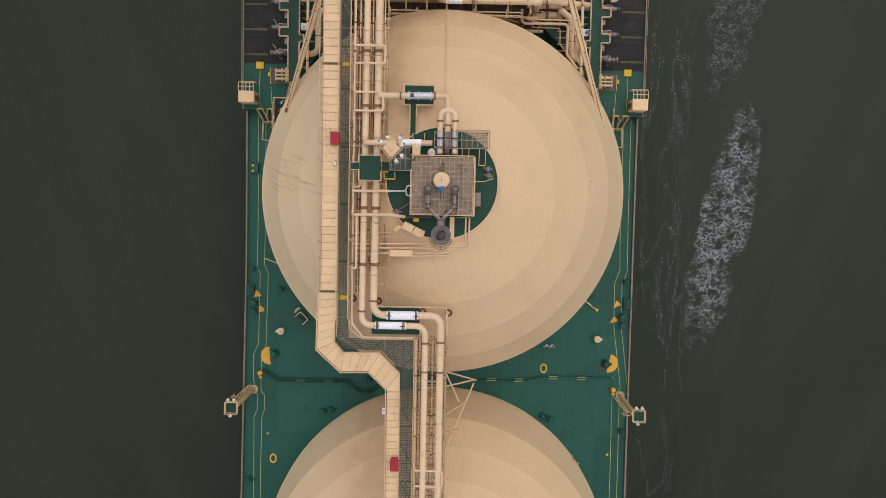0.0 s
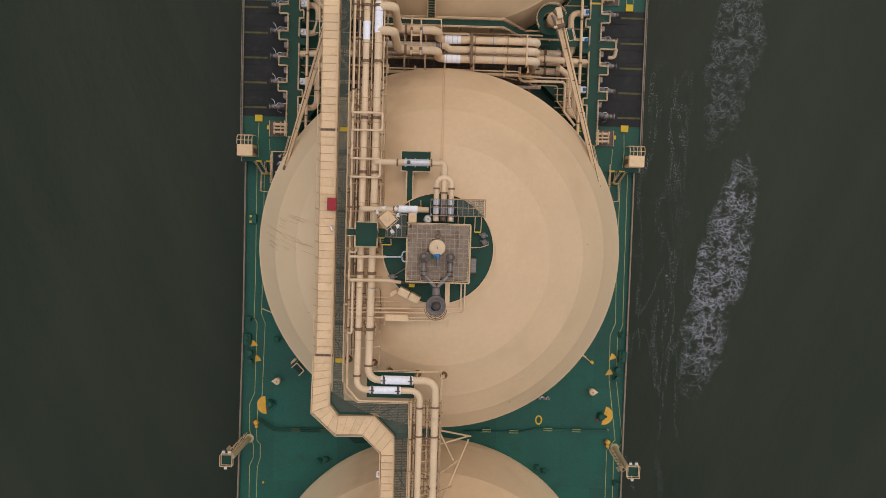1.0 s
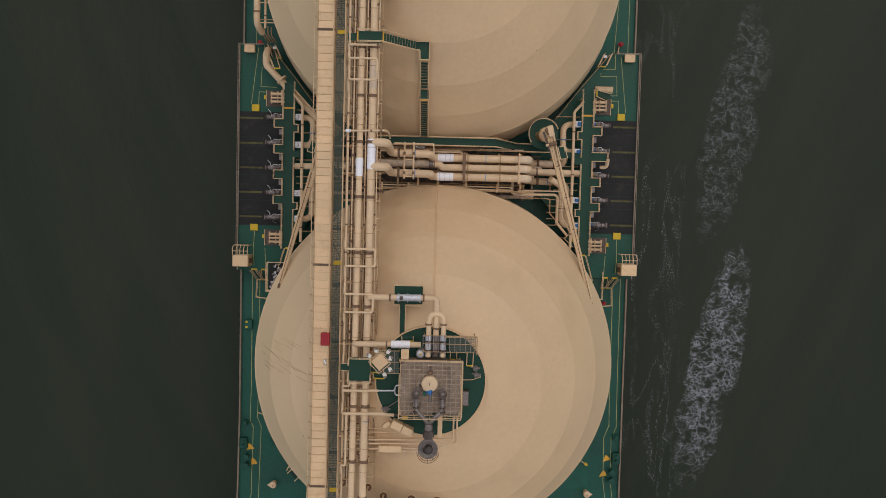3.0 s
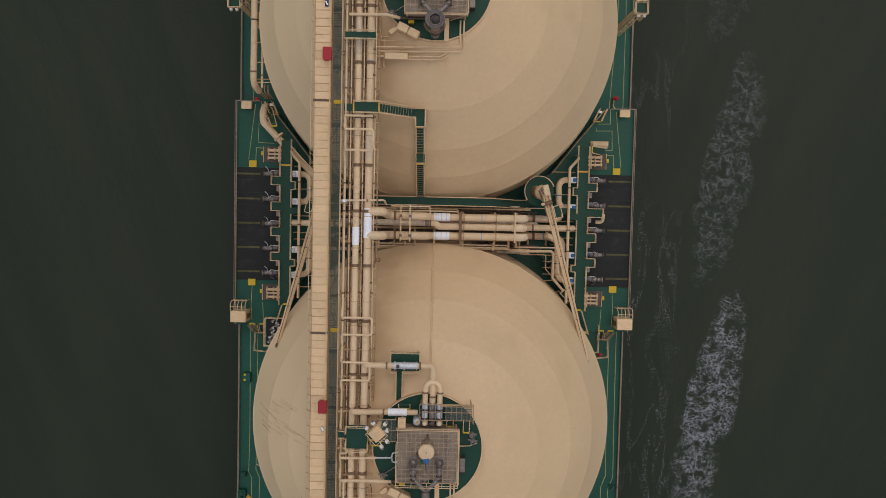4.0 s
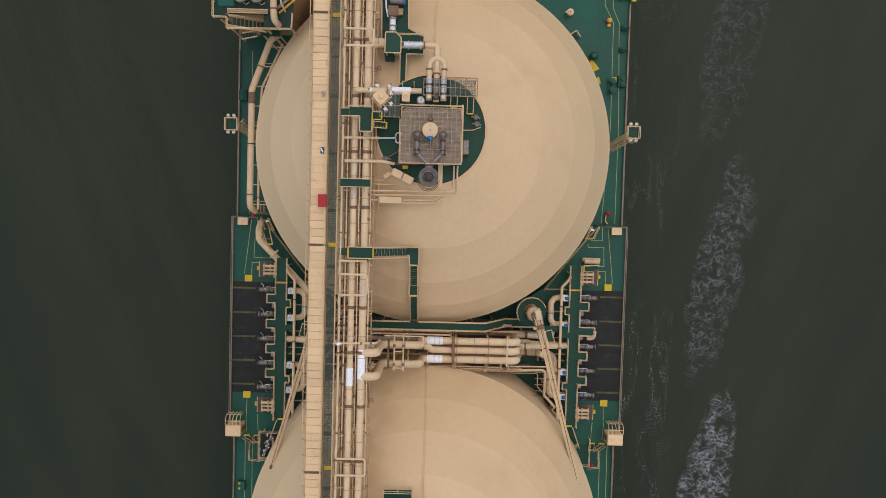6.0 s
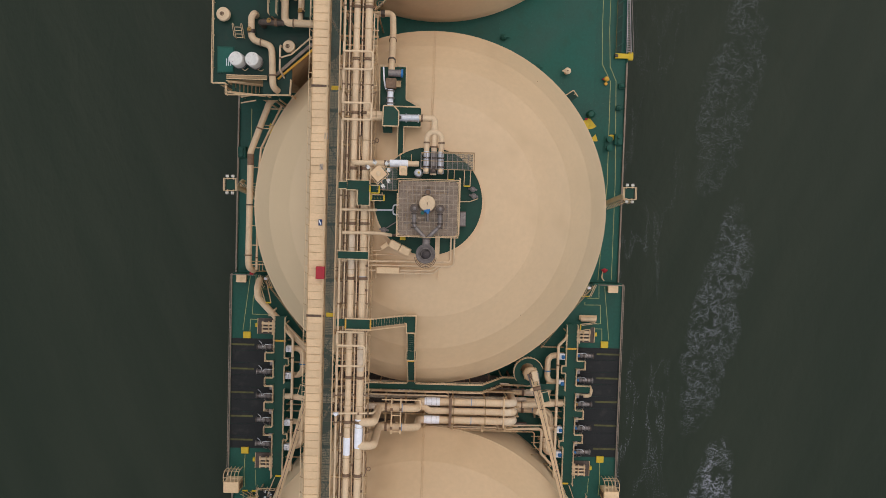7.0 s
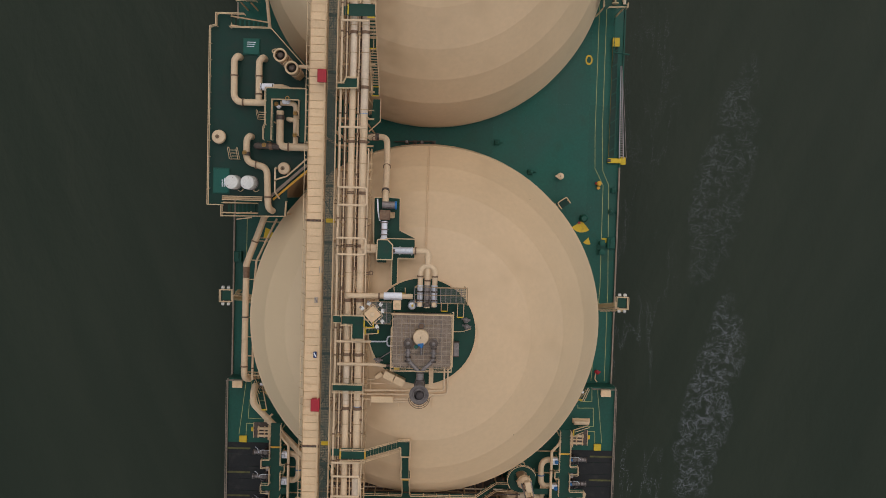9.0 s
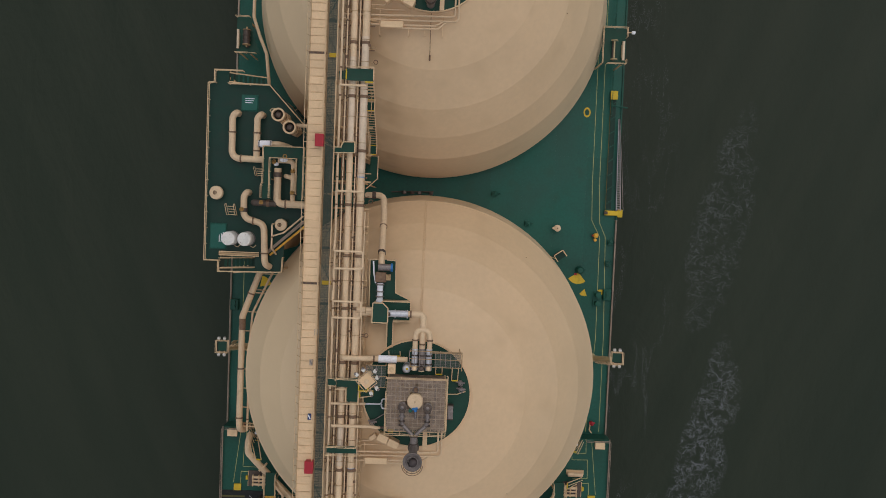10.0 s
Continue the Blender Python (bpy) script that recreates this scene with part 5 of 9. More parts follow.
def plan(s, pts):
    q = [(mx(s, x), y) for x, y in pts]
    return q if s > 0 else q[::-1]


VALVE_Y = (26.95, 23.95, 21.0, 18.05, 15.1)
for s in (1, -1):
    side = "starboard" if s > 0 else "port"
    t = thing("manifold_deck", (mx(s, 21), 22, 0), "raised green steel deck beside the tank covers", "deck", "manifold decks", "structure")
    out = plan(s, [(24.2, 8.6), (24.2, 35.7), (20.6, 35.7), (17.2, 31.7), (14.2, 27.8), (11.5, 26.0), (11.5, 19.4), (14.4, 16.6), (17.2, 12.6), (19.4, 8.6)])
    part("plate", slab(B(), out, 0.0, MAN_Z), GREEN, t)
    part("edge_bar", bar(B(), (mx(s, 24.2), 8.6, MAN_Z + 0.1), (mx(s, 24.2), 35.7, MAN_Z + 0.1), 0.12), GRATE_WARM, t)
    drip = thing("drip_tray", (mx(s, 21.5), 21, MAN_Z), "dark drip tray floor under the loading manifold", "tray", "drip trays")
    for k in range(9):
        y0 = 14.05 + 1.52 * k
        part("plank", span(B(), *sorted((mx(s, 18.6), mx(s, 24.1))), y0 + 0.01, y0 + 1.5, MAN_Z + 0.004, MAN_Z + 0.06), BLACK, drip)
    for y in VALVE_Y:
        solid("floor_line", span(B(), *sorted((mx(s, 21.3), mx(s, 24.2))), y - 0.11, y + 0.11, MAN_Z + 0.064, MAN_Z + 0.072), DULL_LINE, "worn yellow line painted on the drip tray", "floor marking", "tray lines")
    for y in (13.8, 28.15):
        t = thing("yellow_locker", (mx(s, 22.2), y, MAN_Z), "low yellow-painted steel box on the green deck", "locker", "yellow boxes on the manifold deck")
        part("body", span(B(), *sorted((mx(s, 21.75), mx(s, 22.65))), y - 0.4, y + 0.4, MAN_Z, MAN_Z + 0.25, 0.02), YELLOW, t)
    # raised walkway with bays between the valves
    W = 5.0
    walk_out = [(17.0, 11.5), (18.3, 11.5)]
    for k, y in enumerate((17.2, 20.15, 23.1, 26.1)):
        reach = 20.1 if (s > 0 and k == 2) else 19.3
        walk_out += [(18.3, y - 0.5), (reach, y - 0.5), (reach, y + 0.5), (18.3, y + 0.5)]
    walk_out += [(18.3, 30.9), (17.0, 30.9)]
    inner = [(17.0, 26.0), (16.5, 26.0), (16.5, 25.1), (17.0, 25.1), (17.0, 23.0), (16.0, 23.0), (16.0, 22.2), (17.0, 22.2), (17.0, 16.9), (16.5, 16.9), (16.5, 16.1), (17.0, 16.1)]
    t = thing("manifold_walkway", (mx(s, 17.6), 21, MAN_Z), "green raised walkway with bays between the manifold valves", "walkway", "manifold walkways")
    part("plate", slab(B(), plan(s, walk_out + inner), W - 0.1, W), GREEN_TOP, t)
    for y in (12, 15.2, 18, 21, 24, 27, 30):
        for x in (17.1, 18.2):
            part("leg", bar(B(), (mx(s, x), y, MAN_Z), (mx(s, x), y, W - 0.1), 0.12), CREAM, t)
    part("yellow_sill", span(B(), *sorted((mx(s, 17.0), mx(s, 18.3))), 27.85, 28.05, W, W + 0.05), OCHRE, t)
    railing([(x, y) for x, y in [(mx(s, a), b) for a, b in walk_out[1:-1]]], W, "cream handrail following the bays of the manifold walkway", gap=1.3, h=1.0)
    railing([(mx(s, 17.0), 30.9), (mx(s, 17.0), 26.0), (mx(s, 16.5), 26.0), (mx(s, 16.5), 25.1), (mx(s, 17.0), 25.1), (mx(s, 17.0), 23.0)], W, "cream handrail on the inner side of the manifold walkway", gap=1.3, h=1.0)
    railing([(mx(s, 17.0), 22.2), (mx(s, 17.0), 16.9), (mx(s, 16.5), 16.9), (mx(s, 16.5), 16.1), (mx(s, 17.0), 16.1), (mx(s, 17.0), 11.5)], W, "cream handrail on the inner side of the manifold walkway", gap=1.3, h=1.0)
    # loading valves
    for k, y in enumerate(VALVE_Y):
        t = thing("loading_valve", (mx(s, 19.3), y, MAN_Z), "grey steel loading valve with flanged end over the drip tray", "valve", "loading valves")
        part("barrel", tube(B(), [(mx(s, 17.2), y, 3.9), (mx(s, 20.6), y, 3.9)], 0.18, 14), VENT, t, smooth=True)
        part("body", tube(B(), [(mx(s, 19.5), y, 3.9), (mx(s, 20.3), y, 3.9)], 0.25, 14), STEEL, t, smooth=True)
        for x, r in ((20.6, 0.34), (20.42, 0.3), (19.95, 0.33), (19.45, 0.34), (19.2, 0.3), (18.75, 0.3), (18.3, 0.34)):
            part("flange", tube(B(), [(mx(s, x) - 0.05, y, 3.9), (mx(s, x) + 0.05, y, 3.9)], r, 14), (STEEL, VENT, DARK)[int(x * 10 + k) % 3], t)
        part("drain", tube(B(), [(mx(s, 19.7), y - 0.1, 3.9), (mx(s, 19.7), y - 0.55, 3.7), (mx(s, 19.3), y - 0.7, 3.6)], 0.05, 6, 0.1), VENT, t)
        part("bonnet", lathe(B(), (mx(s, 19.05), y + 0.12, 4.1), ((0.16, 0), (0.16, 0.35), (0.24, 0.38), (0.24, 0.46), (0.01, 0.5)), 12), VENT, t, smooth=True)
        part("service_tube", tube(B(), [(mx(s, 18.5), y + 0.3, 4.2), (mx(s, 19.6), y + 0.38, 4.25), (mx(s, 19.8), y + 0.1, 4.3)], 0.035, 6, 0.1), SILVER, t)
        part("gearbox", box(B(), (mx(s, 18.7), y + 0.05, 4.35), (0.3, 0.34, 0.5), 0, 0.06), BLUE if s > 0 and k != 2 else (BRASS if s > 0 else DARK), t)
        part("wheel", lathe(B(), (mx(s, 18.65), y - 0.25, 4.6), ((0.22, 0), (0.26, 0.04), (0.22, 0.08), (0.16, 0.04), (0.22, 0)), 14), DARK, t)
        if s < 0:
            part("lever", tube(B(), [(mx(s, 19.9), y, 4.2), (mx(s, 20.0), y + 0.55, 4.4), (mx(s, 20.3), y + 0.85, 4.5)], 0.035, 6, 0.1), SILVER, t)
        part("stand", span(B(), mx(s, 19.3) - 0.12, mx(s, 19.3) + 0.12, y - 0.2, y + 0.2, MAN_Z, 3.75), DARK, t)
        if k:
            t = thing("control_box", (mx(s, 18.75), y + 1.25, MAN_Z), "grey control box beside a loading valve", "box", "manifold control boxes")
            part("body", span(B(), mx(s, 18.75) - 0.18, mx(s, 18.75) + 0.18, y + 0.9, y + 1.55, 3.0, 4.6, 0.03), STEEL, t)
            part("post", bar(B(), (mx(s, 18.75), y + 1.2, MAN_Z), (mx(s, 18.75), y + 1.2, 3.0), 0.1), STEEL, t)
    # small bunker connections at both ends
    for y in (12.6, 29.3):
        t = thing("bunker_station", (mx(s, 19.6), y, MAN_Z), "cream flanged bunker connections over a small dark tray", "valve station", "bunker stations")
        part("tray", span(B(), *sorted((mx(s, 18.6), mx(s, 20.9))), y - 0.95, y + 0.95, MAN_Z + 0.01, MAN_Z + 0.12), DARK, t)
        part("tray_edge", bar(B(), (mx(s, 20.9), y - 0.95, MAN_Z + 0.2), (mx(s, 20.9), y + 0.95, MAN_Z + 0.2), 0.07), CREAM, t)
        for dy, r in ((-0.45, 0.14), (0.0, 0.1), (0.45, 0.17)):
            p = part("connection", tube(B(), [(mx(s, 17.6), y + dy, 3.4), (mx(s, 20.2), y + dy, 3.4)], r, 10), PIPE, t, smooth=True)
            for x in (20.15, 19.4, 18.8):
                part("flange", tube(B(), [(mx(s, x) - 0.06, y + dy, 3.4), (mx(s, x) + 0.06, y + dy, 3.4)], r * 1.8, 12), CREAM, t)
        part("cross_pipe", tube(B(), [(mx(s, 18.9), y - 0.9, 3.6), (mx(s, 18.9), y + 0.9, 3.6)], 0.07, 8), CREAM, t)
        part("yellow_plate", span(B(), mx(s, 21.05) - 0.12, mx(s, 21.05) + 0.12, y - 0.1, y + 0.35, MAN_Z, MAN_Z + 0.4), YELLOW, t)
    # pipes behind the walkway
    pipe([(mx(s, 16.1), 28.3, 5.3), (mx(s, 16.1), 12.3, 5.3)], 0.17, "slim cream pipe behind the manifold walkway", clamps=[((mx(s, 16.1), y, 5.3), Y) for y in (14, 18.5, 21, 26)], seg=10)
    pipe([(mx(s, 16.1), 28.3, 5.3), (mx(s, 17.0), 29.3, 5.3), (mx(s, 17.4), 30.2, 4.0)], 0.17, "slim cream pipe bending towards the manifold walkway", seg=10, bend=0.5)
    pipe([(mx(s, 17.0), 26.95, 3.9), (mx(s, 15.0), 26.95, 4.4), (mx(s, 15.0), 23.7, 4.4), (mx(s, 17.0), 23.7, 3.9)], 0.36, "thick cream U-shaped manifold pipe", clamps=[((mx(s, 15.0), 25.1, 4.4), Y, BLUE, 0.1)], bend=0.85, seg=16, group="manifold bends")
    pipe([(mx(s, 17.0), 15.0, 3.9), (mx(s, 15.0), 15.0, 4.4), (mx(s, 15.0), 19.6, 4.4), (mx(s, 13.5), 20.4, 5.5)], 0.36, "thick cream manifold pipe rising inboard", clamps=[((mx(s, 15.0), 17.0, 4.4), Y, CLAMP, 0.12)], bend=0.85, seg=16, group="manifold bends")
    pipe([(mx(s, 17.0), 18.0, 3.9), (mx(s, 15.0), 18.0, 4.4)], 0.34, "thick cream manifold pipe stub", seg=16)
    pipe([(mx(s, 17.2), 21.2, 4.6), (mx(s, 10.5), 21.2, 6.4)], 0.36, "thick cream pipe leading inboard from the manifold", clamps=[((mx(s, 14.4), 21.2, 5.35), X), ((mx(s, 11.8), 21.2, 6.05), X)], seg=16)
    for y in (26.95, 23.7, 18.0, 15.0):
        t = thing("actuator_box", (mx(s, 16.7), y, MAN_Z), "white valve actuator with blue head behind the walkway", "valve", "manifold actuators")
        part("body", span(B(), mx(s, 16.6) - 0.38, mx(s, 16.6) + 0.38, y - 0.36, y + 0.36, 4.3, 5.0, 0.05), WHITE, t)
        part("head", box(B(), (mx(s, 16.75), y, 5.15), (0.4, 0.4, 0.35), 0, 0.06), BLUE if s > 0 else SILVER, t)
        part("post", bar(B(), (mx(s, 16.6), y, MAN_Z), (mx(s, 16.6), y, 4.3), 0.2), DARK, t)
    for y in (13.5, 16.5, 19.2, 20.0, 22.0, 25.2, 27.9):
        t = thing("pipe_support", (mx(s, 15.5), y, MAN_Z), "cream steel pipe support frame", "pipe support", "manifold pipe supports")
        part("beam", bar(B(), (mx(s, 14.2), y, 3.8), (mx(s, 17.0), y, 3.8), 0.12), WORN, t)
        for x in (14.4, 16.8):
            part("post", bar(B(), (mx(s, x), y, MAN_Z), (mx(s, x), y, 3.8), 0.12), WORN, t)
    # crew shelter box with cage at the aft end, small box at the fore end
    t = thing("shelter", (mx(s, 23.2), 10, MAN_Z), "cream box shelter with barred cage on the deck edge", "shelter", "deck edge shelters")
    part("body", span(B(), *sorted((mx(s, 22.4), mx(s, 24.25))), 9.15, 10.5, MAN_Z, 4.75, 0.06), DUCT, t)
    for k in range(5):
        x = 22.5 + 0.44 * k
        part("cage_bar", tube(B(), [(mx(s, x), 10.5, 4.7), (mx(s, x), 11.3, 4.7), (mx(s, x), 11.65, 4.2), (mx(s, x), 11.65, MAN_Z)], 0.045, 6, 0.3), CREAM, t)
    for y, z in ((11.0, 4.7), (11.65, 4.1), (11.65, 3.3)):
        part("cage_bar", bar(B(), (mx(s, 22.45), y, z), (mx(s, 24.25), y, z), 0.07), CREAM, t)
    part("door", span(B(), mx(s, 22.38) - 0.03, mx(s, 22.38) + 0.03, 9.5, 10.1, MAN_Z + 0.1, 4.3), CLAMP, t)
    t = thing("small_box", (mx(s, 22.9), 35.1, MAN_Z), "small cream steel box at the end of the raised deck", "box", "deck end boxes")
    part("body", span(B(), mx(s, 22.9) - 0.55, mx(s, 22.9) + 0.55, 34.7, 35.5, MAN_Z, 3.1, 0.04), DUCT, t)
    part("lid", span(B(), mx(s, 22.9) - 0.6, mx(s, 22.9) + 0.6, 34.66, 35.54, 3.1, 3.16), DUCT, t)
    # painted lines and steps on the raised deck
    for pts in ([(22.2, 13.3), (22.3, 11.0), (22.2, 9.2)], [(22.75, 28.7), (21.98, 35.3)], [(21.27, 35.6), (21.33, 33.88), (19.93, 33.84)], [(19.6, 33.35), (19.62, 33.0), (21.54, 33.04), (21.63, 30.72), (19.75, 30.67)], [(20.1, 30.04), (21.83, 30.09), (21.89, 28.62)], [(20.9, 11.3), (20.8, 9.4)]):
        solid("painted_line", ribbon(B(), plan(s, pts), 0.07, MAN_Z + 0.004, MAN_Z + 0.009), LINE, "thin yellow-green line painted on the raised deck", "floor marking", "painted lines")
    railing([(mx(s, 24.15), 11.8), (mx(s, 24.15), 35.6), (mx(s, 21.2), 35.6)], MAN_Z, "weathered grey-beige handrail on the outer edge of the raised deck", gap=2.2, h=1.1, material=GRATE_WARM)
    railing([(mx(s, 20.4), 35.4), (mx(s, 17.2), 31.5), (mx(s, 14.3), 27.7)], MAN_Z, "weathered handrail above the gap beside a tank cover", gap=2.0, h=1.1, material=WORN)
    t = thing("deck_stairs", (mx(s, 18.4), 9.8, MAN_Z), "green steel stairs with cream handrails beside the tank cover", "stairs", "manifold stairs")
    for k in range(9):
        f = k / 9
        part("tread", box(B(), (mx(s, 17.5 + 1.3 * f), 11.3 - 2.9 * f, 5.0 - 2.4 * f), (0.75, 0.24, 0.05), 20 * s), GREEN_TOP, t)
    for d in (-0.4, 0.4):
        part("string", bar(B(), (mx(s, 17.5 + d), 11.5, 5.6), (mx(s, 18.8 + d), 8.4, 3.2), 0.07), CREAM, t)
        part("hand_rail", bar(B(), (mx(s, 17.5 + d), 11.5, 6.2), (mx(s, 18.8 + d), 8.4, 3.8), 0.05), CREAM, t)
    part("yellow_tread", box(B(), (mx(s, 17.5), 11.5, 5.05), (0.85, 0.2, 0.06), 0), YELLOW, t)
    part("yellow_tread", box(B(), (mx(s, 18.8), 8.4, 2.5), (0.85, 0.2, 0.06), 0), YELLOW, t)
    t = thing("deck_stairs", (mx(s, 20.4), 8.2, 0), "steep cream stairs from the raised deck to the main deck", "stairs", "main deck stairs")
    for x0, x1 in ((20.95, 21.25), (22.15, 21.75)):
        for k in range(7):
            f = (k + 0.5) / 7
            part("tread", box(B(), (mx(s, x0 + (x1 - x0) * f), 8.55 - 1.25 * f, 2.3 - 2.1 * f), (0.6, 0.17, 0.05)), GREEN_TOP, t)
        for d in (-0.33, 0.33):
            part("string", bar(B(), (mx(s, x0 + d), 8.6, 2.6), (mx(s, x1 + d), 7.3, 0.4), 0.06), CREAM, t)
            part("hand_rail", bar(B(), (mx(s, x0 + d), 8.6, 3.4), (mx(s, x1 + d), 7.3, 1.2), 0.05), CREAM, t)
        part("yellow_tread", box(B(), (mx(s, x0), 8.68, 2.43), (0.7, 0.18, 0.06)), YELLOW, t)
        part("yellow_tread", box(B(), (mx(s, x1), 7.2, 0.1), (0.7, 0.16, 0.06)), YELLOW, t)
    railing([(mx(s, 20.55), 9.4), (mx(s, 20.55), 6.1), (mx(s, 19.63), 6.1)], MAN_Z, "cream handrail round a green landing", gap=1.4, h=1.0)
    railing([(mx(s, 20.6), 7.35), (mx(s, 22.15), 7.3), (mx(s, 22.25), 5.1), (mx(s, 20.85), 4.95)], 0.0, "cream handrail round the foot of the stairs", gap=1.4, h=1.0)
    t = thing("landing", (mx(s, 19.3), 6.8, 0), "green steel landing beside the tank cover", "landing", "side landings")
    part("plate", slab(B(), plan(s, [(18.8, 8.55), (18.95, 7.4), (19.6, 6.1), (20.5, 6.1), (20.5, 8.55)]), 2.3, 2.4), GREEN_TOP, t)
    for x, y in ((20.3, 6.3), (20.3, 8.4), (19.6, 6.3)):
        part("leg", bar(B(), (mx(s, x), y, 0), (mx(s, x), y, 2.3), 0.12), CREAM, t)
    # cargo hose crane
    t = thing("hose_crane", (mx(s, 12.55), 25.35, MAN_Z), "cream hose crane with a long boom on a round pedestal", "crane", "hose cranes")
    part("pedestal", lathe(B(), (mx(s, 12.55), 25.35, MAN_Z), ((0.9, 0), (0.7, 0.4), (0.6, 5.2), (0.75, 5.4), (0.75, 5.8), (0.3, 6.2), (0.01, 6.2)), 24), PIPE, t, smooth=True)
    part("slewing_ring", lathe(B(), (mx(s, 12.55), 25.35, 7.8), ((0.86, -0.1), (0.86, 0.15), (0.7, 0.2), (0.68, 0.1)), 24), WORN, t)
    part("platform", lathe(B(), (mx(s, 12.3), 25.5, 6.9), ((1.75, -0.1), (1.75, 0.0), (0.9, 0.0)), 28), GREEN_TOP, t)
    foot, tip = Vector((mx(s, 12.75), 25.2, 9.6)), Vector((mx(s, 17.72), 6.5, 11.0))
    if s < 0:
        tip = foot.lerp(tip, 0.94)
    along = (tip - foot).normalized()
    across = along.cross(Vector((0, 0, 1))).normalized()
    for d in (-1, 1):
        part("chord", bar(B(), foot + across * (0.33 * d), tip + across * (0.12 * d), 0.16, 0.45), CREAM, t)
    part("web", bar(B(), foot + Vector((0, 0, 0.05)), tip + Vector((0, 0, 0.05)), 0.34, 0.08), CREAM, t)
    for k in range(1, 16):
        p = foot.lerp(tip, k / 16)
        w = 0.33 - 0.21 * k / 16
        part("batten", bar(B(), p - across * w, p + across * w, 0.09, 0.3), CREAM if k % 3 else CLAMP, t)
    part("head", box(B(), tuple(foot + Vector((0, 0.35, 0.3))), (0.68, 1.25, 0.8), 14 * s, 0.08), PIPE, t)
    part("winch_drum", tube(B(), [foot + along * 1.1 - across * 0.42 + Vector((0, 0, 0.45)), foot + along * 1.1 + across * 0.42 + Vector((0, 0, 0.45))], 0.24, 14), CLAMP, t, smooth=True)
    part("winch_motor", tube(B(), [foot + along * 1.1 + across * 0.45 + Vector((0, 0, 0.45)), foot + along * 1.1 + across * 0.8 + Vector((0, 0, 0.45))], 0.16, 12), PIPE, t, smooth=True)
    for d in (-0.55, 0.55):
        part("luffing_ram", tube(B(), [foot + across * d - along * 0.5 + Vector((0, 0, -0.6)), foot + across * (0.5 * d) + along * 3.6 + Vector((0, 0, -0.1))], 0.1, 10), STEEL, t, smooth=True)
    part("control_seat", box(B(), tuple(foot - along * 0.55 + across * 0.3 + Vector((0, 0, 0.5))), (0.4, 0.4, 0.4), 14 * s, 0.06), CLAMP, t)
    part("hose_bundle", tube(B(), [foot + across * 0.3 + Vector((0, 0, 0.8)), foot - along * 0.7 + across * 0.5 + Vector((0, 0, 0.3)), foot - along * 0.8 - across * 0.3 + Vector((0, 0, -0.4))], 0.06, 6, 0.3), DARK, t)
    for k in range(8):
        a_ = radians(45 * k)
        part("gusset", box(B(), (mx(s, 12.55) + 0.78 * math.cos(a_), 25.35 + 0.78 * math.sin(a_), 7.55), (0.3, 0.06, 0.4), 45 * k), CREAM, t)
    part("sheave", tube(B(), [tip - across * 0.12 + Vector((0, 0, 0.2)), tip + across * 0.12 + Vector((0, 0, 0.2))], 0.26, 14), CLAMP, t)
    part("rope", bar(B(), foot + along * 1.2 + Vector((0, 0, 0.7)), tip + Vector((0, 0, 0.45)), 0.05), DARK, t)
    part("tip_hook", tube(B(), [tip, tip + along * 0.4 + Vector((0, 0, -0.4))], 0.09, 8), CLAMP, t)
    part("cab_floor", box(B(), tuple(foot + along * 2.3 - across * (0.75 * s)), (0.75, 1.3, 0.1), 14 * s), GREEN_TOP, t)
    for d in (-0.38, 0.38):
        part("cab_rail", bar(B(), foot + along * 1.6 - across * (0.75 * s + d) + Vector((0, 0, 0.9)), foot + along * 3.0 - across * (0.75 * s + d) + Vector((0, 0, 0.9)), 0.07), CREAM, t)
    for f in (1.6, 3.0):
        part("cab_rail", bar(B(), foot + along * f - across * (0.75 * s - 0.4) + Vector((0, 0, 0.9)), foot + along * f - across * (0.75 * s + 0.4) + Vector((0, 0, 0.9)), 0.07), CREAM, t)
    ring = [(mx(s, 12.3) + 1.72 * math.cos(radians(a)), 25.5 + 1.72 * math.sin(radians(a))) for a in range(20, 380 - 150, 15)] if s > 0 else [(mx(s, 12.3) + 1.72 * math.cos(radians(a)), 25.5 + 1.72 * math.sin(radians(a))) for a in range(-50, 160, 15)]
    railing(ring, 6.9, "cream handrail round the crane platform", gap=0.9, h=1.0)
    t = thing("boom_rest", (mx(s, 17.4), 8.2, MAN_Z), "cream steel post that carries the crane boom", "boom rest", "boom rests")
    part("post", bar(B(), (mx(s, 17.3), 8.3, 8.0), (mx(s, 17.3), 8.3, 10.5), 0.25), CREAM, t)
    part("strut", bar(B(), (mx(s, 16.2), 8.0, 9.2), (mx(s, 17.4), 8.3, 10.3), 0.16), CREAM, t)
    part("strut", bar(B(), (mx(s, 19.0), 8.6, MAN_Z), (mx(s, 17.4), 8.3, 10.0), 0.18), CREAM, t)

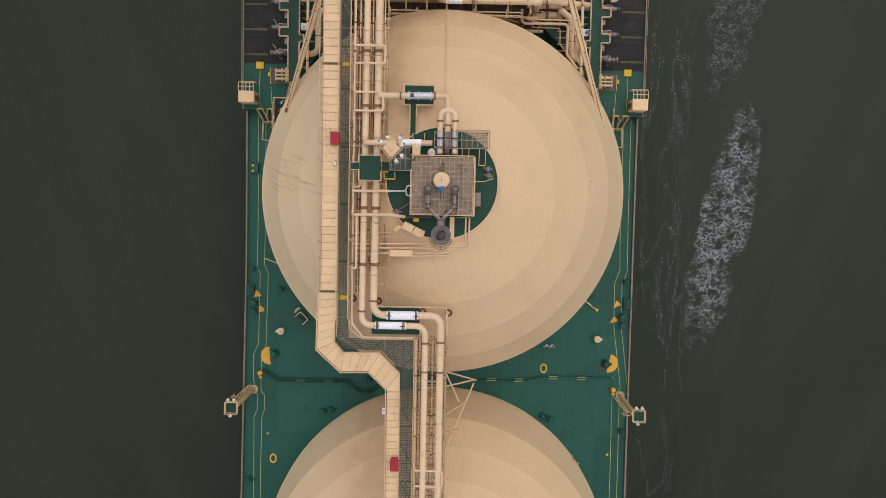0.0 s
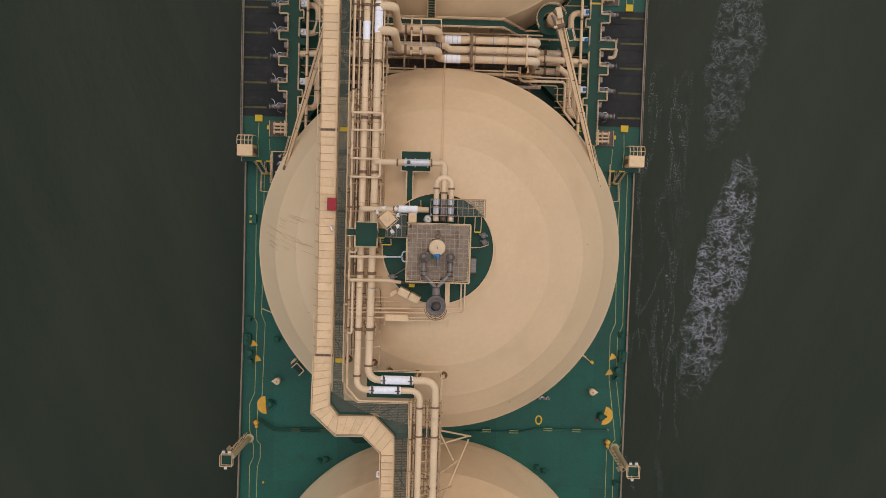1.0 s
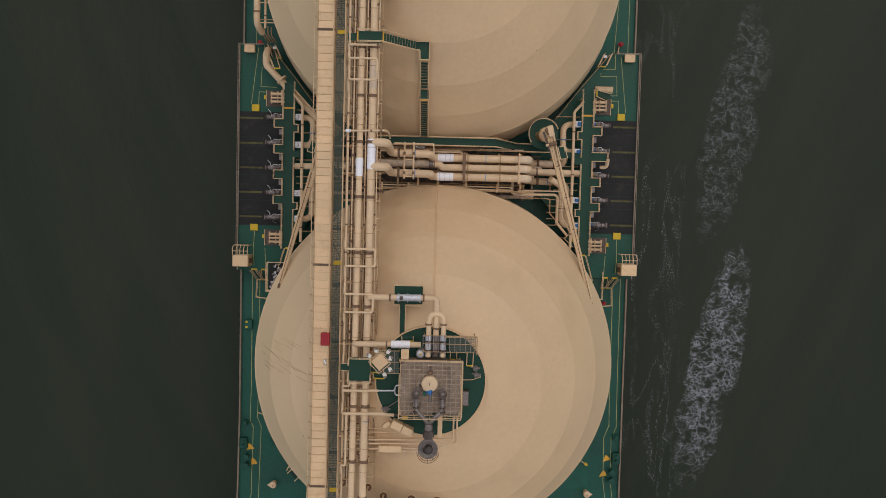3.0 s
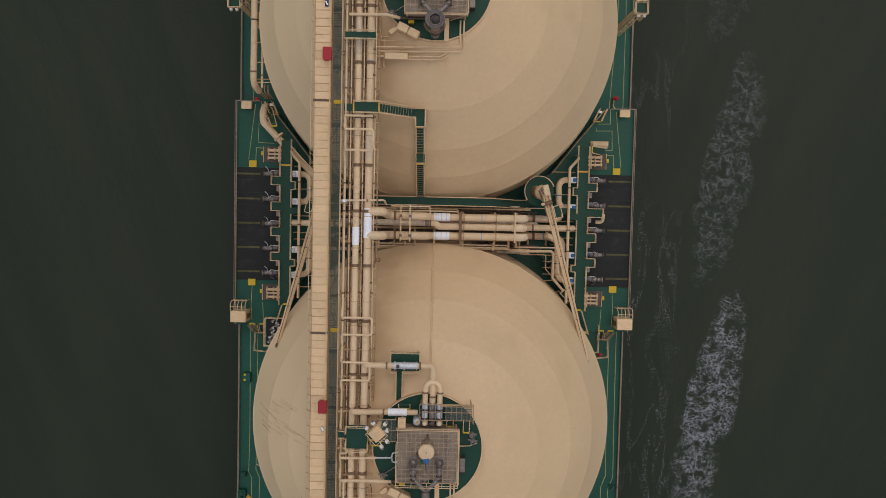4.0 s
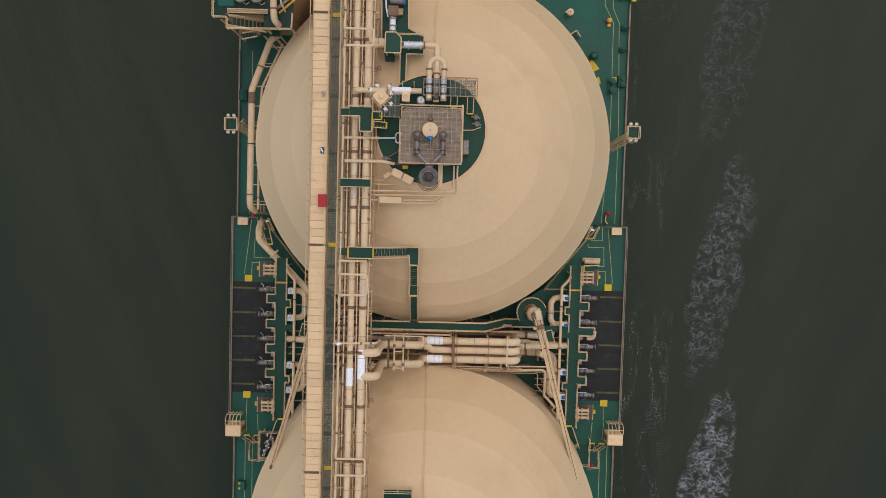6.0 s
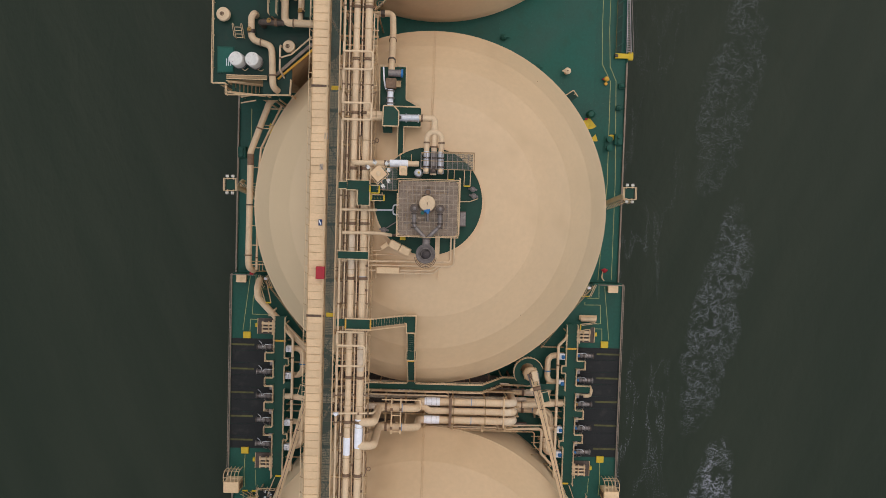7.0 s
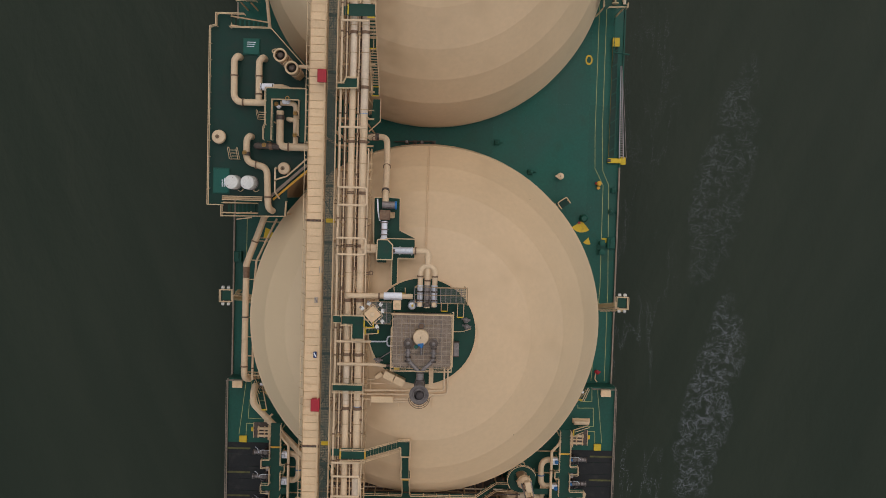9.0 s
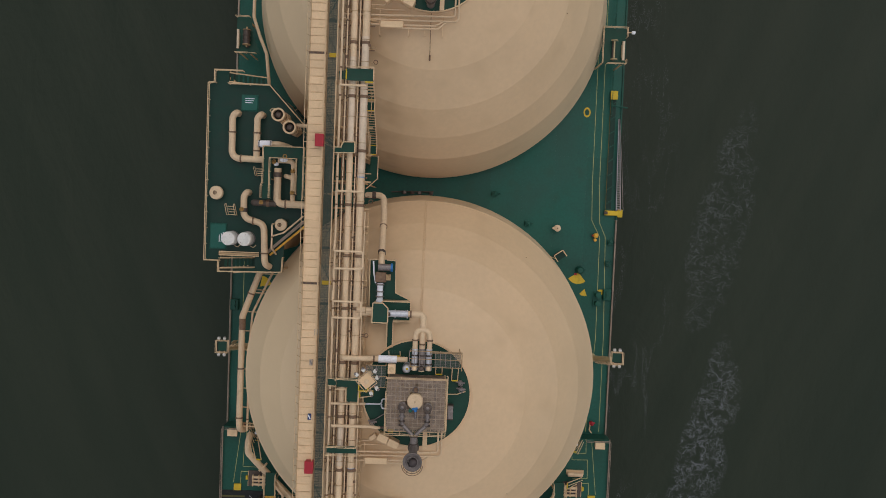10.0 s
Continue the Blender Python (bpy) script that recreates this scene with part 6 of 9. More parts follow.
# port and starboard differences
t = thing("life_raft", (20.0, 31.3, MAN_Z), "cream canister in a cradle on the raised deck", "canister")
part("canister", tube(B(), [(19.1, 31.3, 2.95), (20.95, 31.3, 2.95)], 0.28, 14), PIPE, t, smooth=True)
part("cradle", span(B(), 18.95, 21.1, 31.2, 31.75, MAN_Z, MAN_Z + 0.25), CREAM, t)
pipe([(19.6, 22.0, 3.8), (20.4, 22.0, 3.8), (20.4, 22.9, 4.4)], 0.22, "cream elbow pipe beside the loading valves", seg=12)
pipe([(-20.3, 35.0, 3.0), (-20.3, 34.2, 4.2), (-20.25, 33.0, 4.2), (-18.7, 31.4, 4.2), (-13.4, 26.2, 4.4)], 0.4, "thick cream pipe running diagonally round the tank cover", clamps=[((-18.4, 31.3, 4.2), (1, -1, 0), PIPE, 0.2, 1.7)], bend=0.75, seg=16)
pipe([(-16.8, 30.2, 5.0), (-13.6, 26.8, 5.2)], 0.08, "thin cream pipe along the tank cover", seg=8)

# ---- cross-over pipes between the two middle tanks ----
CZ = 10.0
for y, up in ((22.3, 22.9), (21.25, None), (20.2, 20.55)):
    down = [(10.5, y, CZ), (10.5, y, 3.8), (14.6, y - 0.1, 3.8)]
    if up:
        pts = [(-6.16, up, mz(up)), (-4.7, up, mz(up)), (-4.7, y + 0.15, 14.0), (-0.45, y + 0.1, 14.0), (-0.45, y, CZ)] + down
    else:
        pts = [(-0.3, y + 0.35, CZ), (0.35, y + 0.35, CZ), (0.75, y, CZ)] + down
    t = pipe(pts, 0.42 if up else 0.38, "thick cream insulated crossover pipe between two tank covers", clamps=[((3.6, y, CZ), X, WORN, 0.12), ((7.2, y, CZ), X, WORN, 0.12), ((12.15, y, 3.8), X, CLAMP, 0.3), ((14.1, y - 0.1, 3.8), X, CLAMP, 0.3)] + ([((-3.9, y + 0.14, 14.0), X, CLAMP, 0.25)] if up else []), bend=0.75 if up else 0.35, seg=18, group="crossover pipes")
    part("elbow_lagging", tube(B(), [(9.0, y, CZ), (10.5, y, CZ), (10.5, y, 8.6)], 0.44, 18, 0.75), PALE_LAG, t, "pale lagged elbow", True)
    if up:
        part("lagging", tube(B(), [(0.25, y, CZ), (2.0, y, CZ)], 0.46, 18), WHITE, t, "white lagged pipe section", True)
        for x in (0.45, 1.05, 1.6):
            part("strap", tube(B(), [(x, y, CZ), (x + 0.05, y, CZ)], 0.475, 18), SILVER, t)
        part("blue_band", tube(B(), [(5.55, y, CZ), (5.65, y, CZ)], 0.428, 18), PALE_BLUE, t)
        part("blue_band", tube(B(), [(-2.2, y + 0.12, 14.0), (-2.1, y + 0.12, 14.0)], 0.435, 18), PALE_BLUE, t)
    else:
        part("bare_length", tube(B(), [(-9.5, y + 0.35, CZ), (-0.25, y + 0.35, CZ)], 0.36, 18), BARE, t, "bare grey-brown pipe section", True)
        for x, w in ((-0.75, 0.5), (-0.2, 0.12)):
            part("sleeve", tube(B(), [(x, y + 0.35, CZ), (x + w, y + 0.35, CZ)], 0.42, 18), STEEL if w > 0.2 else CLAMP, t, smooth=True)
    if y > 22:
        part("bare_length", tube(B(), [(12.35, y - 0.05, 3.8), (13.95, y - 0.08, 3.8)], 0.43, 18), PALE_PIPE, t, "pale bare pipe section", True)
    if y < 21:
        part("blue_band", tube(B(), [(13.3, y - 0.06, 3.8), (13.42, y - 0.06, 3.8)], 0.43, 18), PALE_BLUE, t)
pipe([(14.5, 21.15, 3.8), (17.6, 21.14, 3.8)], 0.38, "thick cream pipe passing below the manifold walkway", seg=16)
pipe([(14.5, 22.2, 3.8), (15.2, 22.3, 3.9), (15.3, 23.6, 4.6)], 0.4, "thick cream pipe elbow dropping to the manifold", bend=1.0, seg=16)
pipe([(13.2, 20.12, 3.8), (15.62, 20.05, 3.8), (15.78, 15.0, 3.8), (17.2, 14.7, 3.8)], 0.4, "thick cream pipe elbow dropping to the manifold", bend=1.0, seg=16)
for y, z, r in ((22.95, 9.9, 0.1), (19.2, 8.9, 0.08), (18.9, 8.6, 0.1), (23.2, 9.2, 0.08)):
    pipe([(-6.2, y, z), (8.7 if y < 20 else 3.0, y, z), (8.8 if y < 20 else 3.0, y - 0.3 if y < 20 else y - 1.6, z - 0.5)], r, "thin cream pipe beside the crossover pipes", seg=8, bend=0.4)
pipe([(8.9, 20.0, 7.2), (8.9, 18.45, 7.0), (14.25, 18.55, 6.6), (14.35, 15.3, 5.6), (15.75, 13.8, 5.0)], 0.16, "cream pipe bending round the tank cover", seg=10, bend=0.5)
pipe([(9.6, 19.2, 7.0), (9.6, 18.95, 7.0), (14.8, 18.95, 6.6), (14.88, 16.2, 5.8), (16.1, 14.1, 5.0)], 0.09, "cream pipe bending round the tank cover", seg=10, bend=0.4)
t = thing("pipe_bridge", (3, 21, 8), "rusty cream steel bridge carrying the crossover pipes", "pipe bridge")
for x in (-4.2, -1.9, 0.3, 3.5, 7.1, 9.6, 11.6, 13.8):
    z = 9.45 if x < 10 else 3.2
    part("beam", bar(B(), (x, 19.0, z), (x, 22.95, z), 0.2), WORN, t)
    for y in (19.15, 22.8):
        part("post", bar(B(), (x, y, 0.0), (x, y, z), 0.18), WORN, t)
    if x in (3.5, 9.6):
        m, w = (CLAMP, 0.3) if x == 3.5 else (CREAM, 0.16)
        part("top_bar", bar(B(), (x - 0.3, 19.65, 10.6), (x - 0.3, 22.9, 10.6), w, 0.13), m, t)
        for y in (19.65, 20.7, 21.8, 22.9):
            part("post", bar(B(), (x - 0.3, y, 9.4), (x - 0.3, y, 10.66), 0.13), m, t)
for x, m in ((-3.28, CREAM), (-2.3, CREAM)):
    part("top_bar", bar(B(), (x, 19.7, 14.6), (x, 23.6, 14.6), 0.15), m, t)
    for y in (20.35, 22.4):
        part("post", bar(B(), (x, y, 9.4), (x, y, 14.6), 0.12), CLAMP, t)
        part("shoe", box(B(), (x, y, 14.62), (0.26, 0.32, 0.14), 0, 0.03), CLAMP, t)
for y, x0, x1 in ((23.45, -4.37, -0.21), (21.75, -3.28, -2.3), (19.95, -3.4, -2.2)):
    part("tie", bar(B(), (x0, y, 14.55), (x1, y, 14.55), 0.13), CREAM, t)
part("tie", bar(B(), (-0.21, 23.5, 14.55), (-0.15, 22.4, 14.5), 0.12), CREAM, t)
for x in (-6.0, -3.0, 3.3, 7.0):
    part("bracket", bar(B(), (x, 18.6, 8.9), (x, 19.5, 8.9), 0.2), CREAM, t)
for y in (18.75, 20.5, 21.6, 23.3):
    part("girder", bar(B(), (-9, y, 8.7), (11.2, y, 8.7), 0.16), WORN, t)
for k in range(6):
    part("brace", bar(B(), (-4.2 + 2.6 * k, 18.7, 8.6), (-1.6 + 2.6 * k, 18.7, 6.0), 0.12), WORN, t)
# low pipes, trestle and dark plate added to deepen the shade in the gap
rnd = random.Random(21)
for k in range(9):
    y, z = 18.2 + 0.68 * k, rnd.uniform(3.5, 6.5)
    pipe([(-13.0, y, z), (11.0 + rnd.uniform(-1, 1.5), y, z)], rnd.choice((0.09, 0.14, 0.2, 0.26)), "rusty pipe added low between two tank covers to darken the gap", rnd.choice((WORN, DARK, CLAMP, BARE)), seg=8, group="low crossing pipes")
t = thing("low_pipe_trestle", (0, 21, 0), "rusty steel trestle added under the low pipes to darken the gap", "trestle")
for x in (-10, -7, -4, -1, 2, 5, 8, 10.5):
    part("beam", bar(B(), (x, 17.8, 3.2), (x, 24.2, 3.2), 0.22), CLAMP, t)
    for y in (18.0, 24.0):
        part("post", bar(B(), (x, y, 0), (x, y, 3.2), 0.2), CLAMP, t)
# dark sheet laid over the green deck in place of the gap's shade
part("floor_plate", span(B(), -11.5, 11.0, 18.4, 23.6, 0.9, 1.0), DARK, t)
t = thing("crossing_walkway", (2.7, 24.0, 9.0), "long green gangway between two tank covers", "walkway")
part("plate", span(B(), -6.4, 6.65, 23.62, 24.5, 10.03, 10.1), GREEN_TOP, t)
part("plate", span(B(), 9.45, 13.9, 23.5, 24.4, 4.95, 5.02), GREEN_TOP, t)
part("plate", span(B(), 13.8, 17.0, 22.9, 23.6, 4.95, 5.02), GREEN_TOP, t)
for k in range(9):
    f = (k + 0.5) / 9
    part("tread", span(B(), 6.5 + 2.8 * f, 6.78 + 2.8 * f, 23.6, 24.45, 10.0 - 5.0 * f, 10.05 - 5.0 * f), GREEN_TOP, t)
for x in (-5, -1.5, 2, 5.5, 9.5, 12.8):
    part("leg", bar(B(), (x, 24.05, 0), (x, 24.05, 10.03 if x < 7 else 4.95), 0.14), WORN, t)
for pts in ([(-6.4, 23.6, 10.1), (6.65, 23.6, 10.1), (9.45, 23.5, 5.0), (13.9, 23.5, 5.0)], [(-6.4, 24.52, 10.1), (-1.8, 24.52, 10.1)], [(-0.8, 24.52, 10.1), (6.65, 24.52, 10.1), (9.45, 24.42, 5.0), (11.2, 24.42, 5.0)]):
    railing(pts, 9.0, "cream handrail of the crossing gangway", gap=1.6, r=0.05)
for x, y in ((-1.6, 23.4), (-2.4, 23.45)):
    t = thing("small_valve", (x, y, 9.2), "small silver valve on the crossover pipework", "valve", "crossover valves")
    part("body", tube(B(), [(x - 0.35, y, 9.6), (x + 0.35, y, 9.6)], 0.14, 10), SILVER, t, smooth=True)
    part("stem", lathe(B(), (x, y, 9.6), ((0.1, 0), (0.1, 0.35), (0.2, 0.38), (0.01, 0.42)), 10), STEEL, t)

# ---- stairs over the tank cover, with landings ----
t = thing("dome_stairs", (-1.3, 28.5, 9), "green stairs and landings with cream rails climbing over a tank cover", "stairs")
part("bridge", span(B(), -7.55, -5.2, 32.3, 33.35, 22.6, 22.68), GREEN_TOP, t)
part("bridge", span(B(), -8.6, -7.75, 32.5, 33.2, 22.3, 22.38), GREEN_TOP, t)
for x in (-7.65, -5.2):
    part("yellow_sill", span(B(), x - 0.07, x + 0.07, 32.3, 33.35, 22.64, 22.72), OCHRE, t)
for k in range(14):
    f = k / 13
    part("tread", box(B(), (-5.05 + 3.2 * f, 32.85 - 0.05 * f, 22.5 - 3.6 * f), (0.235, 0.72, 0.04), -4), GREEN_TOP, t)
part("landing_edge", tube(B(), [(-2.02, 32.45, 18.95), (-1.8, 32.4, 18.95), (-1.78, 31.45, 18.95), (-0.83, 31.45, 18.95), (-0.83, 33.28, 18.95), (-2.02, 33.28, 18.95)], 0.07, 6, 0.1), CREAM, t)
part("landing", slab(B(), [(-1.75, 31.5), (-0.85, 31.5), (-0.85, 33.25), (-2.0, 33.25), (-2.0, 32.5), (-1.75, 32.5)], 18.75, 18.82), GREEN_TOP, t)
part("landing", span(B(), -1.85, -0.8, 28.05, 29.0, 15.4, 15.48), GREEN_TOP, t)
part("landing_edge", tube(B(), [(-1.87, 28.0, 15.55), (-0.78, 28.0, 15.55), (-0.78, 29.05, 15.55), (-1.87, 29.05, 15.55), (-1.87, 28.0, 15.55)], 0.05, 6, 0.1), CREAM, t)


def over(y, up=0.35):
    return max(10.15, dome_z(-1.3, y, 44.27, 0) + up)


for k in range(9):
    y = 31.2 - 2.1 * k / 8
    part("tread", span(B(), -1.67, -1.0, y, y + 0.21, over(y) - 0.04, over(y)), GREEN_TOP, t)
for k in range(16):
    y = 27.7 - 3.0 * k / 15
    part("tread", span(B(), -1.67, -1.0, y, y + 0.165, over(y) - 0.04, over(y)), GREEN_TOP, t)
for x in (-1.75, -0.92):
    part("string", tube(B(), [(x, y, over(y, 0.25)) for y in (31.4, 30.6, 29.8, 29.0)], 0.07, 6, 0.1), CREAM, t)
    part("string", tube(B(), [(x, y, over(y, 0.25)) for y in (28.0, 27.0, 26.0, 25.2, 24.6)], 0.07, 6, 0.1), CREAM, t)
for y, z in ((31.42, 18.85), (27.9, 15.5)):
    part("yellow_sill", span(B(), -1.7, -0.95, y - 0.07, y + 0.07, z - 0.02, z + 0.04), OCHRE, t)
for y in (32.3, 33.38):
    railing([(-7.6, y, 22.68), (-5.2, y, 22.68), (-1.9, y - 0.05, 18.82)], 20, "cream handrail of the stairs over a tank cover", gap=1.5, h=0.9)
railing([(-2.0, 33.3), (-0.8, 33.3), (-0.8, 31.4)], 18.8, "cream handrail of the upper stair landing", gap=1.2, h=0.95)
for x in (-1.75, -0.92):
    railing([(x, y, over(y, 0.3)) for y in (31.3, 30.2, 29.0, 28.0, 26.8, 25.7, 24.6)], 15, "cream handrail of the steep stairs", gap=1.5, h=0.9)


# small pipes across the rack, steps at the ends of the manifold walkways
t = pipe([(-8.86, 23.87, 22.75), (-4.75, 24.0, 22.75), (-4.6, 23.95, 21.5), (-4.6, 23.6, 18.6)], 0.1, "thin cream pipe with silver valve crossing the pipe rack", clamps=[((-6.16, 23.93, 22.75), X), ((-5.2, 23.98, 22.75), X)], seg=8, bend=0.3)
part("valve", tube(B(), [(-8.6, 23.87, 22.8), (-8.1, 23.88, 22.8)], 0.16, 10), SILVER, t, smooth=True)
part("valve_stem", lathe(B(), (-8.35, 23.87, 22.9), ((0.07, 0), (0.07, 0.3), (0.15, 0.32), (0.01, 0.36)), 10), WHITE, t)
for pts in ([(-20.4, 34.8), (-19.1, 32.5), (-19.55, 34.9), (-18.45, 32.5)], [(20.9, 30.9), (18.7, 30.95), (20.3, 30.05), (18.7, 30.2)]):
    (ax, ay), (bx_, by_), (cx, cy_), (dx, dy) = pts
    t = thing("deck_stairs", (ax, ay, MAN_Z), "short cream stairs from the raised deck to the manifold walkway", "stairs", "walkway stairs")
    part("string", bar(B(), (ax, ay, MAN_Z + 0.3), (bx_, by_, 5.1), 0.09), CREAM, t)
    part("string", bar(B(), (cx, cy_, MAN_Z + 0.3), (dx, dy, 5.1), 0.09), CREAM, t)
    part("hand_rail", bar(B(), (ax, ay, MAN_Z + 1.2), (bx_, by_, 6.0), 0.06), CREAM, t)
    for k in range(8):
        f = (k + 0.5) / 8
        part("tread", bar(B(), (ax + (bx_ - ax) * f, ay + (by_ - ay) * f, 2.5 + 2.5 * f), (cx + (dx - cx) * f, cy_ + (dy - cy_) * f, 2.5 + 2.5 * f), 0.2, 0.05), GREEN_TOP, t)
    part("yellow_sill", bar(B(), (bx_, by_, 5.06), (dx, dy, 5.06), 0.16, 0.06), YELLOW, t)


# ---- machinery house with its roof platform on the port side ----
HOUSE = [(-23.6, 57.0), (-22.0, 57.0), (-22.0, 57.55), (-18.2, 57.6), (-18.2, 55.95), (-15.1, 55.95), (-15.1, 59.0), (-12.7, 61.2), (-12.6, 71.7), (-16.9, 76.2), (-21.5, 76.2), (-21.5, 77.6), (-22.9, 77.6), (-22.9, 76.2), (-23.6, 76.2)]
ROOF = 13.0
t = thing("machinery_house", (-18.5, 66, 0), "tall cream machinery house with dark green roof platform", "deckhouse")
part("wall", slab(B(), [(x + (0.15 if x < -18 else -0.15), y) for x, y in [(-23.4, 57.9), (-15.6, 58.2), (-13.0, 61.9), (-12.9, 71.5), (-16.9, 75.7), (-23.4, 75.7)]], 0, ROOF - 0.2), WORN, t)
part("roof", slab(B(), HOUSE, ROOF - 0.2, ROOF), ROOF_GREEN, t)
for x, y in ((-23.2, 57.3), (-15.3, 56.2), (-18.0, 56.2), (-22.2, 77.2)):
    part("leg", bar(B(), (x, y, 0), (x, y, ROOF - 0.2), 0.2), CREAM, t)
railing([(-15.05, 57.6), (-15.12, 55.98), (-22.0, 55.85), (-22.0, 57.0)], ROOF, "cream handrail of the roof platform", gap=1.3, r=0.05)
railing([(-22.05, 57.05), (-23.5, 57.05), (-23.5, 76.1), (-22.85, 76.2), (-22.85, 77.5), (-19.9, 77.5)], ROOF, "cream handrail round the roof platform", gap=1.8, r=0.05)
railing([(-21.4, 76.1), (-17.0, 76.1), (-12.8, 71.6), (-12.75, 69.7)], ROOF, "cream handrail round the roof platform", gap=1.8, r=0.05)
t = thing("roof_edge_beam", (-14.7, 59.6, ROOF), "ochre and grey-beige double beam on the sloping roof edge", "beam")
part("beam", bar(B(), (-16.6, 57.75, 13.05), (-12.75, 61.15, 13.05), 0.22), OCHRE, t)
part("beam", bar(B(), (-16.75, 58.15, 13.3), (-12.95, 61.6, 13.3), 0.3), GRATE_WARM, t)
t = thing("stairwell_beam", (-19.8, 57.8, ROOF), "cream double beam beside the stairwell of the roof", "beam")
for y, m in ((57.62, CREAM), (58.0, CREAM), (57.8, WORN)):
    part("beam", bar(B(), (-22.05, y, 13.4), (-17.7, y, 13.4), 0.1 if m is CREAM else 0.2), m, t)
for x in (-21.9, -17.9):
    part("foot", bar(B(), (x, 57.8, ROOF), (x, 57.8, 13.4), 0.1), CREAM, t)
for x0, x1, y0, y1 in ((-20.05, -18.35, 73.35, 75.0), (-23.1, -21.4, 58.3, 61.0)):
    t = thing("roof_hatch", ((x0 + x1) / 2, (y0 + y1) / 2, ROOF), "teal bolted hatch plate with pale stencil marks on the roof", "hatch", "roof hatches")
    part("plate", span(B(), x0, x1, y0, y1, ROOF, ROOF + 0.18, 0.03), TEAL, t)
    part("coaming", span(B(), x0 - 0.08, x1 + 0.08, y0 - 0.08, y1 + 0.08, ROOF, ROOF + 0.08), GREEN, t)
    for k in range(3):
        if x0 > -21:
            part("stencil_bar", span(B(), x0 + 0.35, x1 - 0.35 - 0.1 * k, y1 - 0.4 - 0.22 * k, y1 - 0.33 - 0.22 * k, ROOF + 0.18, ROOF + 0.184), WHITE, t)
        else:
            part("stencil_bar", span(B(), x1 - 0.75 + 0.22 * k, x1 - 0.68 + 0.22 * k, y0 + 0.7, y0 + 1.5 + 0.15 * k, ROOF + 0.18, ROOF + 0.184), WHITE, t)
    for i in range(5):
        for j in (0, 1):
            part("bolt", lathe(B(), (x0 + 0.1 + (x1 - x0 - 0.2) * i / 4, y0 + 0.08 + (y1 - y0 - 0.16) * j, ROOF + 0.18), ((0.05, 0), (0.05, 0.05), (0.01, 0.05)), 6), GREEN, t)
RZ = 13.9
pipe([(-20.4, 73.0, ROOF), (-20.4, 73.0, RZ + 0.1), (-20.8, 72.6, RZ + 0.1), (-20.8, 68.1, RZ), (-17.3, 68.1, RZ)], 0.36, "thick cream vent pipe bending over the roof platform", clamps=[((-20.8, 70.9, RZ), Y), ((-19.8, 68.1, RZ), X)], bend=0.85, seg=16)
pipe([(-17.75, 72.9, ROOF), (-17.75, 72.9, RZ + 0.1), (-18.15, 72.5, RZ + 0.1), (-18.15, 68.2, RZ)], 0.36, "thick cream vent pipe bending over the roof platform", clamps=[((-18.15, 70.9, RZ), Y), ((-18.15, 69.0, RZ), Y)], bend=0.8, seg=16)
t = pipe([(-18.1, 69.75, 14.2), (-15.6, 69.8, 14.2), (-14.9, 69.6, 13.6), (-14.7, 69.5, ROOF)], 0.3, "cream pipe with white lagging on the roof platform", bend=0.6)
part("lagging", tube(B(), [(-17.9, 69.75, 14.2), (-16.5, 69.78, 14.2)], 0.38, 14), WHITE, t, "white strapped lagging", True)
for x in (-17.8, -16.6):
    part("strap", tube(B(), [(x - 0.05, 69.76, 14.2), (x + 0.05, 69.76, 14.2)], 0.395, 14), DARK, t)
pipe([(-19.05, 64.5, ROOF), (-19.05, 64.5, RZ + 0.1), (-19.35, 64.1, RZ + 0.1), (-19.35, 61.75, RZ), (-17.15, 61.15, RZ), (-16.95, 56.8, RZ), (-16.6, 56.5, ROOF)], 0.36, "thick cream S-shaped vent pipe on the roof platform", clamps=[((-19.35, 62.6, RZ), Y, DARK, 0.4), ((-18.3, 61.45, RZ), X), ((-17.0, 58.0, RZ), Y)], bend=0.85, seg=16)
# raised valve platform
t = thing("valve_deck", (-14.8, 66.5, ROOF), "raised green valve platform with cream frame on the roof", "platform")
part("plate", slab(B(), [(-17.1, 63.9), (-16.2, 63.9), (-16.2, 68.3), (-13.4, 68.3), (-13.4, 63.9), (-12.6, 63.9), (-12.6, 69.45), (-17.1, 69.45)], 15.5, 15.6), GREEN_TOP, t)
for x, y in ((-17.0, 64.0), (-17.0, 69.3), (-12.7, 69.3), (-12.7, 64.0), (-16.3, 66)):
    part("leg", bar(B(), (x, y, ROOF), (x, y, 15.5), 0.12), CREAM, t)
railing([(-17.1, 64.0), (-17.1, 65.3), (-16.95, 65.6), (-16.95, 69.4), (-12.7, 69.4), (-12.7, 64.0)], 15.6, "cream handrail of the raised valve platform", gap=1.3)
railing([(-16.25, 64.0), (-16.25, 68.2), (-13.45, 68.2), (-13.45, 64.5)], 15.6, "cream handrail inside the raised valve platform", gap=1.5)
pipe([(-15.65, 67.2, 14.8), (-15.65, 63.4, 14.8), (-12.4, 63.4, 14.8), (-11.0, 63.4, 14.8)], 0.4, "thick cream pipe with flanged joints on the roof", clamps=[((-15.65, 66.5, 14.8), Y, DARK, 0.5), ((-14.7, 63.4, 14.8), X)], bend=0.6, seg=16)
pipe([(-18.2, 63.45, ROOF), (-18.2, 63.45, 14.8), (-15.7, 63.4, 14.8)], 0.34, "dark brown pipe joining the roof pipework", DARK, clamps=[((-16.6, 63.42, 14.8), X, CLAMP, 0.3)], bend=0.5, seg=14)
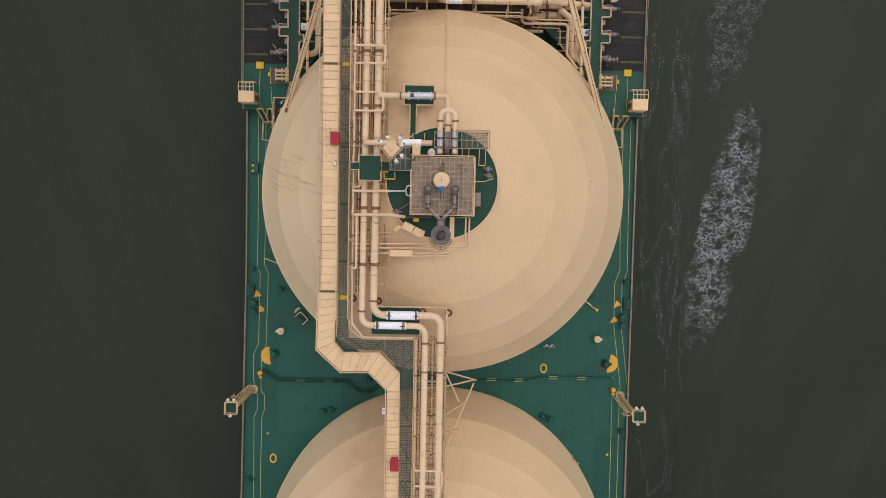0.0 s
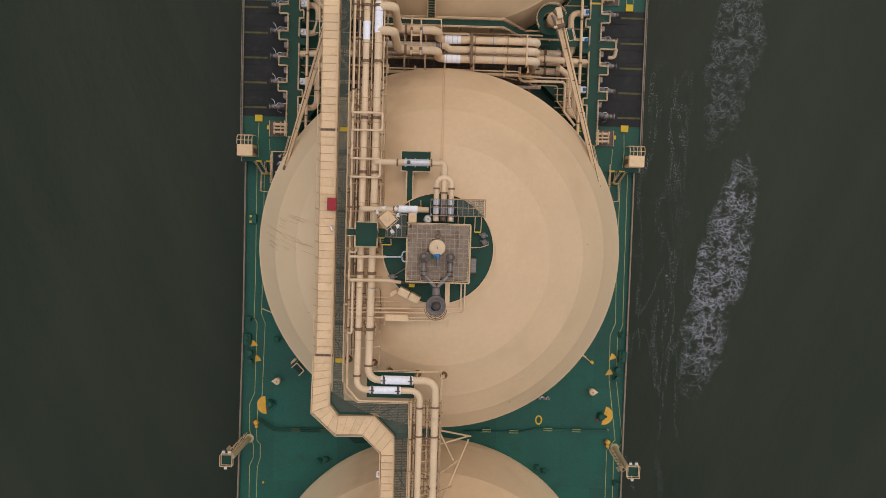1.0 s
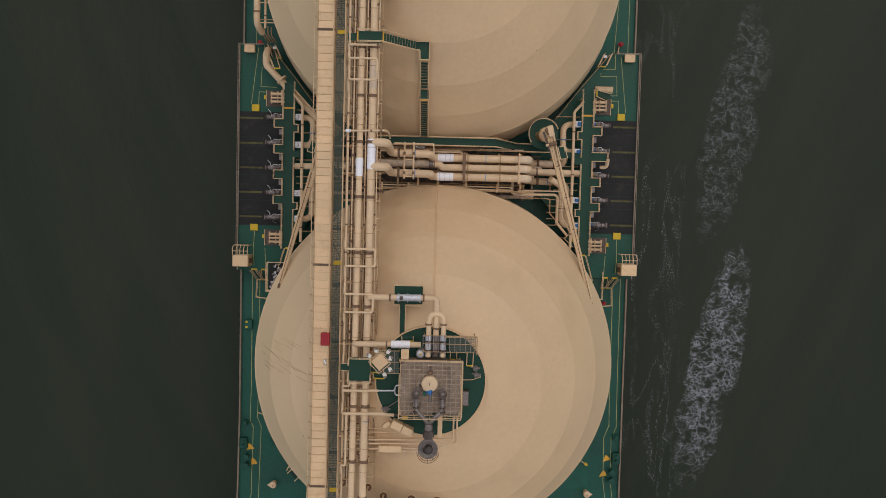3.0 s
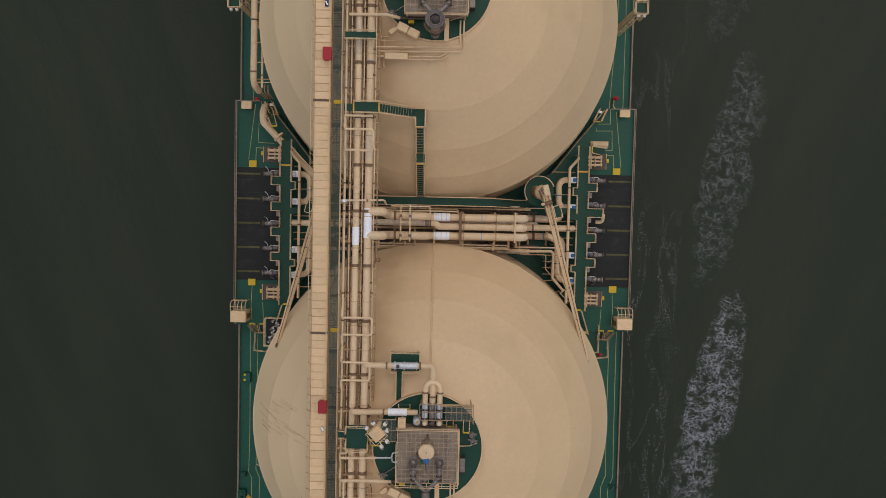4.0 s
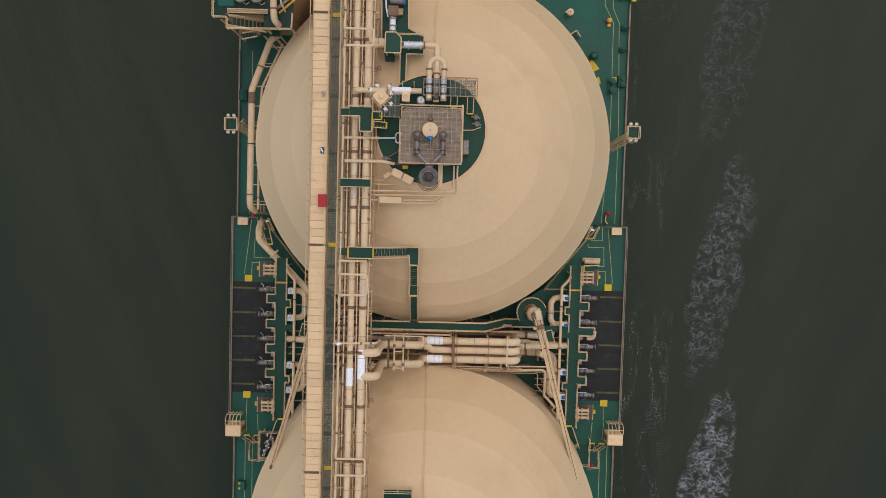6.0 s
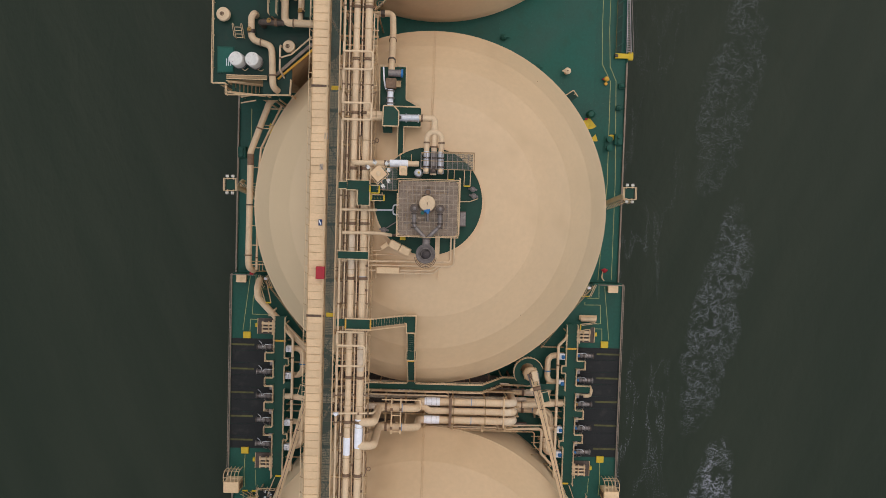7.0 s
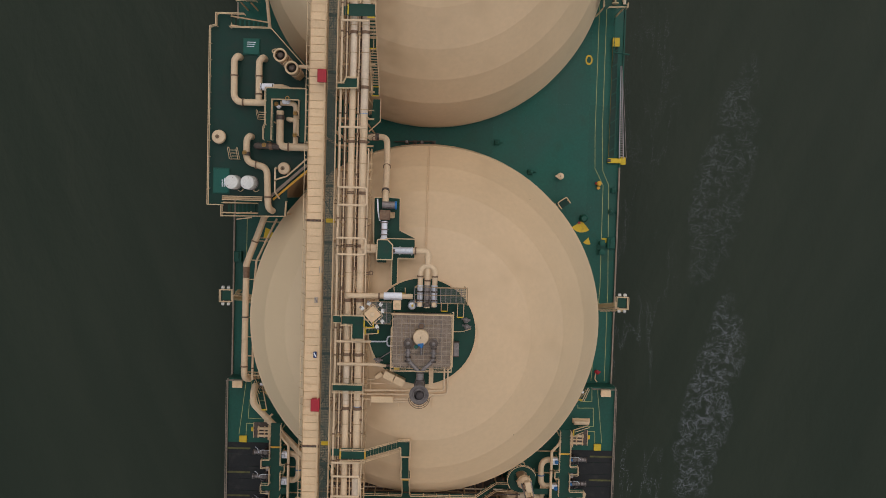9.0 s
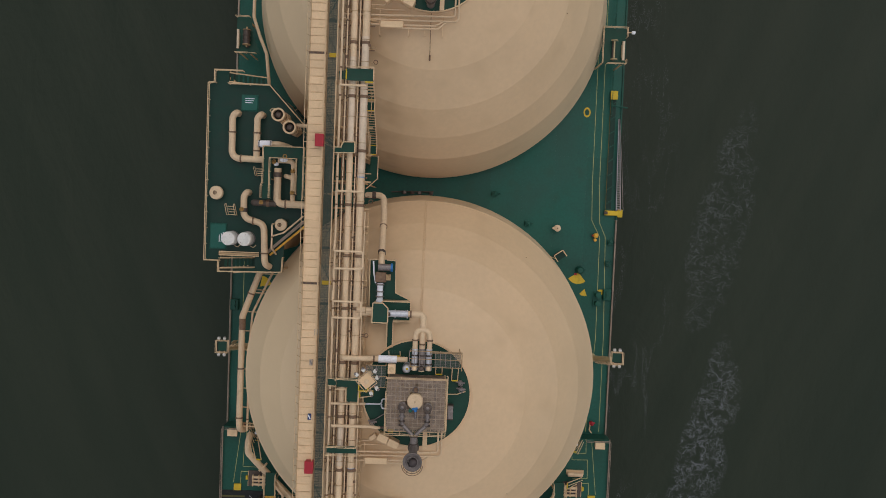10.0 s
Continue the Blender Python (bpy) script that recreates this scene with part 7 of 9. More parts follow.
pipe([(-15.65, 68.0, 14.8), (-14.0, 68.0, 14.8), (-14.0, 63.5, 14.8)], 0.27, "cream pipe loop with valves on the roof", clamps=[((-14.0, 66.9, 14.8), Y, DARK, 0.35), ((-14.0, 64.6, 14.8), Y, DARK, 0.35)], bend=0.5)
pipe([(-14.9, 66.4, ROOF), (-14.9, 66.4, 14.6), (-14.0, 66.2, 14.6)], 0.24, "short cream elbow pipe on the roof", bend=0.4)
for x, y, z, m in ((-16.1, 67.8, 15.1, BRASS), (-14.9, 68.4, 15.4, BRASS), (-14.05, 66.9, 15.2, BRASS), (-14.05, 64.6, 15.2, BRASS), (-17.3, 63.45, 15.2, BRASS), (-19.5, 62.65, 14.5, BRASS)):
    t = thing("roof_valve", (x, y, z - 0.3), "ochre valve head on the roof pipework", "valve", "roof valve heads")
    part("body", box(B(), (x, y, z - 0.05), (0.34, 0.3, 0.45), 15, 0.06), m, t)
    part("wheel", lathe(B(), (x + 0.1, y + 0.05, z + 0.2), ((0.2, 0), (0.24, 0.04), (0.2, 0.08), (0.14, 0.04), (0.2, 0)), 12), m, t)
for x, y, w in ((-15.0, 68.2, 0.85), (-15.8, 67.6, 0.5)):
    t = thing("lagged_valve", (x, y, 14.6), "white cloth wrapped valve on the roof pipework", "valve", "wrapped valves")
    part("wrap", box(B(), (x, y, 15.0), (w, w * 0.75, 0.6), 5, 0.15), WHITE, t)
    part("strap", box(B(), (x, y, 15.0), (0.06, w * 0.77, 0.62), 5, 0.02), SILVER, t)
for x, y, w, d, z in ((-20.7, 62.6, 0.9, 1.2, ROOF), (-17.65, 66.8, 1.1, 0.9, ROOF)):
    t = thing("step_ladder", (x, y, z), "cream step ladder standing on the roof platform", "steps", "roof step ladders")
    for k in range(4):
        part("tread", span(B(), x - w / 2 + 0.1, x + w / 2 - 0.1, y - d / 2 + d * k / 4, y - d / 2 + d * k / 4 + 0.07, z + 0.3 + 0.3 * k, z + 0.34 + 0.3 * k), CREAM, t)
    for e in (-w / 2, w / 2):
        part("side", bar(B(), (x + e, y - d / 2, z + 0.2), (x + e, y + d / 2, z + 1.4), 0.06), CREAM, t)
        part("hand_rail", tube(B(), [(x + e, y - d / 2, z), (x + e, y - d / 2, z + 1.1), (x + e, y + d / 2, z + 2.1), (x + e, y + d / 2, z + 1.4)], 0.04, 6, 0.15), CREAM, t)
t = pipe([(-16.2, 61.2, 13.1), (-16.2, 61.2, 14.2), (-16.2, 58.6, 14.2), (-15.9, 57.9, 13.1)], 0.1, "thin cream pipe beside the sloping roof edge", clamps=[((-16.2, 59.8, 14.2), Y)], seg=8, bend=0.3)
pipe([(-16.2, 59.9, 14.0), (-15.0, 60.3, 14.0), (-12.9, 62.2, 14.0)], 0.09, "thin cream pipe along the sloping roof edge", seg=8, bend=0.3)
for x, y, r in ((-22.4, 64.35, 0.74), (-15.35, 61.15, 0.66)):
    t = thing("mushroom_vent", (x, y, ROOF), "round cream mushroom vent with handwheel on the roof", "vent", "mushroom vents")
    part("head", lathe(B(), (x, y, ROOF), ((r * 0.7, 0), (r * 0.7, 0.5), (r, 0.55), (r, 0.85), (r * 0.9, 0.95), (0.01, 1.0)), 28), PIPE, t, smooth=True)
    part("wheel", lathe(B(), (x - 0.1, y, ROOF + 1.0), ((0.18, 0), (0.22, 0.04), (0.18, 0.08), (0.13, 0.04), (0.18, 0)), 14), CLAMP, t)
    part("spoke", bar(B(), (x - 0.28, y, ROOF + 1.04), (x + 0.08, y, ROOF + 1.04), 0.05), CLAMP, t)
    part("spoke", bar(B(), (x - 0.1, y - 0.18, ROOF + 1.04), (x - 0.1, y + 0.18, ROOF + 1.04), 0.05), CLAMP, t)
for x, y in ((-20.7, 59.5), (-19.0, 59.5)):
    t = thing("drum", (x, y, ROOF), "white upright drum with domed top on the roof", "drum", "white drums")
    part("body", lathe(B(), (x, y, ROOF + 0.3), ((0.72, 0), (0.75, 0.1), (0.75, 1.6), (0.69, 1.75), (0.3, 1.84), (0.01, 1.85)), 28), DRUM, t, smooth=True)
    part("foot_ring", lathe(B(), (x, y, ROOF), ((0.8, 0), (0.8, 0.3), (0.7, 0.3)), 20), STEEL, t)
    for a in (70, 230):
        part("bolt", lathe(B(), (x + 0.5 * math.cos(radians(a)), y + 0.5 * math.sin(radians(a)), ROOF + 2.12), ((0.035, 0), (0.035, 0.06), (0.01, 0.06)), 8), CLAMP, t)
    part("hose", tube(B(), [(x + 0.3, y - 0.8, ROOF + 0.3), (x + 0.6, y - 1.0, ROOF + 0.2), (x + 0.9, y - 0.7, ROOF + 0.15)], 0.04, 6, 0.2), CREAM, t)
for x, y in ((-15.3, 72.6), (-14.1, 71.35)):
    t = thing("exhaust_stack", (x, y, 8), "upright cream exhaust stack with dark open top", "stack", "exhaust stacks")
    part("wall", lathe(B(), (x, y, ROOF), ((0.6, -1), (0.6, 4.2), (0.7, 4.25), (0.7, 4.5), (0.52, 4.5), (0.48, 2.5)), 24), CREAM, t, smooth=True)
    for z in (14.5, 16.0):
        part("band", lathe(B(), (x, y, z), ((0.62, 0), (0.65, 0.02), (0.65, 0.12), (0.6, 0.14)), 20), CLAMP, t)
    part("opening", lathe(B(), (x, y, ROOF + 4.0), ((0.5, 0), (0.01, 0.02)), 20), HOLE, t)
    part("baffle", lathe(B(), (x, y, ROOF + 4.05), ((0.34, 0), (0.34, 0.2), (0.2, 0.3), (0.01, 0.3)), 16), DARK, t)
    part("bracket", tube(B(), [(x - 0.7, y + 0.2, 16.9), (x - 1.0, y + 0.5, 16.9), (x - 0.6, y + 0.7, 16.9), (x - 0.3, y + 0.6, 16.9)], 0.05, 6, 0.1), CREAM, t)
t = thing("stack_base", (-14.6, 71.9, ROOF), "brown steel base frame between the exhaust stacks", "frame")
part("frame", box(B(), (-14.5, 71.8, 14.2), (0.8, 2.4, 2.4), 44, 0.05), WORN, t)
pipe([(-13.6, 71.7, 16.0), (-12.9, 71.7, 16.0), (-11.8, 71.7, 16.0)], 0.2, "short cream pipe leading under the cable duct", seg=10)
t = thing("roof_stairs", (-20, 57, 10), "cream and green stairs down from the roof platform", "stairs")
for k in range(9):
    part("tread", span(B(), -21.6 + 0.37 * k, -21.32 + 0.37 * k, 56.28, 57.22, 12.6 - 0.3 * k, 12.65 - 0.3 * k), GREEN_TOP, t)
for y in (56.2, 57.3):
    part("string", bar(B(), (-21.95, y, 13.2), (-18.4, y, 10.7), 0.15), CREAM, t)
    part("hand_rail", bar(B(), (-21.95, y, 14.0), (-18.4, y, 11.5), 0.07), CREAM, t)
for y in (55.55, 56.2):
    part("string", bar(B(), (-21.2, y - 0.1, 10.2), (-19.4, y + 0.15, 10.8), 0.13), CREAM, t)
for k in range(5):
    part("tread", span(B(), -21.05 + 0.32 * k, -20.82 + 0.32 * k, 55.55, 56.15, 10.1 + 0.1 * k, 10.15 + 0.1 * k), GREEN_TOP, t)
t = thing("roof_stairs", (-20.5, 76.8, 10), "cream and yellow stairs at the fore end of the roof platform", "stairs")
for k in range(8):
    part("tread", span(B(), -21.4 + 0.42 * k, -21.1 + 0.42 * k, 76.4, 77.2, 12.8 - 0.3 * k, 12.85 - 0.3 * k), GREEN_TOP, t)
for y in (76.35, 77.3):
    part("string", bar(B(), (-21.4, y, 13.4), (-17.8, y, 10.8), 0.12), CREAM, t)
t = thing("stair_landing", (-20.5, 56.5, 9.9), "green stair landing below the roof platform", "landing")
part("plate", span(B(), -19.2, -17.0, 55.9, 57.4, 9.9, 10.0), GREEN_TOP, t)
for x in (-19, -17.2):
    part("leg", bar(B(), (x, 56.1, 0), (x, 56.1, 9.9), 0.15), CREAM, t)

# ---- pipe along the port side of the third tank ----
pipe([(-17.6, 56.6, 7.6), (-18.5, 55.9, 7.9), (-20.55, 50.2, 7.9), (-20.6, 36.9, 7.9), (-20.4, 36.4, 6.0)], 0.37, "thick cream pipe following the side of a tank cover", clamps=[((-19.6, 52.9, 7.9), (0.35, 1, 0)), ((-20.55, 49.3, 7.9), Y, CLAMP, 1.3, 1.02), ((-20.6, 44.1, 7.9), Y, DARK, 0.14), ((-20.6, 38.3, 7.9), Y)], bend=1.0, seg=16)
pipe([(-17.2, 55.6, 7.4), (-19.5, 50.6, 7.4), (-19.75, 47, 7.4), (-19.75, 36.6, 7.4)], 0.13, "thin cream pipe beside the thick one along a tank cover", clamps=[((-19.75, y, 7.4), Y) for y in (38, 41, 44, 47)], bend=1.0, seg=8)
t = thing("pipe_bracket_row", (-20, 45, 7), "rusty cream brackets fixing the side pipes to the tank cover", "bracket")
for k in range(9):
    y = 37.2 + 2.25 * k
    dx = math.sqrt(max(0, 20.0 ** 2 - (y - 44.27) ** 2))
    xx = DOME_X - dx
    xo = -20.9 if y < 50 else -20.9 + (y - 50) * 0.4
    part("bracket", bar(B(), (xo, y, 7.4), (max(xx, -19.6) + 0.6, y, 7.6), 0.1), CREAM, t)
    if k in (0, 4, 7):
        part("bracket", bar(B(), (xo, y + 0.35, 7.4), (max(xx, -19.6) + 0.6, y + 0.35, 7.6), 0.1), WORN, t)
t = thing("standpipe_group", (-19.8, 36.5, 0), "small cream pipes and valves at the foot of the side pipe", "pipework")
for k in range(4):
    part("pipe_run", tube(B(), [(-20.4 + 0.3 * k, 36.0, 2.4), (-20.4 + 0.3 * k, 36.3, 6.5 - 0.4 * k), (-20.4 + 0.3 * k, 37.2, 6.5 - 0.4 * k)], 0.07, 8, 0.2), WORN, t)
part("red_valve", lathe(B(), (-21.2, 35.8, 2.4), ((0.18, 0), (0.18, 1.0), (0.25, 1.05), (0.01, 1.2)), 10), RED, t)

# ---- floodlight arms over the side ----
for x, y, s, bx, by in ((23.55, 46.75, 1, 21.95, 45.5), (-23.1, 46.4, -1, -21.5, 45.2), (23.9, -26.75, 1, 23.2, -26.0), (-24.0, -26.6, -1, -22.9, -26.0)):
    t = thing("floodlight_mast", (bx, by, 0), "beige tubular floodlight mast with hooped ladder and square lamp platform", "lamp tower", "side floodlights")
    m0, m1 = Vector((bx, by, 0)), Vector((x - s * 0.55, y - (0.25 if by < y else -0.25), 6.4))
    side_ = (m1 - m0).cross(Vector((0, 0, 1))).normalized()
    upm = side_.cross(m1 - m0).normalized()
    part("trunk", tube(B(), [m0, m1], 0.3, 16), DULL_CREAM, t, smooth=True)
    part("foot_plate", lathe(B(), m0, ((0.55, 0), (0.55, 0.06), (0.3, 0.1)), 16), DULL_CREAM, t)
    for da in (0.42, 0.78):
        part("ladder_side", bar(B(), m0 + side_ * da + upm * 0.1, m1 + side_ * da + upm * 0.1, 0.06), CREAM, t)
    for k in range(14):
        p = m0.lerp(m1, (k + 0.5) / 14) + upm * 0.1
        part("rung", bar(B(), p + side_ * 0.42, p + side_ * 0.78, 0.05), CREAM, t)
    q = m0.lerp(m1, 0.82)
    part("landing", bar(B(), q + side_ * 0.95 - upm * 0.1, m1 + side_ * 0.95 - upm * 0.1, 0.5, 0.06), DULL_CREAM, t)
    part("platform", span(B(), x - 0.5, x + 0.5, y - 0.55, y + 0.55, 6.45, 6.55), GREEN_TOP, t)
    for a, c in (((-0.7, -0.7), (0.7, -0.7)), ((0.7, -0.7), (0.7, 0.7)), ((0.7, 0.7), (-0.7, 0.7)), ((-0.7, 0.7), (-0.7, -0.7))):
        for z in (6.6, 7.2):
            part("rail", bar(B(), (x + a[0], y + a[1], z), (x + c[0], y + c[1], z), 0.07), CREAM, t)
    for dx, dy in ((-0.35, 0.95), (0.3, 0.95), (-0.35, -0.95), (0.3, -0.95)) if y > 0 else ((-0.35, 0.95), (0.35, 0.95), (-0.1, -0.95)):
        part("lamp", box(B(), (x + dx, y + dy, 6.9), (0.34, 0.26, 0.3), 0, 0.05), DRUM, t)
        part("lens", box(B(), (x + dx, y + dy * 1.18, 6.88), (0.26, 0.1, 0.24), 0, 0.02), STEEL, t)
        part("lamp_arm", bar(B(), (x + dx, y + dy * 0.6, 6.6), (x + dx, y + dy, 6.7), 0.06), CREAM, t)
    for k in range(7):
        p = m0.lerp(m1, (k + 0.5) / 7)
        part("ladder_hoop", tube(B(), [p + side_ * 0.35 + Vector((0, 0, 0.3)), p + side_ * 0.35 + Vector((0, 0, 0.95)), p + side_ * 0.6 + Vector((0, 0, 1.2)), p + side_ * 0.85 + Vector((0, 0, 0.95)), p + side_ * 0.85 + Vector((0, 0, 0.3))], 0.035, 6, 0.2), CREAM, t)

# ---- platforms and stairs beside the third and fourth tank ----
t = thing("branch_platform", (-3.5, 55, 19), "green stepped platform with valve assembly over a tank cover", "platform")
part("plate", slab(B(), [(-4.95, 53.7), (-4.6, 51.7), (-3.7, 51.7), (-3.7, 54.2), (-0.9, 54.2), (-2.45, 55.0), (-2.5, 58.25), (-5.05, 58.2)], 20.1, 20.2), GREEN_TOP, t)
part("upper_plate", slab(B(), [(-4.55, 52.15), (-3.0, 52.15), (-3.0, 53.6), (-3.5, 54.1), (-4.5, 54.1)], 22.4, 22.5), GREEN_TOP, t)
part("upper_edge", tube(B(), [(-4.55, 52.15, 22.55), (-3.0, 52.15, 22.55), (-3.0, 53.6, 22.55), (-3.5, 54.1, 22.55), (-4.5, 54.1, 22.55), (-4.55, 52.15, 22.55)], 0.06, 6, 0.1), CREAM, t)
for x, y in ((-4.45, 52.3), (-3.1, 52.3), (-4.4, 54.0)):
    part("leg", bar(B(), (x, y, 20.1), (x, y, 22.4), 0.1), CREAM, t)
for x, y in ((-4.9, 58.0), (-2.65, 58.0), (-4.8, 54), (-2.6, 55.2)):
    part("leg", bar(B(), (x, y, dome_z(x, y, 44.27, 0) - 0.4), (x, y, 20.1), 0.12), CREAM, t)
railing([(-3.3, 58.25), (-2.45, 58.2), (-2.4, 55.0), (-0.9, 54.3)], 20.2, "cream handrail of the branch platform", gap=1.4, h=0.9)
railing([(-4.2, 58.25), (-5.05, 58.2), (-5.0, 53.7)], 20.2, "cream handrail of the branch platform", gap=1.4, h=0.9)
pipe([(-6.1, 64.75, 14.0), (-5.5, 64.75, 14.6), (-4.25, 64.75, 14.9), (-4.1, 62.5, 16.0), (-3.95, 58.4, 20.3), (-3.9, 57.6, 20.6)], 0.33, "cream branch pipe climbing the tank cover from a flanged elbow", clamps=[((-5.3, 64.75, 14.65), X, DARK, 0.4), ((-4.06, 61.5, 16.95), (0, -1, 1)), ((-3.98, 58.9, 19.7), (0, -1, 1), DARK, 0.3)], bend=0.9, seg=16)
t = thing("control_valve", (-3.9, 56.2, 20.2), "brown and silver control valve train on the green platform", "valve")
part("actuator", tube(B(), [(-4.2, 57.5, 20.9), (-2.95, 57.5, 20.9)], 0.36, 16), STEEL, t, smooth=True)
part("blue_cover", tube(B(), [(-2.95, 57.5, 20.9), (-2.75, 57.5, 20.9)], 0.42, 16), BLUE, t, smooth=True)
part("block", span(B(), -4.45, -3.4, 56.0, 57.0, 20.2, 21.1, 0.06), CLAMP, t)
part("bracket", span(B(), -3.4, -2.95, 56.2, 56.8, 20.4, 20.8), WORN, t)
part("body", tube(B(), [(-3.95, 55.9, 20.8), (-3.95, 53.9, 20.8)], 0.3, 14), WHITE, t, smooth=True)
for y in (55.7, 55.0, 54.5):
    part("flange", tube(B(), [(-3.95, y, 20.8), (-3.95, y + 0.12, 20.8)], 0.42, 14), STEEL, t)
part("round_cap", lathe(B(), (-3.95, 54.1, 20.8), ((0.36, 0), (0.36, 0.4), (0.01, 0.45)), 14), SILVER, t, smooth=True)
pipe([(-4.7, 58.1, 20.9), (-4.6, 56.8, 20.9), (-4.4, 55.9, 20.9)], 0.08, "thin white tube on the branch platform", WHITE, seg=8)
pipe([(-6.15, 53.3, 22.2), (-4.9, 53.3, 21.9), (-3.6, 53.1, 21.9)], 0.33, "cream branch tee from the main pipe", clamps=[((-5.2, 53.3, 22.0), X, WORN, 0.1)], seg=16)
t = thing("tank_stairs", (-5.4, 71, 12), "green stairs between main pipes and tank cover with yellow edges", "stairs")
part("landing", slab(B(), [(-7.8, 75.6), (-5.2, 75.6), (-5.2, 76.75), (-7.8, 76.75)], 22.6, 22.7), GREEN_TOP, t)
for k in range(3):
    part("tread", span(B(), -8.1 - 0.28 * k, -7.88 - 0.28 * k, 75.75, 76.6, 22.4 - 0.25 * k, 22.45 - 0.25 * k), GREEN_TOP, t)
part("yellow_edge", span(B(), -7.9, -7.78, 75.7, 76.65, 22.7, 22.76), YELLOW, t)
part("landing", span(B(), -6.0, -5.25, 73.2, 74.2, 19.4, 19.5), GREEN_TOP, t)
part("landing", span(B(), -5.85, -5.15, 69.1, 70.0, 15.0, 15.1), GREEN_TOP, t)
part("landing", slab(B(), [(-6.3, 65.5), (-5.15, 66.6), (-5.15, 69.0), (-5.95, 69.0)], 12.5, 12.6), GREEN_TOP, t)
for k in range(5):
    part("tread", span(B(), -5.95, -5.3, 75.3 - 0.25 * k, 75.45 - 0.25 * k, 21.6 - 0.45 * k, 21.65 - 0.45 * k), GREEN_TOP, t)
for k in range(14):
    part("tread", span(B(), -5.88, -5.25, 72.9 - 0.22 * k, 73.04 - 0.22 * k, 19.1 - 0.29 * k, 19.15 - 0.29 * k), GREEN_TOP, t)
for y, z in ((75.5, 22.7), (74.2, 19.5), (73.15, 19.5), (70.0, 15.1), (69.05, 15.1)):
    part("yellow_edge", span(B(), -5.98, -5.2, y - 0.06, y + 0.06, z, z + 0.06), YELLOW, t)
for x in (-6.0, -5.2):
    railing([(x, 75.5, 21.9), (x, 74.2, 19.5), (x, 73.2, 19.5), (x + 0.05, 70.0, 15.1), (x + 0.05, 69.1, 15.1)], 19, "cream handrail of the tank stairs", gap=1.3, h=0.9)
railing([(-5.12, 69.0), (-5.12, 66.55), (-6.3, 65.45)], 12.6, "cream handrail of the lower stair landing", gap=1.3, h=0.9)
railing([(-7.8, 76.8), (-5.15, 76.8), (-5.15, 75.6)], 22.7, "cream handrail of the upper landing", gap=1.2, h=0.95)
t = thing("crossing_platform", (-7.4, 69.4, 22), "small green platform across the main pipes", "platform")
part("plate", slab(B(), [(-8.72, 68.6), (-6.76, 68.65), (-6.76, 69.66), (-7.87, 69.62), (-8.08, 69.12), (-8.72, 69.1)], 22.5, 22.6), GREEN_TOP, t)
railing([(-8.72, 69.1), (-8.08, 69.12), (-7.87, 69.64), (-6.74, 69.68), (-6.74, 68.63), (-8.72, 68.58)], 22.6, "cream handrail of the small crossing platform", gap=1.0, h=0.8)
t = thing("crossing_platform", (-7.1, 39.6, 22.8), "narrow green platform across the main pipes", "platform")
part("plate", span(B(), -8.5, -5.6, 39.2, 39.9, 22.95, 23.05), GREEN_TOP, t)
railing([(-8.5, 39.95), (-5.6, 39.95)], 23.05, "cream handrail of the narrow crossing platform", gap=1.0, h=0.8)
railing([(-8.5, 39.15), (-5.6, 39.15)], 23.05, "cream handrail of the narrow crossing platform", gap=1.0, h=0.8)
t = thing("hanging_line", (0.1, 79.5, 19), "thin dark line with weight lying on the tank cover", "line")
part("line", tube(B(), [(0.1, y, dome_z(0.1, y, 88.5, 0) + 0.06) for y in (78.4, 79.6, 80.8, 82, 83.2)], 0.03, 6, 0.2), CLAMP, t)
part("weight", tube(B(), [(0.1, 78.4, dome_z(0.1, 78.4, 88.5, 0) + 0.1), (0.1, 78.9, dome_z(0.1, 78.9, 88.5, 0) + 0.1)], 0.09, 8), CLAMP, t)
for x, y in ((-10.35, 42.6), (-10.35, 48.0), (-10.2, 1.5), (-9.95, 51.0)):
    t = thing("junction_box", (x, y, 22.53), "small dark blue and white sign box on the cable duct", "box", "duct boxes")
    part("body", span(B(), x - 0.16, x + 0.16, y - 0.3, y + 0.3, 22.53, 22.7, 0.02), DARK_BLUE if y > 40 and y < 45 else BEARER, t)
    part("plate", box(B(), (x, y, 22.71), (0.12, 0.42, 0.02), 25), WHITE if y < 45 else STEEL, t)

# ---- deck lines, fittings and gear on the main deck ----
def line(pts, w=0.08, material=None, label="thin yellow-green walkway line painted on the deck"):
    return solid("painted_line", ribbon(B(), pts, w, 0.004, 0.01), material or LINE, label, "floor marking", "painted lines")


line([(-22.49, 8.4), (-22.49, 4.52), (-22.47, -5.97), (-22.57, -10.56), (-22.17, -11.4), (-22.33, -20.17), (-22.94, -21.62), (-22.93, -24.85), (-22.38, -27.0), (-22.41, -28.45), (-22.85, -29.54), (-22.84, -36.95), (-22.84, -48.0)])
line([(-21.58, 8.4), (-21.58, -6.3), (-21.66, -10.19), (-21.17, -11.38), (-21.4, -20.51), (-21.92, -21.45), (-22.01, -25.19), (-21.96, -26.27), (-21.53, -26.76), (-21.51, -28.42), (-21.87, -29.66), (-21.99, -36.94), (-21.99, -48.0)])
line([(22.52, 8.4), (22.52, -4.85), (22.65, -10.16), (22.05, -11.74), (22.13, -17.31), (23.21, -24.99), (22.18, -26.32), (22.25, -35.93), (22.25, -48.0)])
line([(23.42, 8.4), (23.42, 5.71), (23.49, -4.82), (23.57, -10.35), (22.98, -11.93), (23.05, -17.29), (24.16, -25.4), (23.12, -26.66), (23.18, -35.91), (23.18, -48.0)])
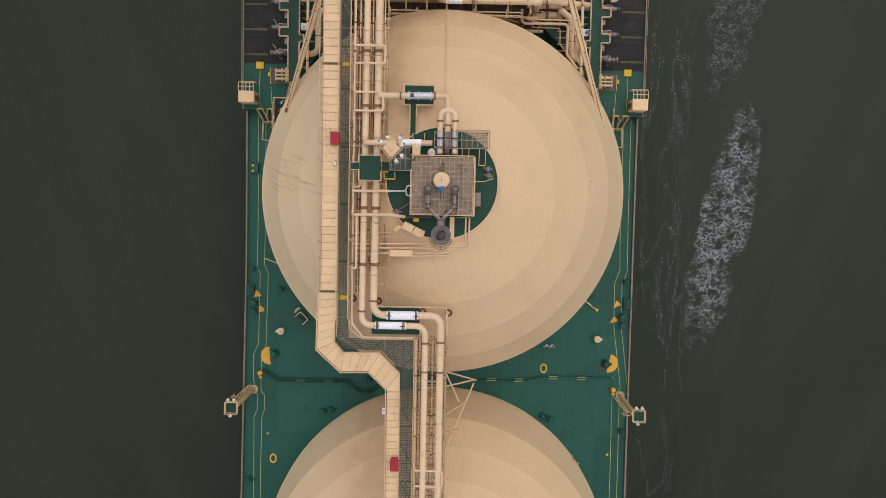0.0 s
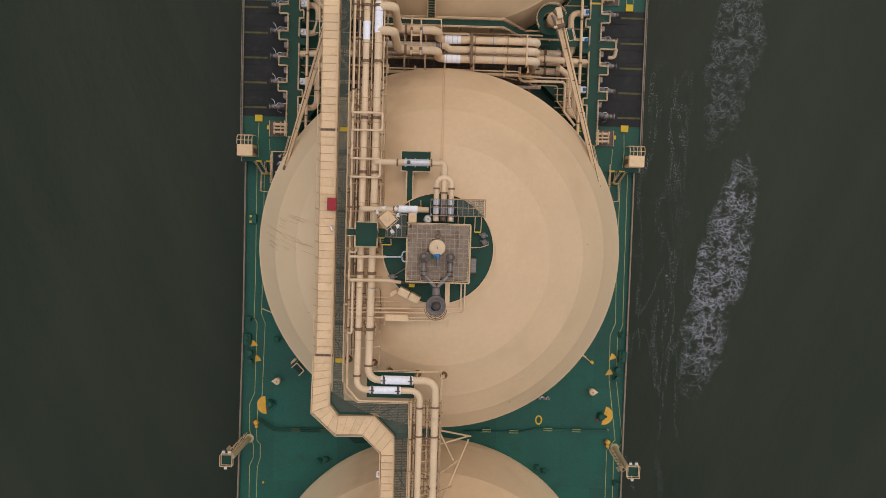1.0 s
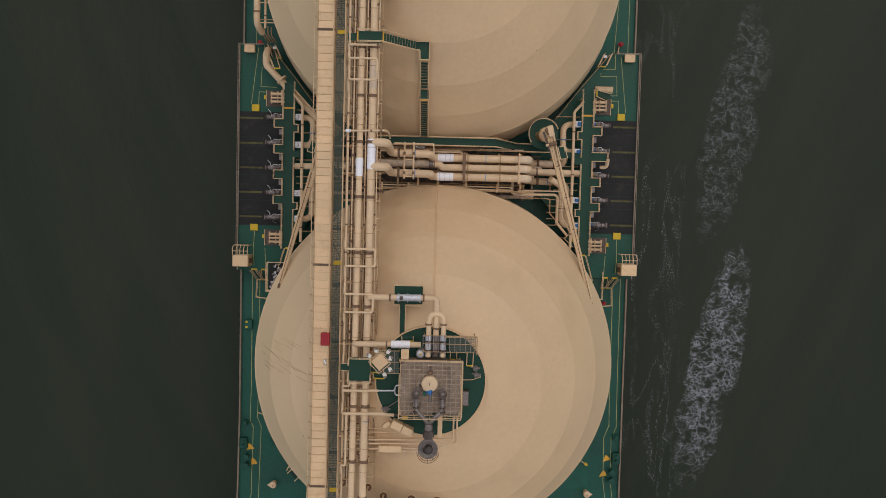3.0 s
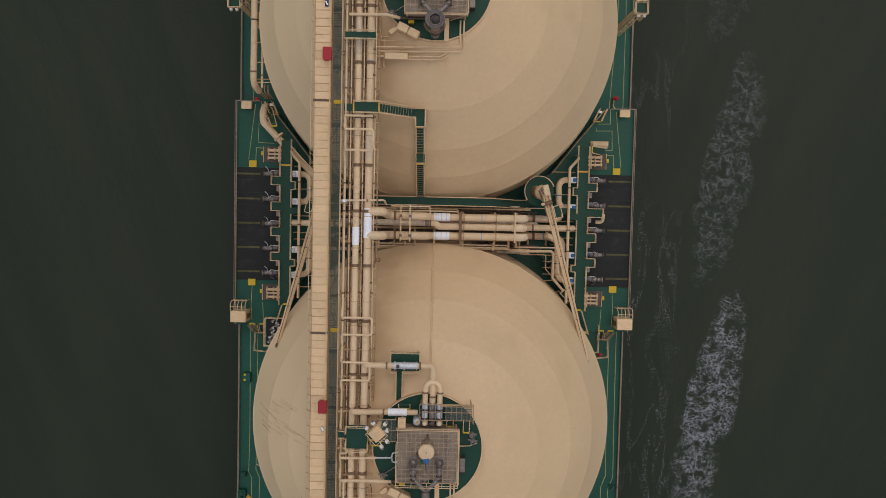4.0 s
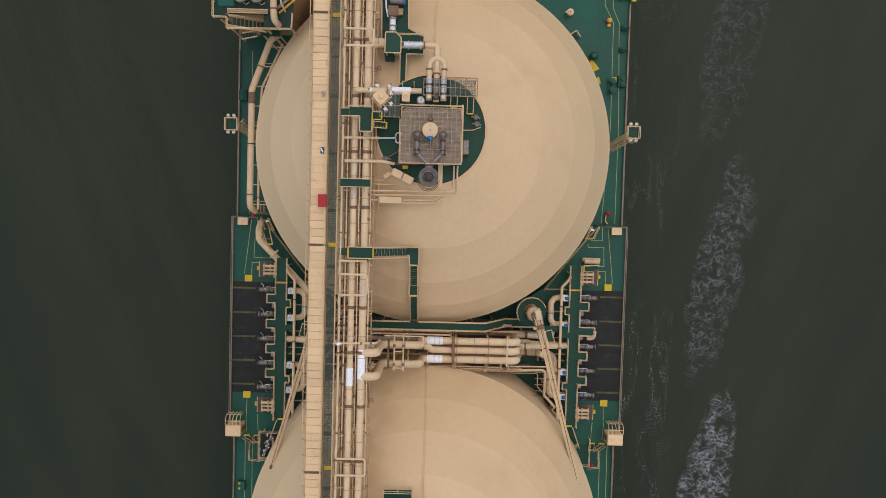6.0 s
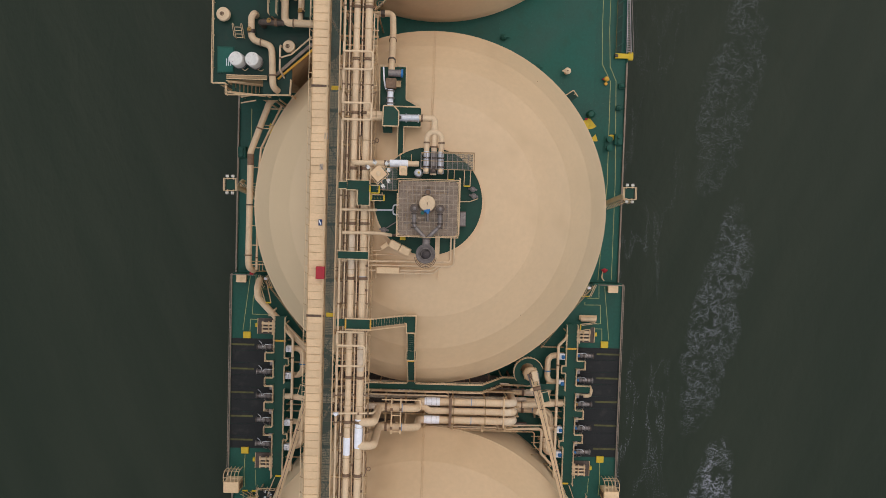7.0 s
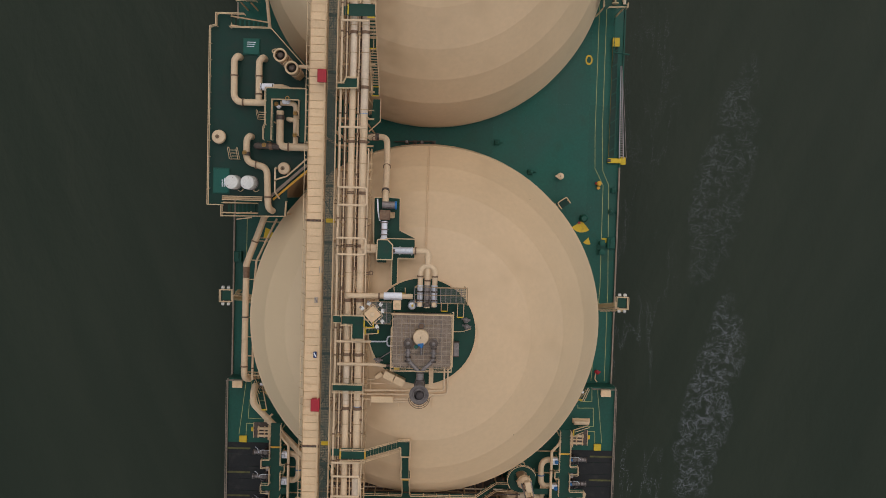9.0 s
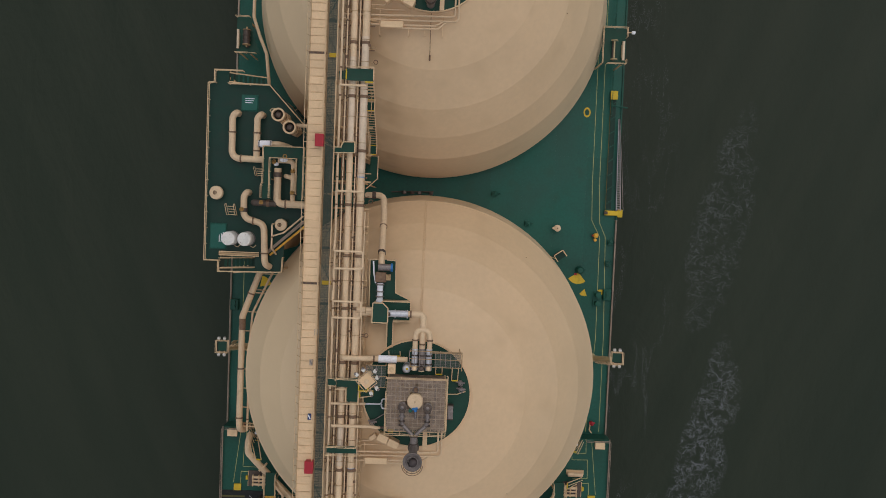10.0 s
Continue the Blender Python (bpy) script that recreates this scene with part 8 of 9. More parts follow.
line([(20.9, 100), (20.95, 67.2), (21.1, 62.9), (22.2, 60.8), (22.3, 48), (21.6, 36)])
line([(21.8, 100), (21.85, 67.2), (22.1, 62.6), (22.9, 60.85), (23.3, 48), (23.3, 36)])
line([(-22.4, 36), (-22.3, 56)])
deck_pipe = [(-21.76, -23.16), (-19.81, -24.45), (-10.98, -24.47), (-9.73, -25.7), (-8.13, -25.7), (-7.26, -25.0)]
for d in (0.0, 0.22, 0.44):
    pipe([(x, y - d, 0.3) for x, y in deck_pipe], 0.065, "dark green deck pipe lying across the deck", GREEN_TOP, seg=8, bend=0.3)
pipe([(4.0, -24.3, 0.3), (11.2, -24.2, 0.3), (13.0, -23.75, 0.3), (22.2, -23.75, 0.3)], 0.1, "dark green deck pipe lying across the deck", GREEN, seg=8, bend=0.4)
for x, y in ((6.9, -24.1), (10.3, -24.15), (14.6, -23.75), (18.2, -23.8), (-17.0, -24.67), (-13.5, -24.67)):
    t = thing("pipe_cover", (x, y, 0), "yellow-striped step cover over the deck pipe", "step", "pipe step covers")
    part("top_plate", span(B(), x - 0.55, x + 0.55, y - 0.2, y + 0.2, 0.45, 0.5), GREEN, t)
    for d in (-0.15, 0.15):
        part("stripe", span(B(), x - 0.55, x + 0.55, y + d - 0.045, y + d + 0.045, 0.5, 0.51), DULL_LINE if x < 0 else LINE, t)
    part("foot", span(B(), x - 0.5, x + 0.5, y - 0.1, y + 0.1, 0, 0.45), GREEN, t)
for x, y in ((13.45, -22.7), (-20.4, -34.8), (19.85, 76.35)):
    t = thing("manhole", (x, y, 0), "oval green manhole lid with yellow painted ring", "manhole", "deck manholes")
    bm = B()
    lathe(bm, (0, 0, 0), ((0.33, 0.0), (0.33, 0.014), (0.52, 0.014), (0.52, 0.0)), 28)
    bmesh.ops.scale(bm, vec=(0.85, 1.2, 1), verts=bm.verts)
    bmesh.ops.translate(bm, vec=(x, y, 0), verts=bm.verts)
    part("ring", bm, OCHRE if x < 0 else YELLOW, t)
    bm = B()
    lathe(bm, (0, 0, 0), ((0.3, 0.0), (0.3, 0.12), (0.01, 0.13)), 20)
    bmesh.ops.scale(bm, vec=(0.8, 1.2, 1), verts=bm.verts)
    bmesh.ops.translate(bm, vec=(x, y, 0), verts=bm.verts)
    part("lid", bm, GREEN, t)
for x, y, a in ((-19.4, -18.45, 180), (19.95, -18.75, 0), (16.65, 61.75, 180)):
    t = thing("deck_vent", (x, y, 0), "round cream ventilator head with pointed spout on the deck", "vent", "deck vents")
    part("neck", lathe(B(), (x, y, 0), ((0.3, 0), (0.3, 0.9)), 16), CREAM, t, smooth=True)
    part("head", lathe(B(), (x, y, 0.85), ((0.26, 0), (0.42, 0.05), (0.42, 0.2), (0.28, 0.32), (0.01, 0.36)), 24), PIPE, t, smooth=True)
    s = 1 if a == 0 else -1
    part("spout", slab(B(), [(x + s * 0.25, y - 0.28), (x + s * 0.7, y), (x + s * 0.25, y + 0.28)][::s], 0.88, 1.05), PIPE, t)
    part("eye", lathe(B(), (x, y, 1.2), ((0.08, 0), (0.08, 0.06), (0.01, 0.06)), 8), CLAMP, t)


def fan(x, y, r, a0, a1, material, label):
    bm = B()
    pts = [(x, y)] + [(x + r * math.cos(radians(a0 + (a1 - a0) * k / 12)), y + r * math.sin(radians(a0 + (a1 - a0) * k / 12))) for k in range(13)]
    slab(bm, pts, 0.004, 0.012)
    return solid("painted_sector", bm, material, label, "floor marking", "painted sectors")


fan(-20.9, -21.7, 1.15, 95, 275, OCHRE, "ochre half disc painted on the deck beside a winch")
fan(21.6, -21.9, 1.2, -100, 75, OCHRE, "ochre half disc painted on the deck beside a winch")
fan(19.7, 56.3, 1.5, 215, 310, YELLOW, "yellow sector painted on the deck beside a fairlead")
fan(-22.0, -14.2, 0.95, 130, 190, OCHRE, "ochre wedge painted on the deck")
fan(-22.6, -16.3, 1.0, 10, 70, OCHRE, "ochre wedge painted on the deck")
fan(22.0, -14.9, 1.0, 20, 70, OCHRE, "ochre wedge painted on the deck")
fan(21.6, -16.8, 1.0, 10, 60, OCHRE, "ochre wedge painted on the deck")
fan(20.6, 54.2, 0.9, 225, 290, YELLOW, "yellow wedge painted on the deck")
fan(22.6, 53.3, 0.9, 50, 110, YELLOW, "yellow wedge painted on the deck")
fan(-20.26, 52.92, 1.4, 10, 80, YELLOW, "yellow sector painted on the deck")


def fitting(x, y, kind):
    if kind == "bollard":
        t = thing("bollard_pair", (x, y, 0), "pair of dark green mooring bollards on the deck edge", "bollard", "mooring bollards")
        part("base", span(B(), x - 0.5, x + 0.5, y - 0.95, y + 0.95, 0, 0.12, 0.03), GREEN, t)
        for d in (-0.55, 0.55):
            part("post", lathe(B(), (x, y + d, 0.1), ((0.3, 0), (0.3, 0.75), (0.36, 0.8), (0.36, 0.95), (0.01, 1.0)), 18), GREEN, t, smooth=True)
    elif kind == "fairlead":
        t = thing("fairlead", (x, y, 0), "dark green roller fairlead on the deck edge", "fairlead", "fairleads")
        part("frame", span(B(), x - 0.5, x + 0.5, y - 0.7, y + 0.7, 0, 0.6, 0.08), GREEN, t)
        for d in (-0.3, 0.3):
            part("roller", lathe(B(), (x, y + d, 0.6), ((0.22, 0), (0.16, 0.15), (0.22, 0.3), (0.01, 0.3)), 12), GREEN, t)
    elif kind == "winch":
        t = thing("pedestal_roller", (x, y, 0), "dark green pedestal roller on the deck", "roller", "pedestal rollers")
        part("pedestal", lathe(B(), (x, y, 0), ((0.5, 0), (0.35, 0.5), (0.45, 0.9), (0.3, 1.1), (0.01, 1.1)), 16), GREEN, t, smooth=True)
        part("arm", span(B(), x - 0.2, x + 0.7, y - 0.15, y + 0.15, 0.4, 0.75, 0.04), GREEN, t)
        part("stripe", span(B(), x - 0.6, x - 0.3, y - 0.7, y - 0.45, 0.0, 0.15), RED, t)
    elif kind == "hydrant":
        t = thing("hydrant", (x, y, 0), "yellow and red deck hydrant", "hydrant", "deck hydrants")
        part("body", lathe(B(), (x, y, 0), ((0.25, 0), (0.25, 0.5), (0.32, 0.55), (0.2, 0.75), (0.01, 0.8)), 12), OCHRE, t, smooth=True)
        part("valve", span(B(), x - 0.45, x - 0.2, y - 0.12, y + 0.12, 0.2, 0.5), RED, t)
        part("stem", lathe(B(), (x, y - 0.55, 0), ((0.2, 0), (0.2, 0.3), (0.01, 0.32)), 10), OCHRE, t)
    else:
        t = thing("deck_fitting", (x, y, 0), "small dark green fitting bolted to the deck", "fitting", "deck fittings")
        part("body", span(B(), x - 0.32, x + 0.32, y - 0.32, y + 0.32, 0, 0.5, 0.06), GREEN, t)
        part("cap", lathe(B(), (x + 0.05, y, 0.5), ((0.2, 0), (0.2, 0.25), (0.01, 0.3)), 12), GREEN, t)
        part("pipe_stub", tube(B(), [(x + 0.3, y, 0.25), (x + 0.75, y, 0.25)], 0.08, 8), GREEN, t)


for x, y, kind in ((-20.3, -21.4, "winch"), (21.2, -21.9, "winch"), (-23.3, -13.4, "fairlead"), (23.6, -14.3, "fairlead"), (-22.85, -15.6, "bollard"), (23.05, -16.5, "bollard"), (-14.1, -28.6, ""), (-13.2, -28.4, ""), (13.4, -28.7, ""), (14.3, -29.1, ""),
                   (-8.5, -24.5, ""), (-22.0, -23.85, "hydrant"), (22.2, -25.2, "hydrant"), (21.6, 61.0, "hydrant"), (8.65, 65.75, ""), (12.95, 62.2, ""), (19.8, 56.6, "winch"), (22.2, 53.0, "bollard"), (23.4, 53.6, "fairlead"), (23.3, 57.5, ""),
                   (-23.3, 50.6, "fairlead"), (-19.6, -13.3, ""), (-23.1, -10.8, ""), (23.4, -11.6, ""), (18.9, -13.4, ""), (-23.4, -37.5, ""), (23.4, -30.5, ""), (23.5, 60.2, "")):
    fitting(x, y, kind)
for x, y in ((-21.1, -31.6), (21.8, -33.6)):
    solid("deck_plug", lathe(B(), (x, y, 0), ((0.14, 0), (0.14, 0.08), (0.01, 0.09)), 12), YELLOW if x > -21 else OCHRE, "small yellow sounding plug on the deck", "plug", "deck plugs")
t = thing("deck_hatch", (-22.80, 1.62, 0), "small green deck hatch with yellow corner marks", "hatch")
part("coaming", span(B(), -23.26, -22.35, 1.04, 2.20, 0, 0.5, 0.03), GREEN, t)
part("lid", span(B(), -23.20, -22.41, 1.10, 2.14, 0.5, 0.56), TEAL, t)
for y in (1.95, 1.29):
    part("mark", span(B(), -23.18, -22.91, y - 0.13, y + 0.13, 0.56, 0.57), YELLOW, t)
# ladders and small landings at the foot of the covers
for x, y, rz in ((-16.51, -16.47, -47), (17.0, -34.2, 55), (16.9, 58.4, 35), (-15.5, 74.6, 40)):
    t = thing("cover_ladder", (x, y, 0), "green landing with cream hooped ladder at a tank cover", "ladder", "cover ladders")
    part("landing", box(B(), (x, y, 1.9), (1.4, 1.0, 0.08), rz), ROOF_GREEN, t)
    c, s_ = math.cos(radians(rz)), math.sin(radians(rz))
    for d in (-0.65, 0.65):
        part("leg", bar(B(), (x + d * c, y + d * s_, 0), (x + d * c, y + d * s_, 2.9), 0.08), CREAM, t)
    part("rail", tube(B(), [(x - 0.65 * c + 0.45 * s_, y - 0.65 * s_ - 0.45 * c, 2.9), (x - 0.65 * c - 0.45 * s_, y - 0.65 * s_ + 0.45 * c, 2.9), (x + 0.65 * c - 0.45 * s_, y + 0.65 * s_ + 0.45 * c, 2.9), (x + 0.65 * c + 0.45 * s_, y + 0.65 * s_ - 0.45 * c, 2.9)], 0.06, 6, 0.15), CREAM, t)
    for k in range(4):
        part("hoop", tube(B(), [(x - 1.0 * c, y - 1.0 * s_, 2.2 + 0.5 * k), (x - 1.3 * c - 0.3 * s_, y - 1.3 * s_ + 0.3 * c, 2.2 + 0.5 * k), (x - 1.0 * c - 0.6 * s_, y - 1.0 * s_ + 0.6 * c, 2.2 + 0.5 * k)], 0.04, 6, 0.2), CREAM, t)
for x0, y0, x1, y1 in ((-21.5, -9.5, -19.6, -10.2), (19.1, -14.5, 17.2, -13.4)):
    pipe([(x0, y0, 0.3), (x1, y1, 0.5), (x1 + (0.6 if x1 < 0 else -0.6), y1 + 0.3, 1.6)], 0.06, "thin cream pipe from the deck to a tank cover", CREAM, seg=8)
pipe([(-4.21, 65.47, 0.3), (1.06, 65.66, 0.3)], 0.08, "dark deck pipe in the gap between two tank covers", DARK, seg=8)
for k, x in enumerate((-2.59, -1.59, -0.69, 0.76)):
    t = thing("deck_fitting", (x, 65.47, 0), "small dark valve on a deck pipe between tank covers", "fitting", "dark deck valves")
    part("body", span(B(), x - 0.25, x + 0.25, 65.47 - 0.2, 65.47 + 0.2, 0, 0.5 + 0.15 * (k % 2), 0.05), DARK, t)
    part("stem", lathe(B(), (x, 65.47, 0.5), ((0.08, 0), (0.08, 0.4), (0.2, 0.42), (0.01, 0.48)), 10), DARK if k % 2 else STEEL, t)
# hull edge rails
for s in (-1, 1):
    xx = MID + s * (HALF - 0.12)
    railing([(xx, 8.4), (xx, -10.0), (xx - (0.5 if s < 0 else 0.0), -40.0), (xx - (0.5 if s < 0 else 0.0), -48)], 0.0, "thin weathered guard rail on the ship's side", gap=3.0, h=1.0, material=GRATE_WARM, rails=2)
    railing([(xx, 36), (xx, 56 if s < 0 else 63)], 0.0, "thin weathered guard rail on the ship's side", gap=3.0, h=1.0, material=GRATE_WARM, rails=2)
railing([(22.75, 76), (22.75, 100)], 0.0, "thin green guard rail on the ship's side", gap=2.5, h=1.0, material=GREEN)

# ---- boarding ladder and reel platform on the starboard side ----
t = thing("boarding_ladder", (23.9, 69.5, 0), "grey aluminium boarding ladder stowed along the ship's side", "gangway")
for x0, x1 in ((23.95, 23.72), (24.5, 23.84)):
    part("side_frame", bar(B(), (x0, 64.2, 0.6), (x1, 75.6, 0.6), 0.07, 0.25), ALUMINIUM, t)
for k in range(38):
    f = (k + 0.5) / 38
    part("tread", bar(B(), (23.95 - 0.23 * f, 64.3 + 11.2 * f, 0.62), (24.5 - 0.66 * f, 64.3 + 11.2 * f, 0.62), 0.13, 0.06), STEEL, t)
part("hand_rope", tube(B(), [(24.7, 64.2, 1.2), (24.3, 70, 1.0), (23.8, 75.7, 0.8)], 0.04, 6), STEEL, t)
t = thing("ladder_platform", (23.6, 63.9, 0), "bright yellow turntable platform of the boarding ladder", "platform")
part("plate", span(B(), 22.6, 24.3, 63.6, 64.2, 0.1, 0.5, 0.05), YELLOW, t)
part("end_plate", span(B(), 24.2, 24.85, 63.4, 64.4, 0.2, 0.45, 0.1), YELLOW, t)
part("hinge", tube(B(), [(22.5, 63.9, 0.5), (22.9, 63.9, 0.5)], 0.2, 10), DARK, t)
t = thing("side_trough", (22.9, 69.5, 0), "dark green recess with struts beside the boarding ladder", "recess")
part("floor", span(B(), 22.75, 23.4, 64.4, 79.0, 0.02, 0.08), ROOF_GREEN, t)
for k in range(8):
    part("strut", bar(B(), (22.7, 65 + 1.75 * k, 0.3), (23.6, 65.6 + 1.75 * k, 0.3), 0.1), GREEN, t)
part("edge_pipe", tube(B(), [(22.65, 64.3, 0.4), (22.65, 79.0, 0.4)], 0.05, 8), DULL_LINE, t)
part("boom", tube(B(), [(22.9, 77.2, 0.8), (24.7, 77.0, 0.8)], 0.1, 8), GREEN, t)
t = thing("locker", (23.05, 78.55, 0), "bright yellow square locker lid on the ship's side", "locker")
part("body", span(B(), 22.65, 23.45, 78.05, 79.05, 0, 0.5, 0.04), YELLOW, t)
part("lid", span(B(), 22.62, 23.48, 78.02, 79.08, 0.5, 0.55), YELLOW, t)
RP = 5.0
t = thing("reel_platform", (21.7, 83.6, 0), "raised green platform with cream rails on the ship's side", "platform")
part("plate", span(B(), 20.3, 23.1, 81.5, 85.7, RP - 0.1, RP), GREEN_TOP, t)
for x in (20.5, 22.9):
    for y in (81.7, 85.5):
        part("leg", bar(B(), (x, y, 0), (x, y, RP - 0.1), 0.15), CREAM, t)
railing([(20.3, 81.5), (20.3, 85.7), (23.1, 85.7), (23.1, 84.6)], RP, "cream handrail round the reel platform", gap=1.4)
railing([(20.9, 81.5), (23.1, 81.5), (23.1, 82.0)], RP, "cream handrail round the reel platform", gap=1.4)
t = thing("hose_reel", (21.65, 83.1, RP), "worn cream hose reel lying between two discs", "reel")
part("axle", tube(B(), [(21.65, 82.0, RP + 0.6), (21.65, 84.2, RP + 0.6)], 0.1, 12), DULL_CREAM, t, smooth=True)
for y in (82.0, 84.2):
    part("disc", tube(B(), [(21.65, y - 0.05, RP + 0.6), (21.65, y + 0.03, RP + 0.6)], 0.42, 20), DULL_CREAM, t)
part("stand", span(B(), 21.5, 21.8, 81.9, 84.3, RP, RP + 0.2), DARK, t)
t = thing("canister", (22.78, 83.05, RP), "long pale canister at the platform edge", "canister")
part("body", tube(B(), [(22.78, 81.95, RP + 0.4), (22.78, 84.15, RP + 0.4)], 0.17, 12), PALE_LAG, t, smooth=True)
part("cradle", span(B(), 22.6, 22.95, 82.3, 83.8, RP, RP + 0.2), CREAM, t)
t = thing("side_lamp", (23.5, 85.1, RP), "white lamp on a short arm over the side", "lamp")
part("arm", bar(B(), (23.0, 85.1, RP + 0.9), (23.6, 85.1, RP + 0.9), 0.07), CREAM, t)
part("head", box(B(), (23.75, 85.1, RP + 0.9), (0.4, 0.35, 0.35), 0, 0.05), WHITE, t)
t = thing("reel_platform", (-20.6, 83.0, 0), "raised green platform with winch on the ship's port side", "platform")
part("plate", slab(B(), [(-22.8, 80.9), (-20.0, 80.9), (-20.9, 83.0), (-21.15, 85.1), (-22.8, 85.1)], RP - 0.1, RP), GREEN_TOP, t)
for x in (-22.6, -21.4):
    for y in (81.1, 84.7):
        part("leg", bar(B(), (x, y, 0), (x, y, RP - 0.1), 0.15), CREAM, t)
railing([(-21.2, 85.1), (-22.8, 85.1)], RP, "cream handrail of the port platform", gap=1.4)
railing([(-22.8, 80.9), (-20.4, 80.9)], RP, "cream handrail of the port platform", gap=1.4)
t = thing("hose_reel", (-21.5, 82.7, RP), "dark hose reel wound between rusty discs", "reel")
part("axle", tube(B(), [(-21.5, 81.6, RP + 0.6), (-21.5, 83.9, RP + 0.6)], 0.1, 12), WORN, t, smooth=True)
part("hose", tube(B(), [(-21.5, 81.9, RP + 0.6), (-21.5, 83.5, RP + 0.6)], 0.4, 16), DARK, t, smooth=True)
for y in (81.85, 82.4, 82.95, 83.55):
    part("disc", tube(B(), [(-21.5, y - 0.04, RP + 0.6), (-21.5, y + 0.04, RP + 0.6)], 0.48, 18), WORN if y > 83 or y < 82 else DARK, t)
part("stand", span(B(), -21.65, -21.35, 81.6, 83.9, RP, RP + 0.2), DARK, t)
t = thing("canister", (-22.3, 82.6, RP), "long pale canister at the platform edge", "canister")
part("body", tube(B(), [(-22.55, 81.4, RP + 0.4), (-22.55, 83.6, RP + 0.4)], 0.16, 12), PALE_LAG, t, smooth=True)
part("cradle", span(B(), -22.7, -22.4, 81.8, 83.2, RP, RP + 0.25), CREAM, t)
pipe([(-20.8, 95, 5.0), (-20.85, 85.2, 5.0), (-20.1, 83.0, 5.0), (-19.25, 81.0, 5.0), (-18.9, 77.9, 5.0), (-18.9, 76.4, 4.0)], 0.2, "cream pipe running along the port deck edge", bend=1.0, seg=10)

t = thing("boom_landing", (-19.0, 8.2, 0), "dark grey landing with pale fittings below the crane boom tip", "landing")
part("plate", slab(B(), [(-19.6, 6.5), (-18.85, 6.5), (-17.5, 9.6), (-19.6, 9.65)], 3.9, 4.0), BLACK, t)
for x, y in ((-19.5, 6.7), (-19.5, 9.5), (-18.4, 7.8)):
    part("leg", bar(B(), (x, y, 2.0), (x, y, 3.9), 0.14), CREAM, t)
rnd = random.Random(5)
for k in range(15):
    f = k / 14
    x, y, a_ = -19.4 + 1.5 * f * rnd.uniform(0.3, 1.0), 6.75 + 2.7 * f, rnd.uniform(0, 90)
    part("fitting", lathe(B(), (x, y, 4.0), ((0.13, 0), (0.13, 0.2), (0.07, 0.3), (0.01, 0.3)), 8), STEEL if k % 3 else SILVER, t, smooth=True)
    part("fitting_arm", box(B(), (x + 0.12, y, 4.2), (0.36, 0.11, 0.1), a_), SILVER if k % 2 else STEEL, t)
railing([(-17.6, 9.75), (-19.7, 9.75), (-19.7, 6.4), (-18.85, 6.4)], 4.0, "cream handrail round the landing below the boom tip", gap=1.3)
for x, y in ((21.35, 5.35), (-20.1, 6.6)):
    t = thing("hydrant", (x, y, 0), "red deck hydrant at the foot of the stairs", "hydrant", "deck hydrants")
    part("body", lathe(B(), (x, y, 0), ((0.18, 0), (0.18, 0.6), (0.25, 0.65), (0.01, 0.8)), 12), RED, t, smooth=True)
    part("valve", tube(B(), [(x - 0.3, y, 0.5), (x + 0.3, y, 0.5)], 0.09, 8), RED, t, smooth=True)
t = thing("deck_valve", (14.0, -19.8, 0), "small silver valve cluster on the green deck", "valve")
part("body", tube(B(), [(13.4, -20.0, 0.4), (13.7, -19.6, 0.4), (14.1, -20.0, 0.4), (14.5, -19.6, 0.4)], 0.11, 8, 0.15), SILVER, t, smooth=True)
for x in (13.4, 14.0, 14.5):
    part("head", lathe(B(), (x, -19.8, 0), ((0.12, 0), (0.12, 0.6), (0.2, 0.65), (0.01, 0.75)), 10), STEEL, t)
pipe([(18.0, -13.8, 1.2), (18.5, -14.16, 0.6), (19.75, -15.1, 0.3)], 0.06, "thin cream drain pipe from the tank cover to the deck", CREAM, seg=8)
solid("deck_plug", lathe(B(), (19.85, -15.15, 0), ((0.2, 0), (0.2, 0.4), (0.01, 0.45)), 12), YELLOW, "small yellow sounding plug on the deck", "plug", "deck plugs")
solid("deck_plug", lathe(B(), (22.14, -23.71, 0), ((0.16, 0), (0.16, 0.3), (0.01, 0.35)), 12), STEEL, "small grey plug at the end of the deck pipe", "plug", "deck plugs")
pipe([(10.2, 19.6, 7.0), (10.2, 18.1, 6.6), (13.4, 18.1, 6.4), (13.45, 16.4, 6.0), (14.7, 15.1, 5.4)], 0.07, "thin rusty cream pipe below the crossover elbows", WORN, seg=8, bend=0.3)
for k in range(5):
    y = 18.0 - 0.75 * k
    t = thing("pipe_support", (14.3, y, 0), "rusty cream pipe support frame", "pipe support", "manifold pipe supports")
    part("beam", bar(B(), (13.2, y, 5.3), (15.1, y, 5.3), 0.09), WORN, t)
    part("post", bar(B(), (14.6, y, MAN_Z), (14.6, y, 5.3), 0.1), WORN, t)
t = thing("small_landing", (16.4, 13.3, MAN_Z), "small green landing with yellow-edged steps beside the crane boom", "landing")
part("plate", slab(B(), [(16.44, 12.48), (17.32, 13.06), (16.27, 14.26), (15.4, 13.46)], 4.4, 4.5), GREEN_TOP, t)
for a, c in (((16.1, 13.6), (16.6, 13.1)), ((16.3, 13.9), (16.5, 13.4))):
    part("yellow_sill", bar(B(), (*a, 4.56), (*c, 4.56), 0.16, 0.06), YELLOW, t)
for x, y in ((16.4, 12.7), (17.1, 13.05), (16.3, 14.05), (15.6, 13.5)):
    part("leg", bar(B(), (x, y, MAN_Z), (x, y, 4.4), 0.1), CREAM, t)
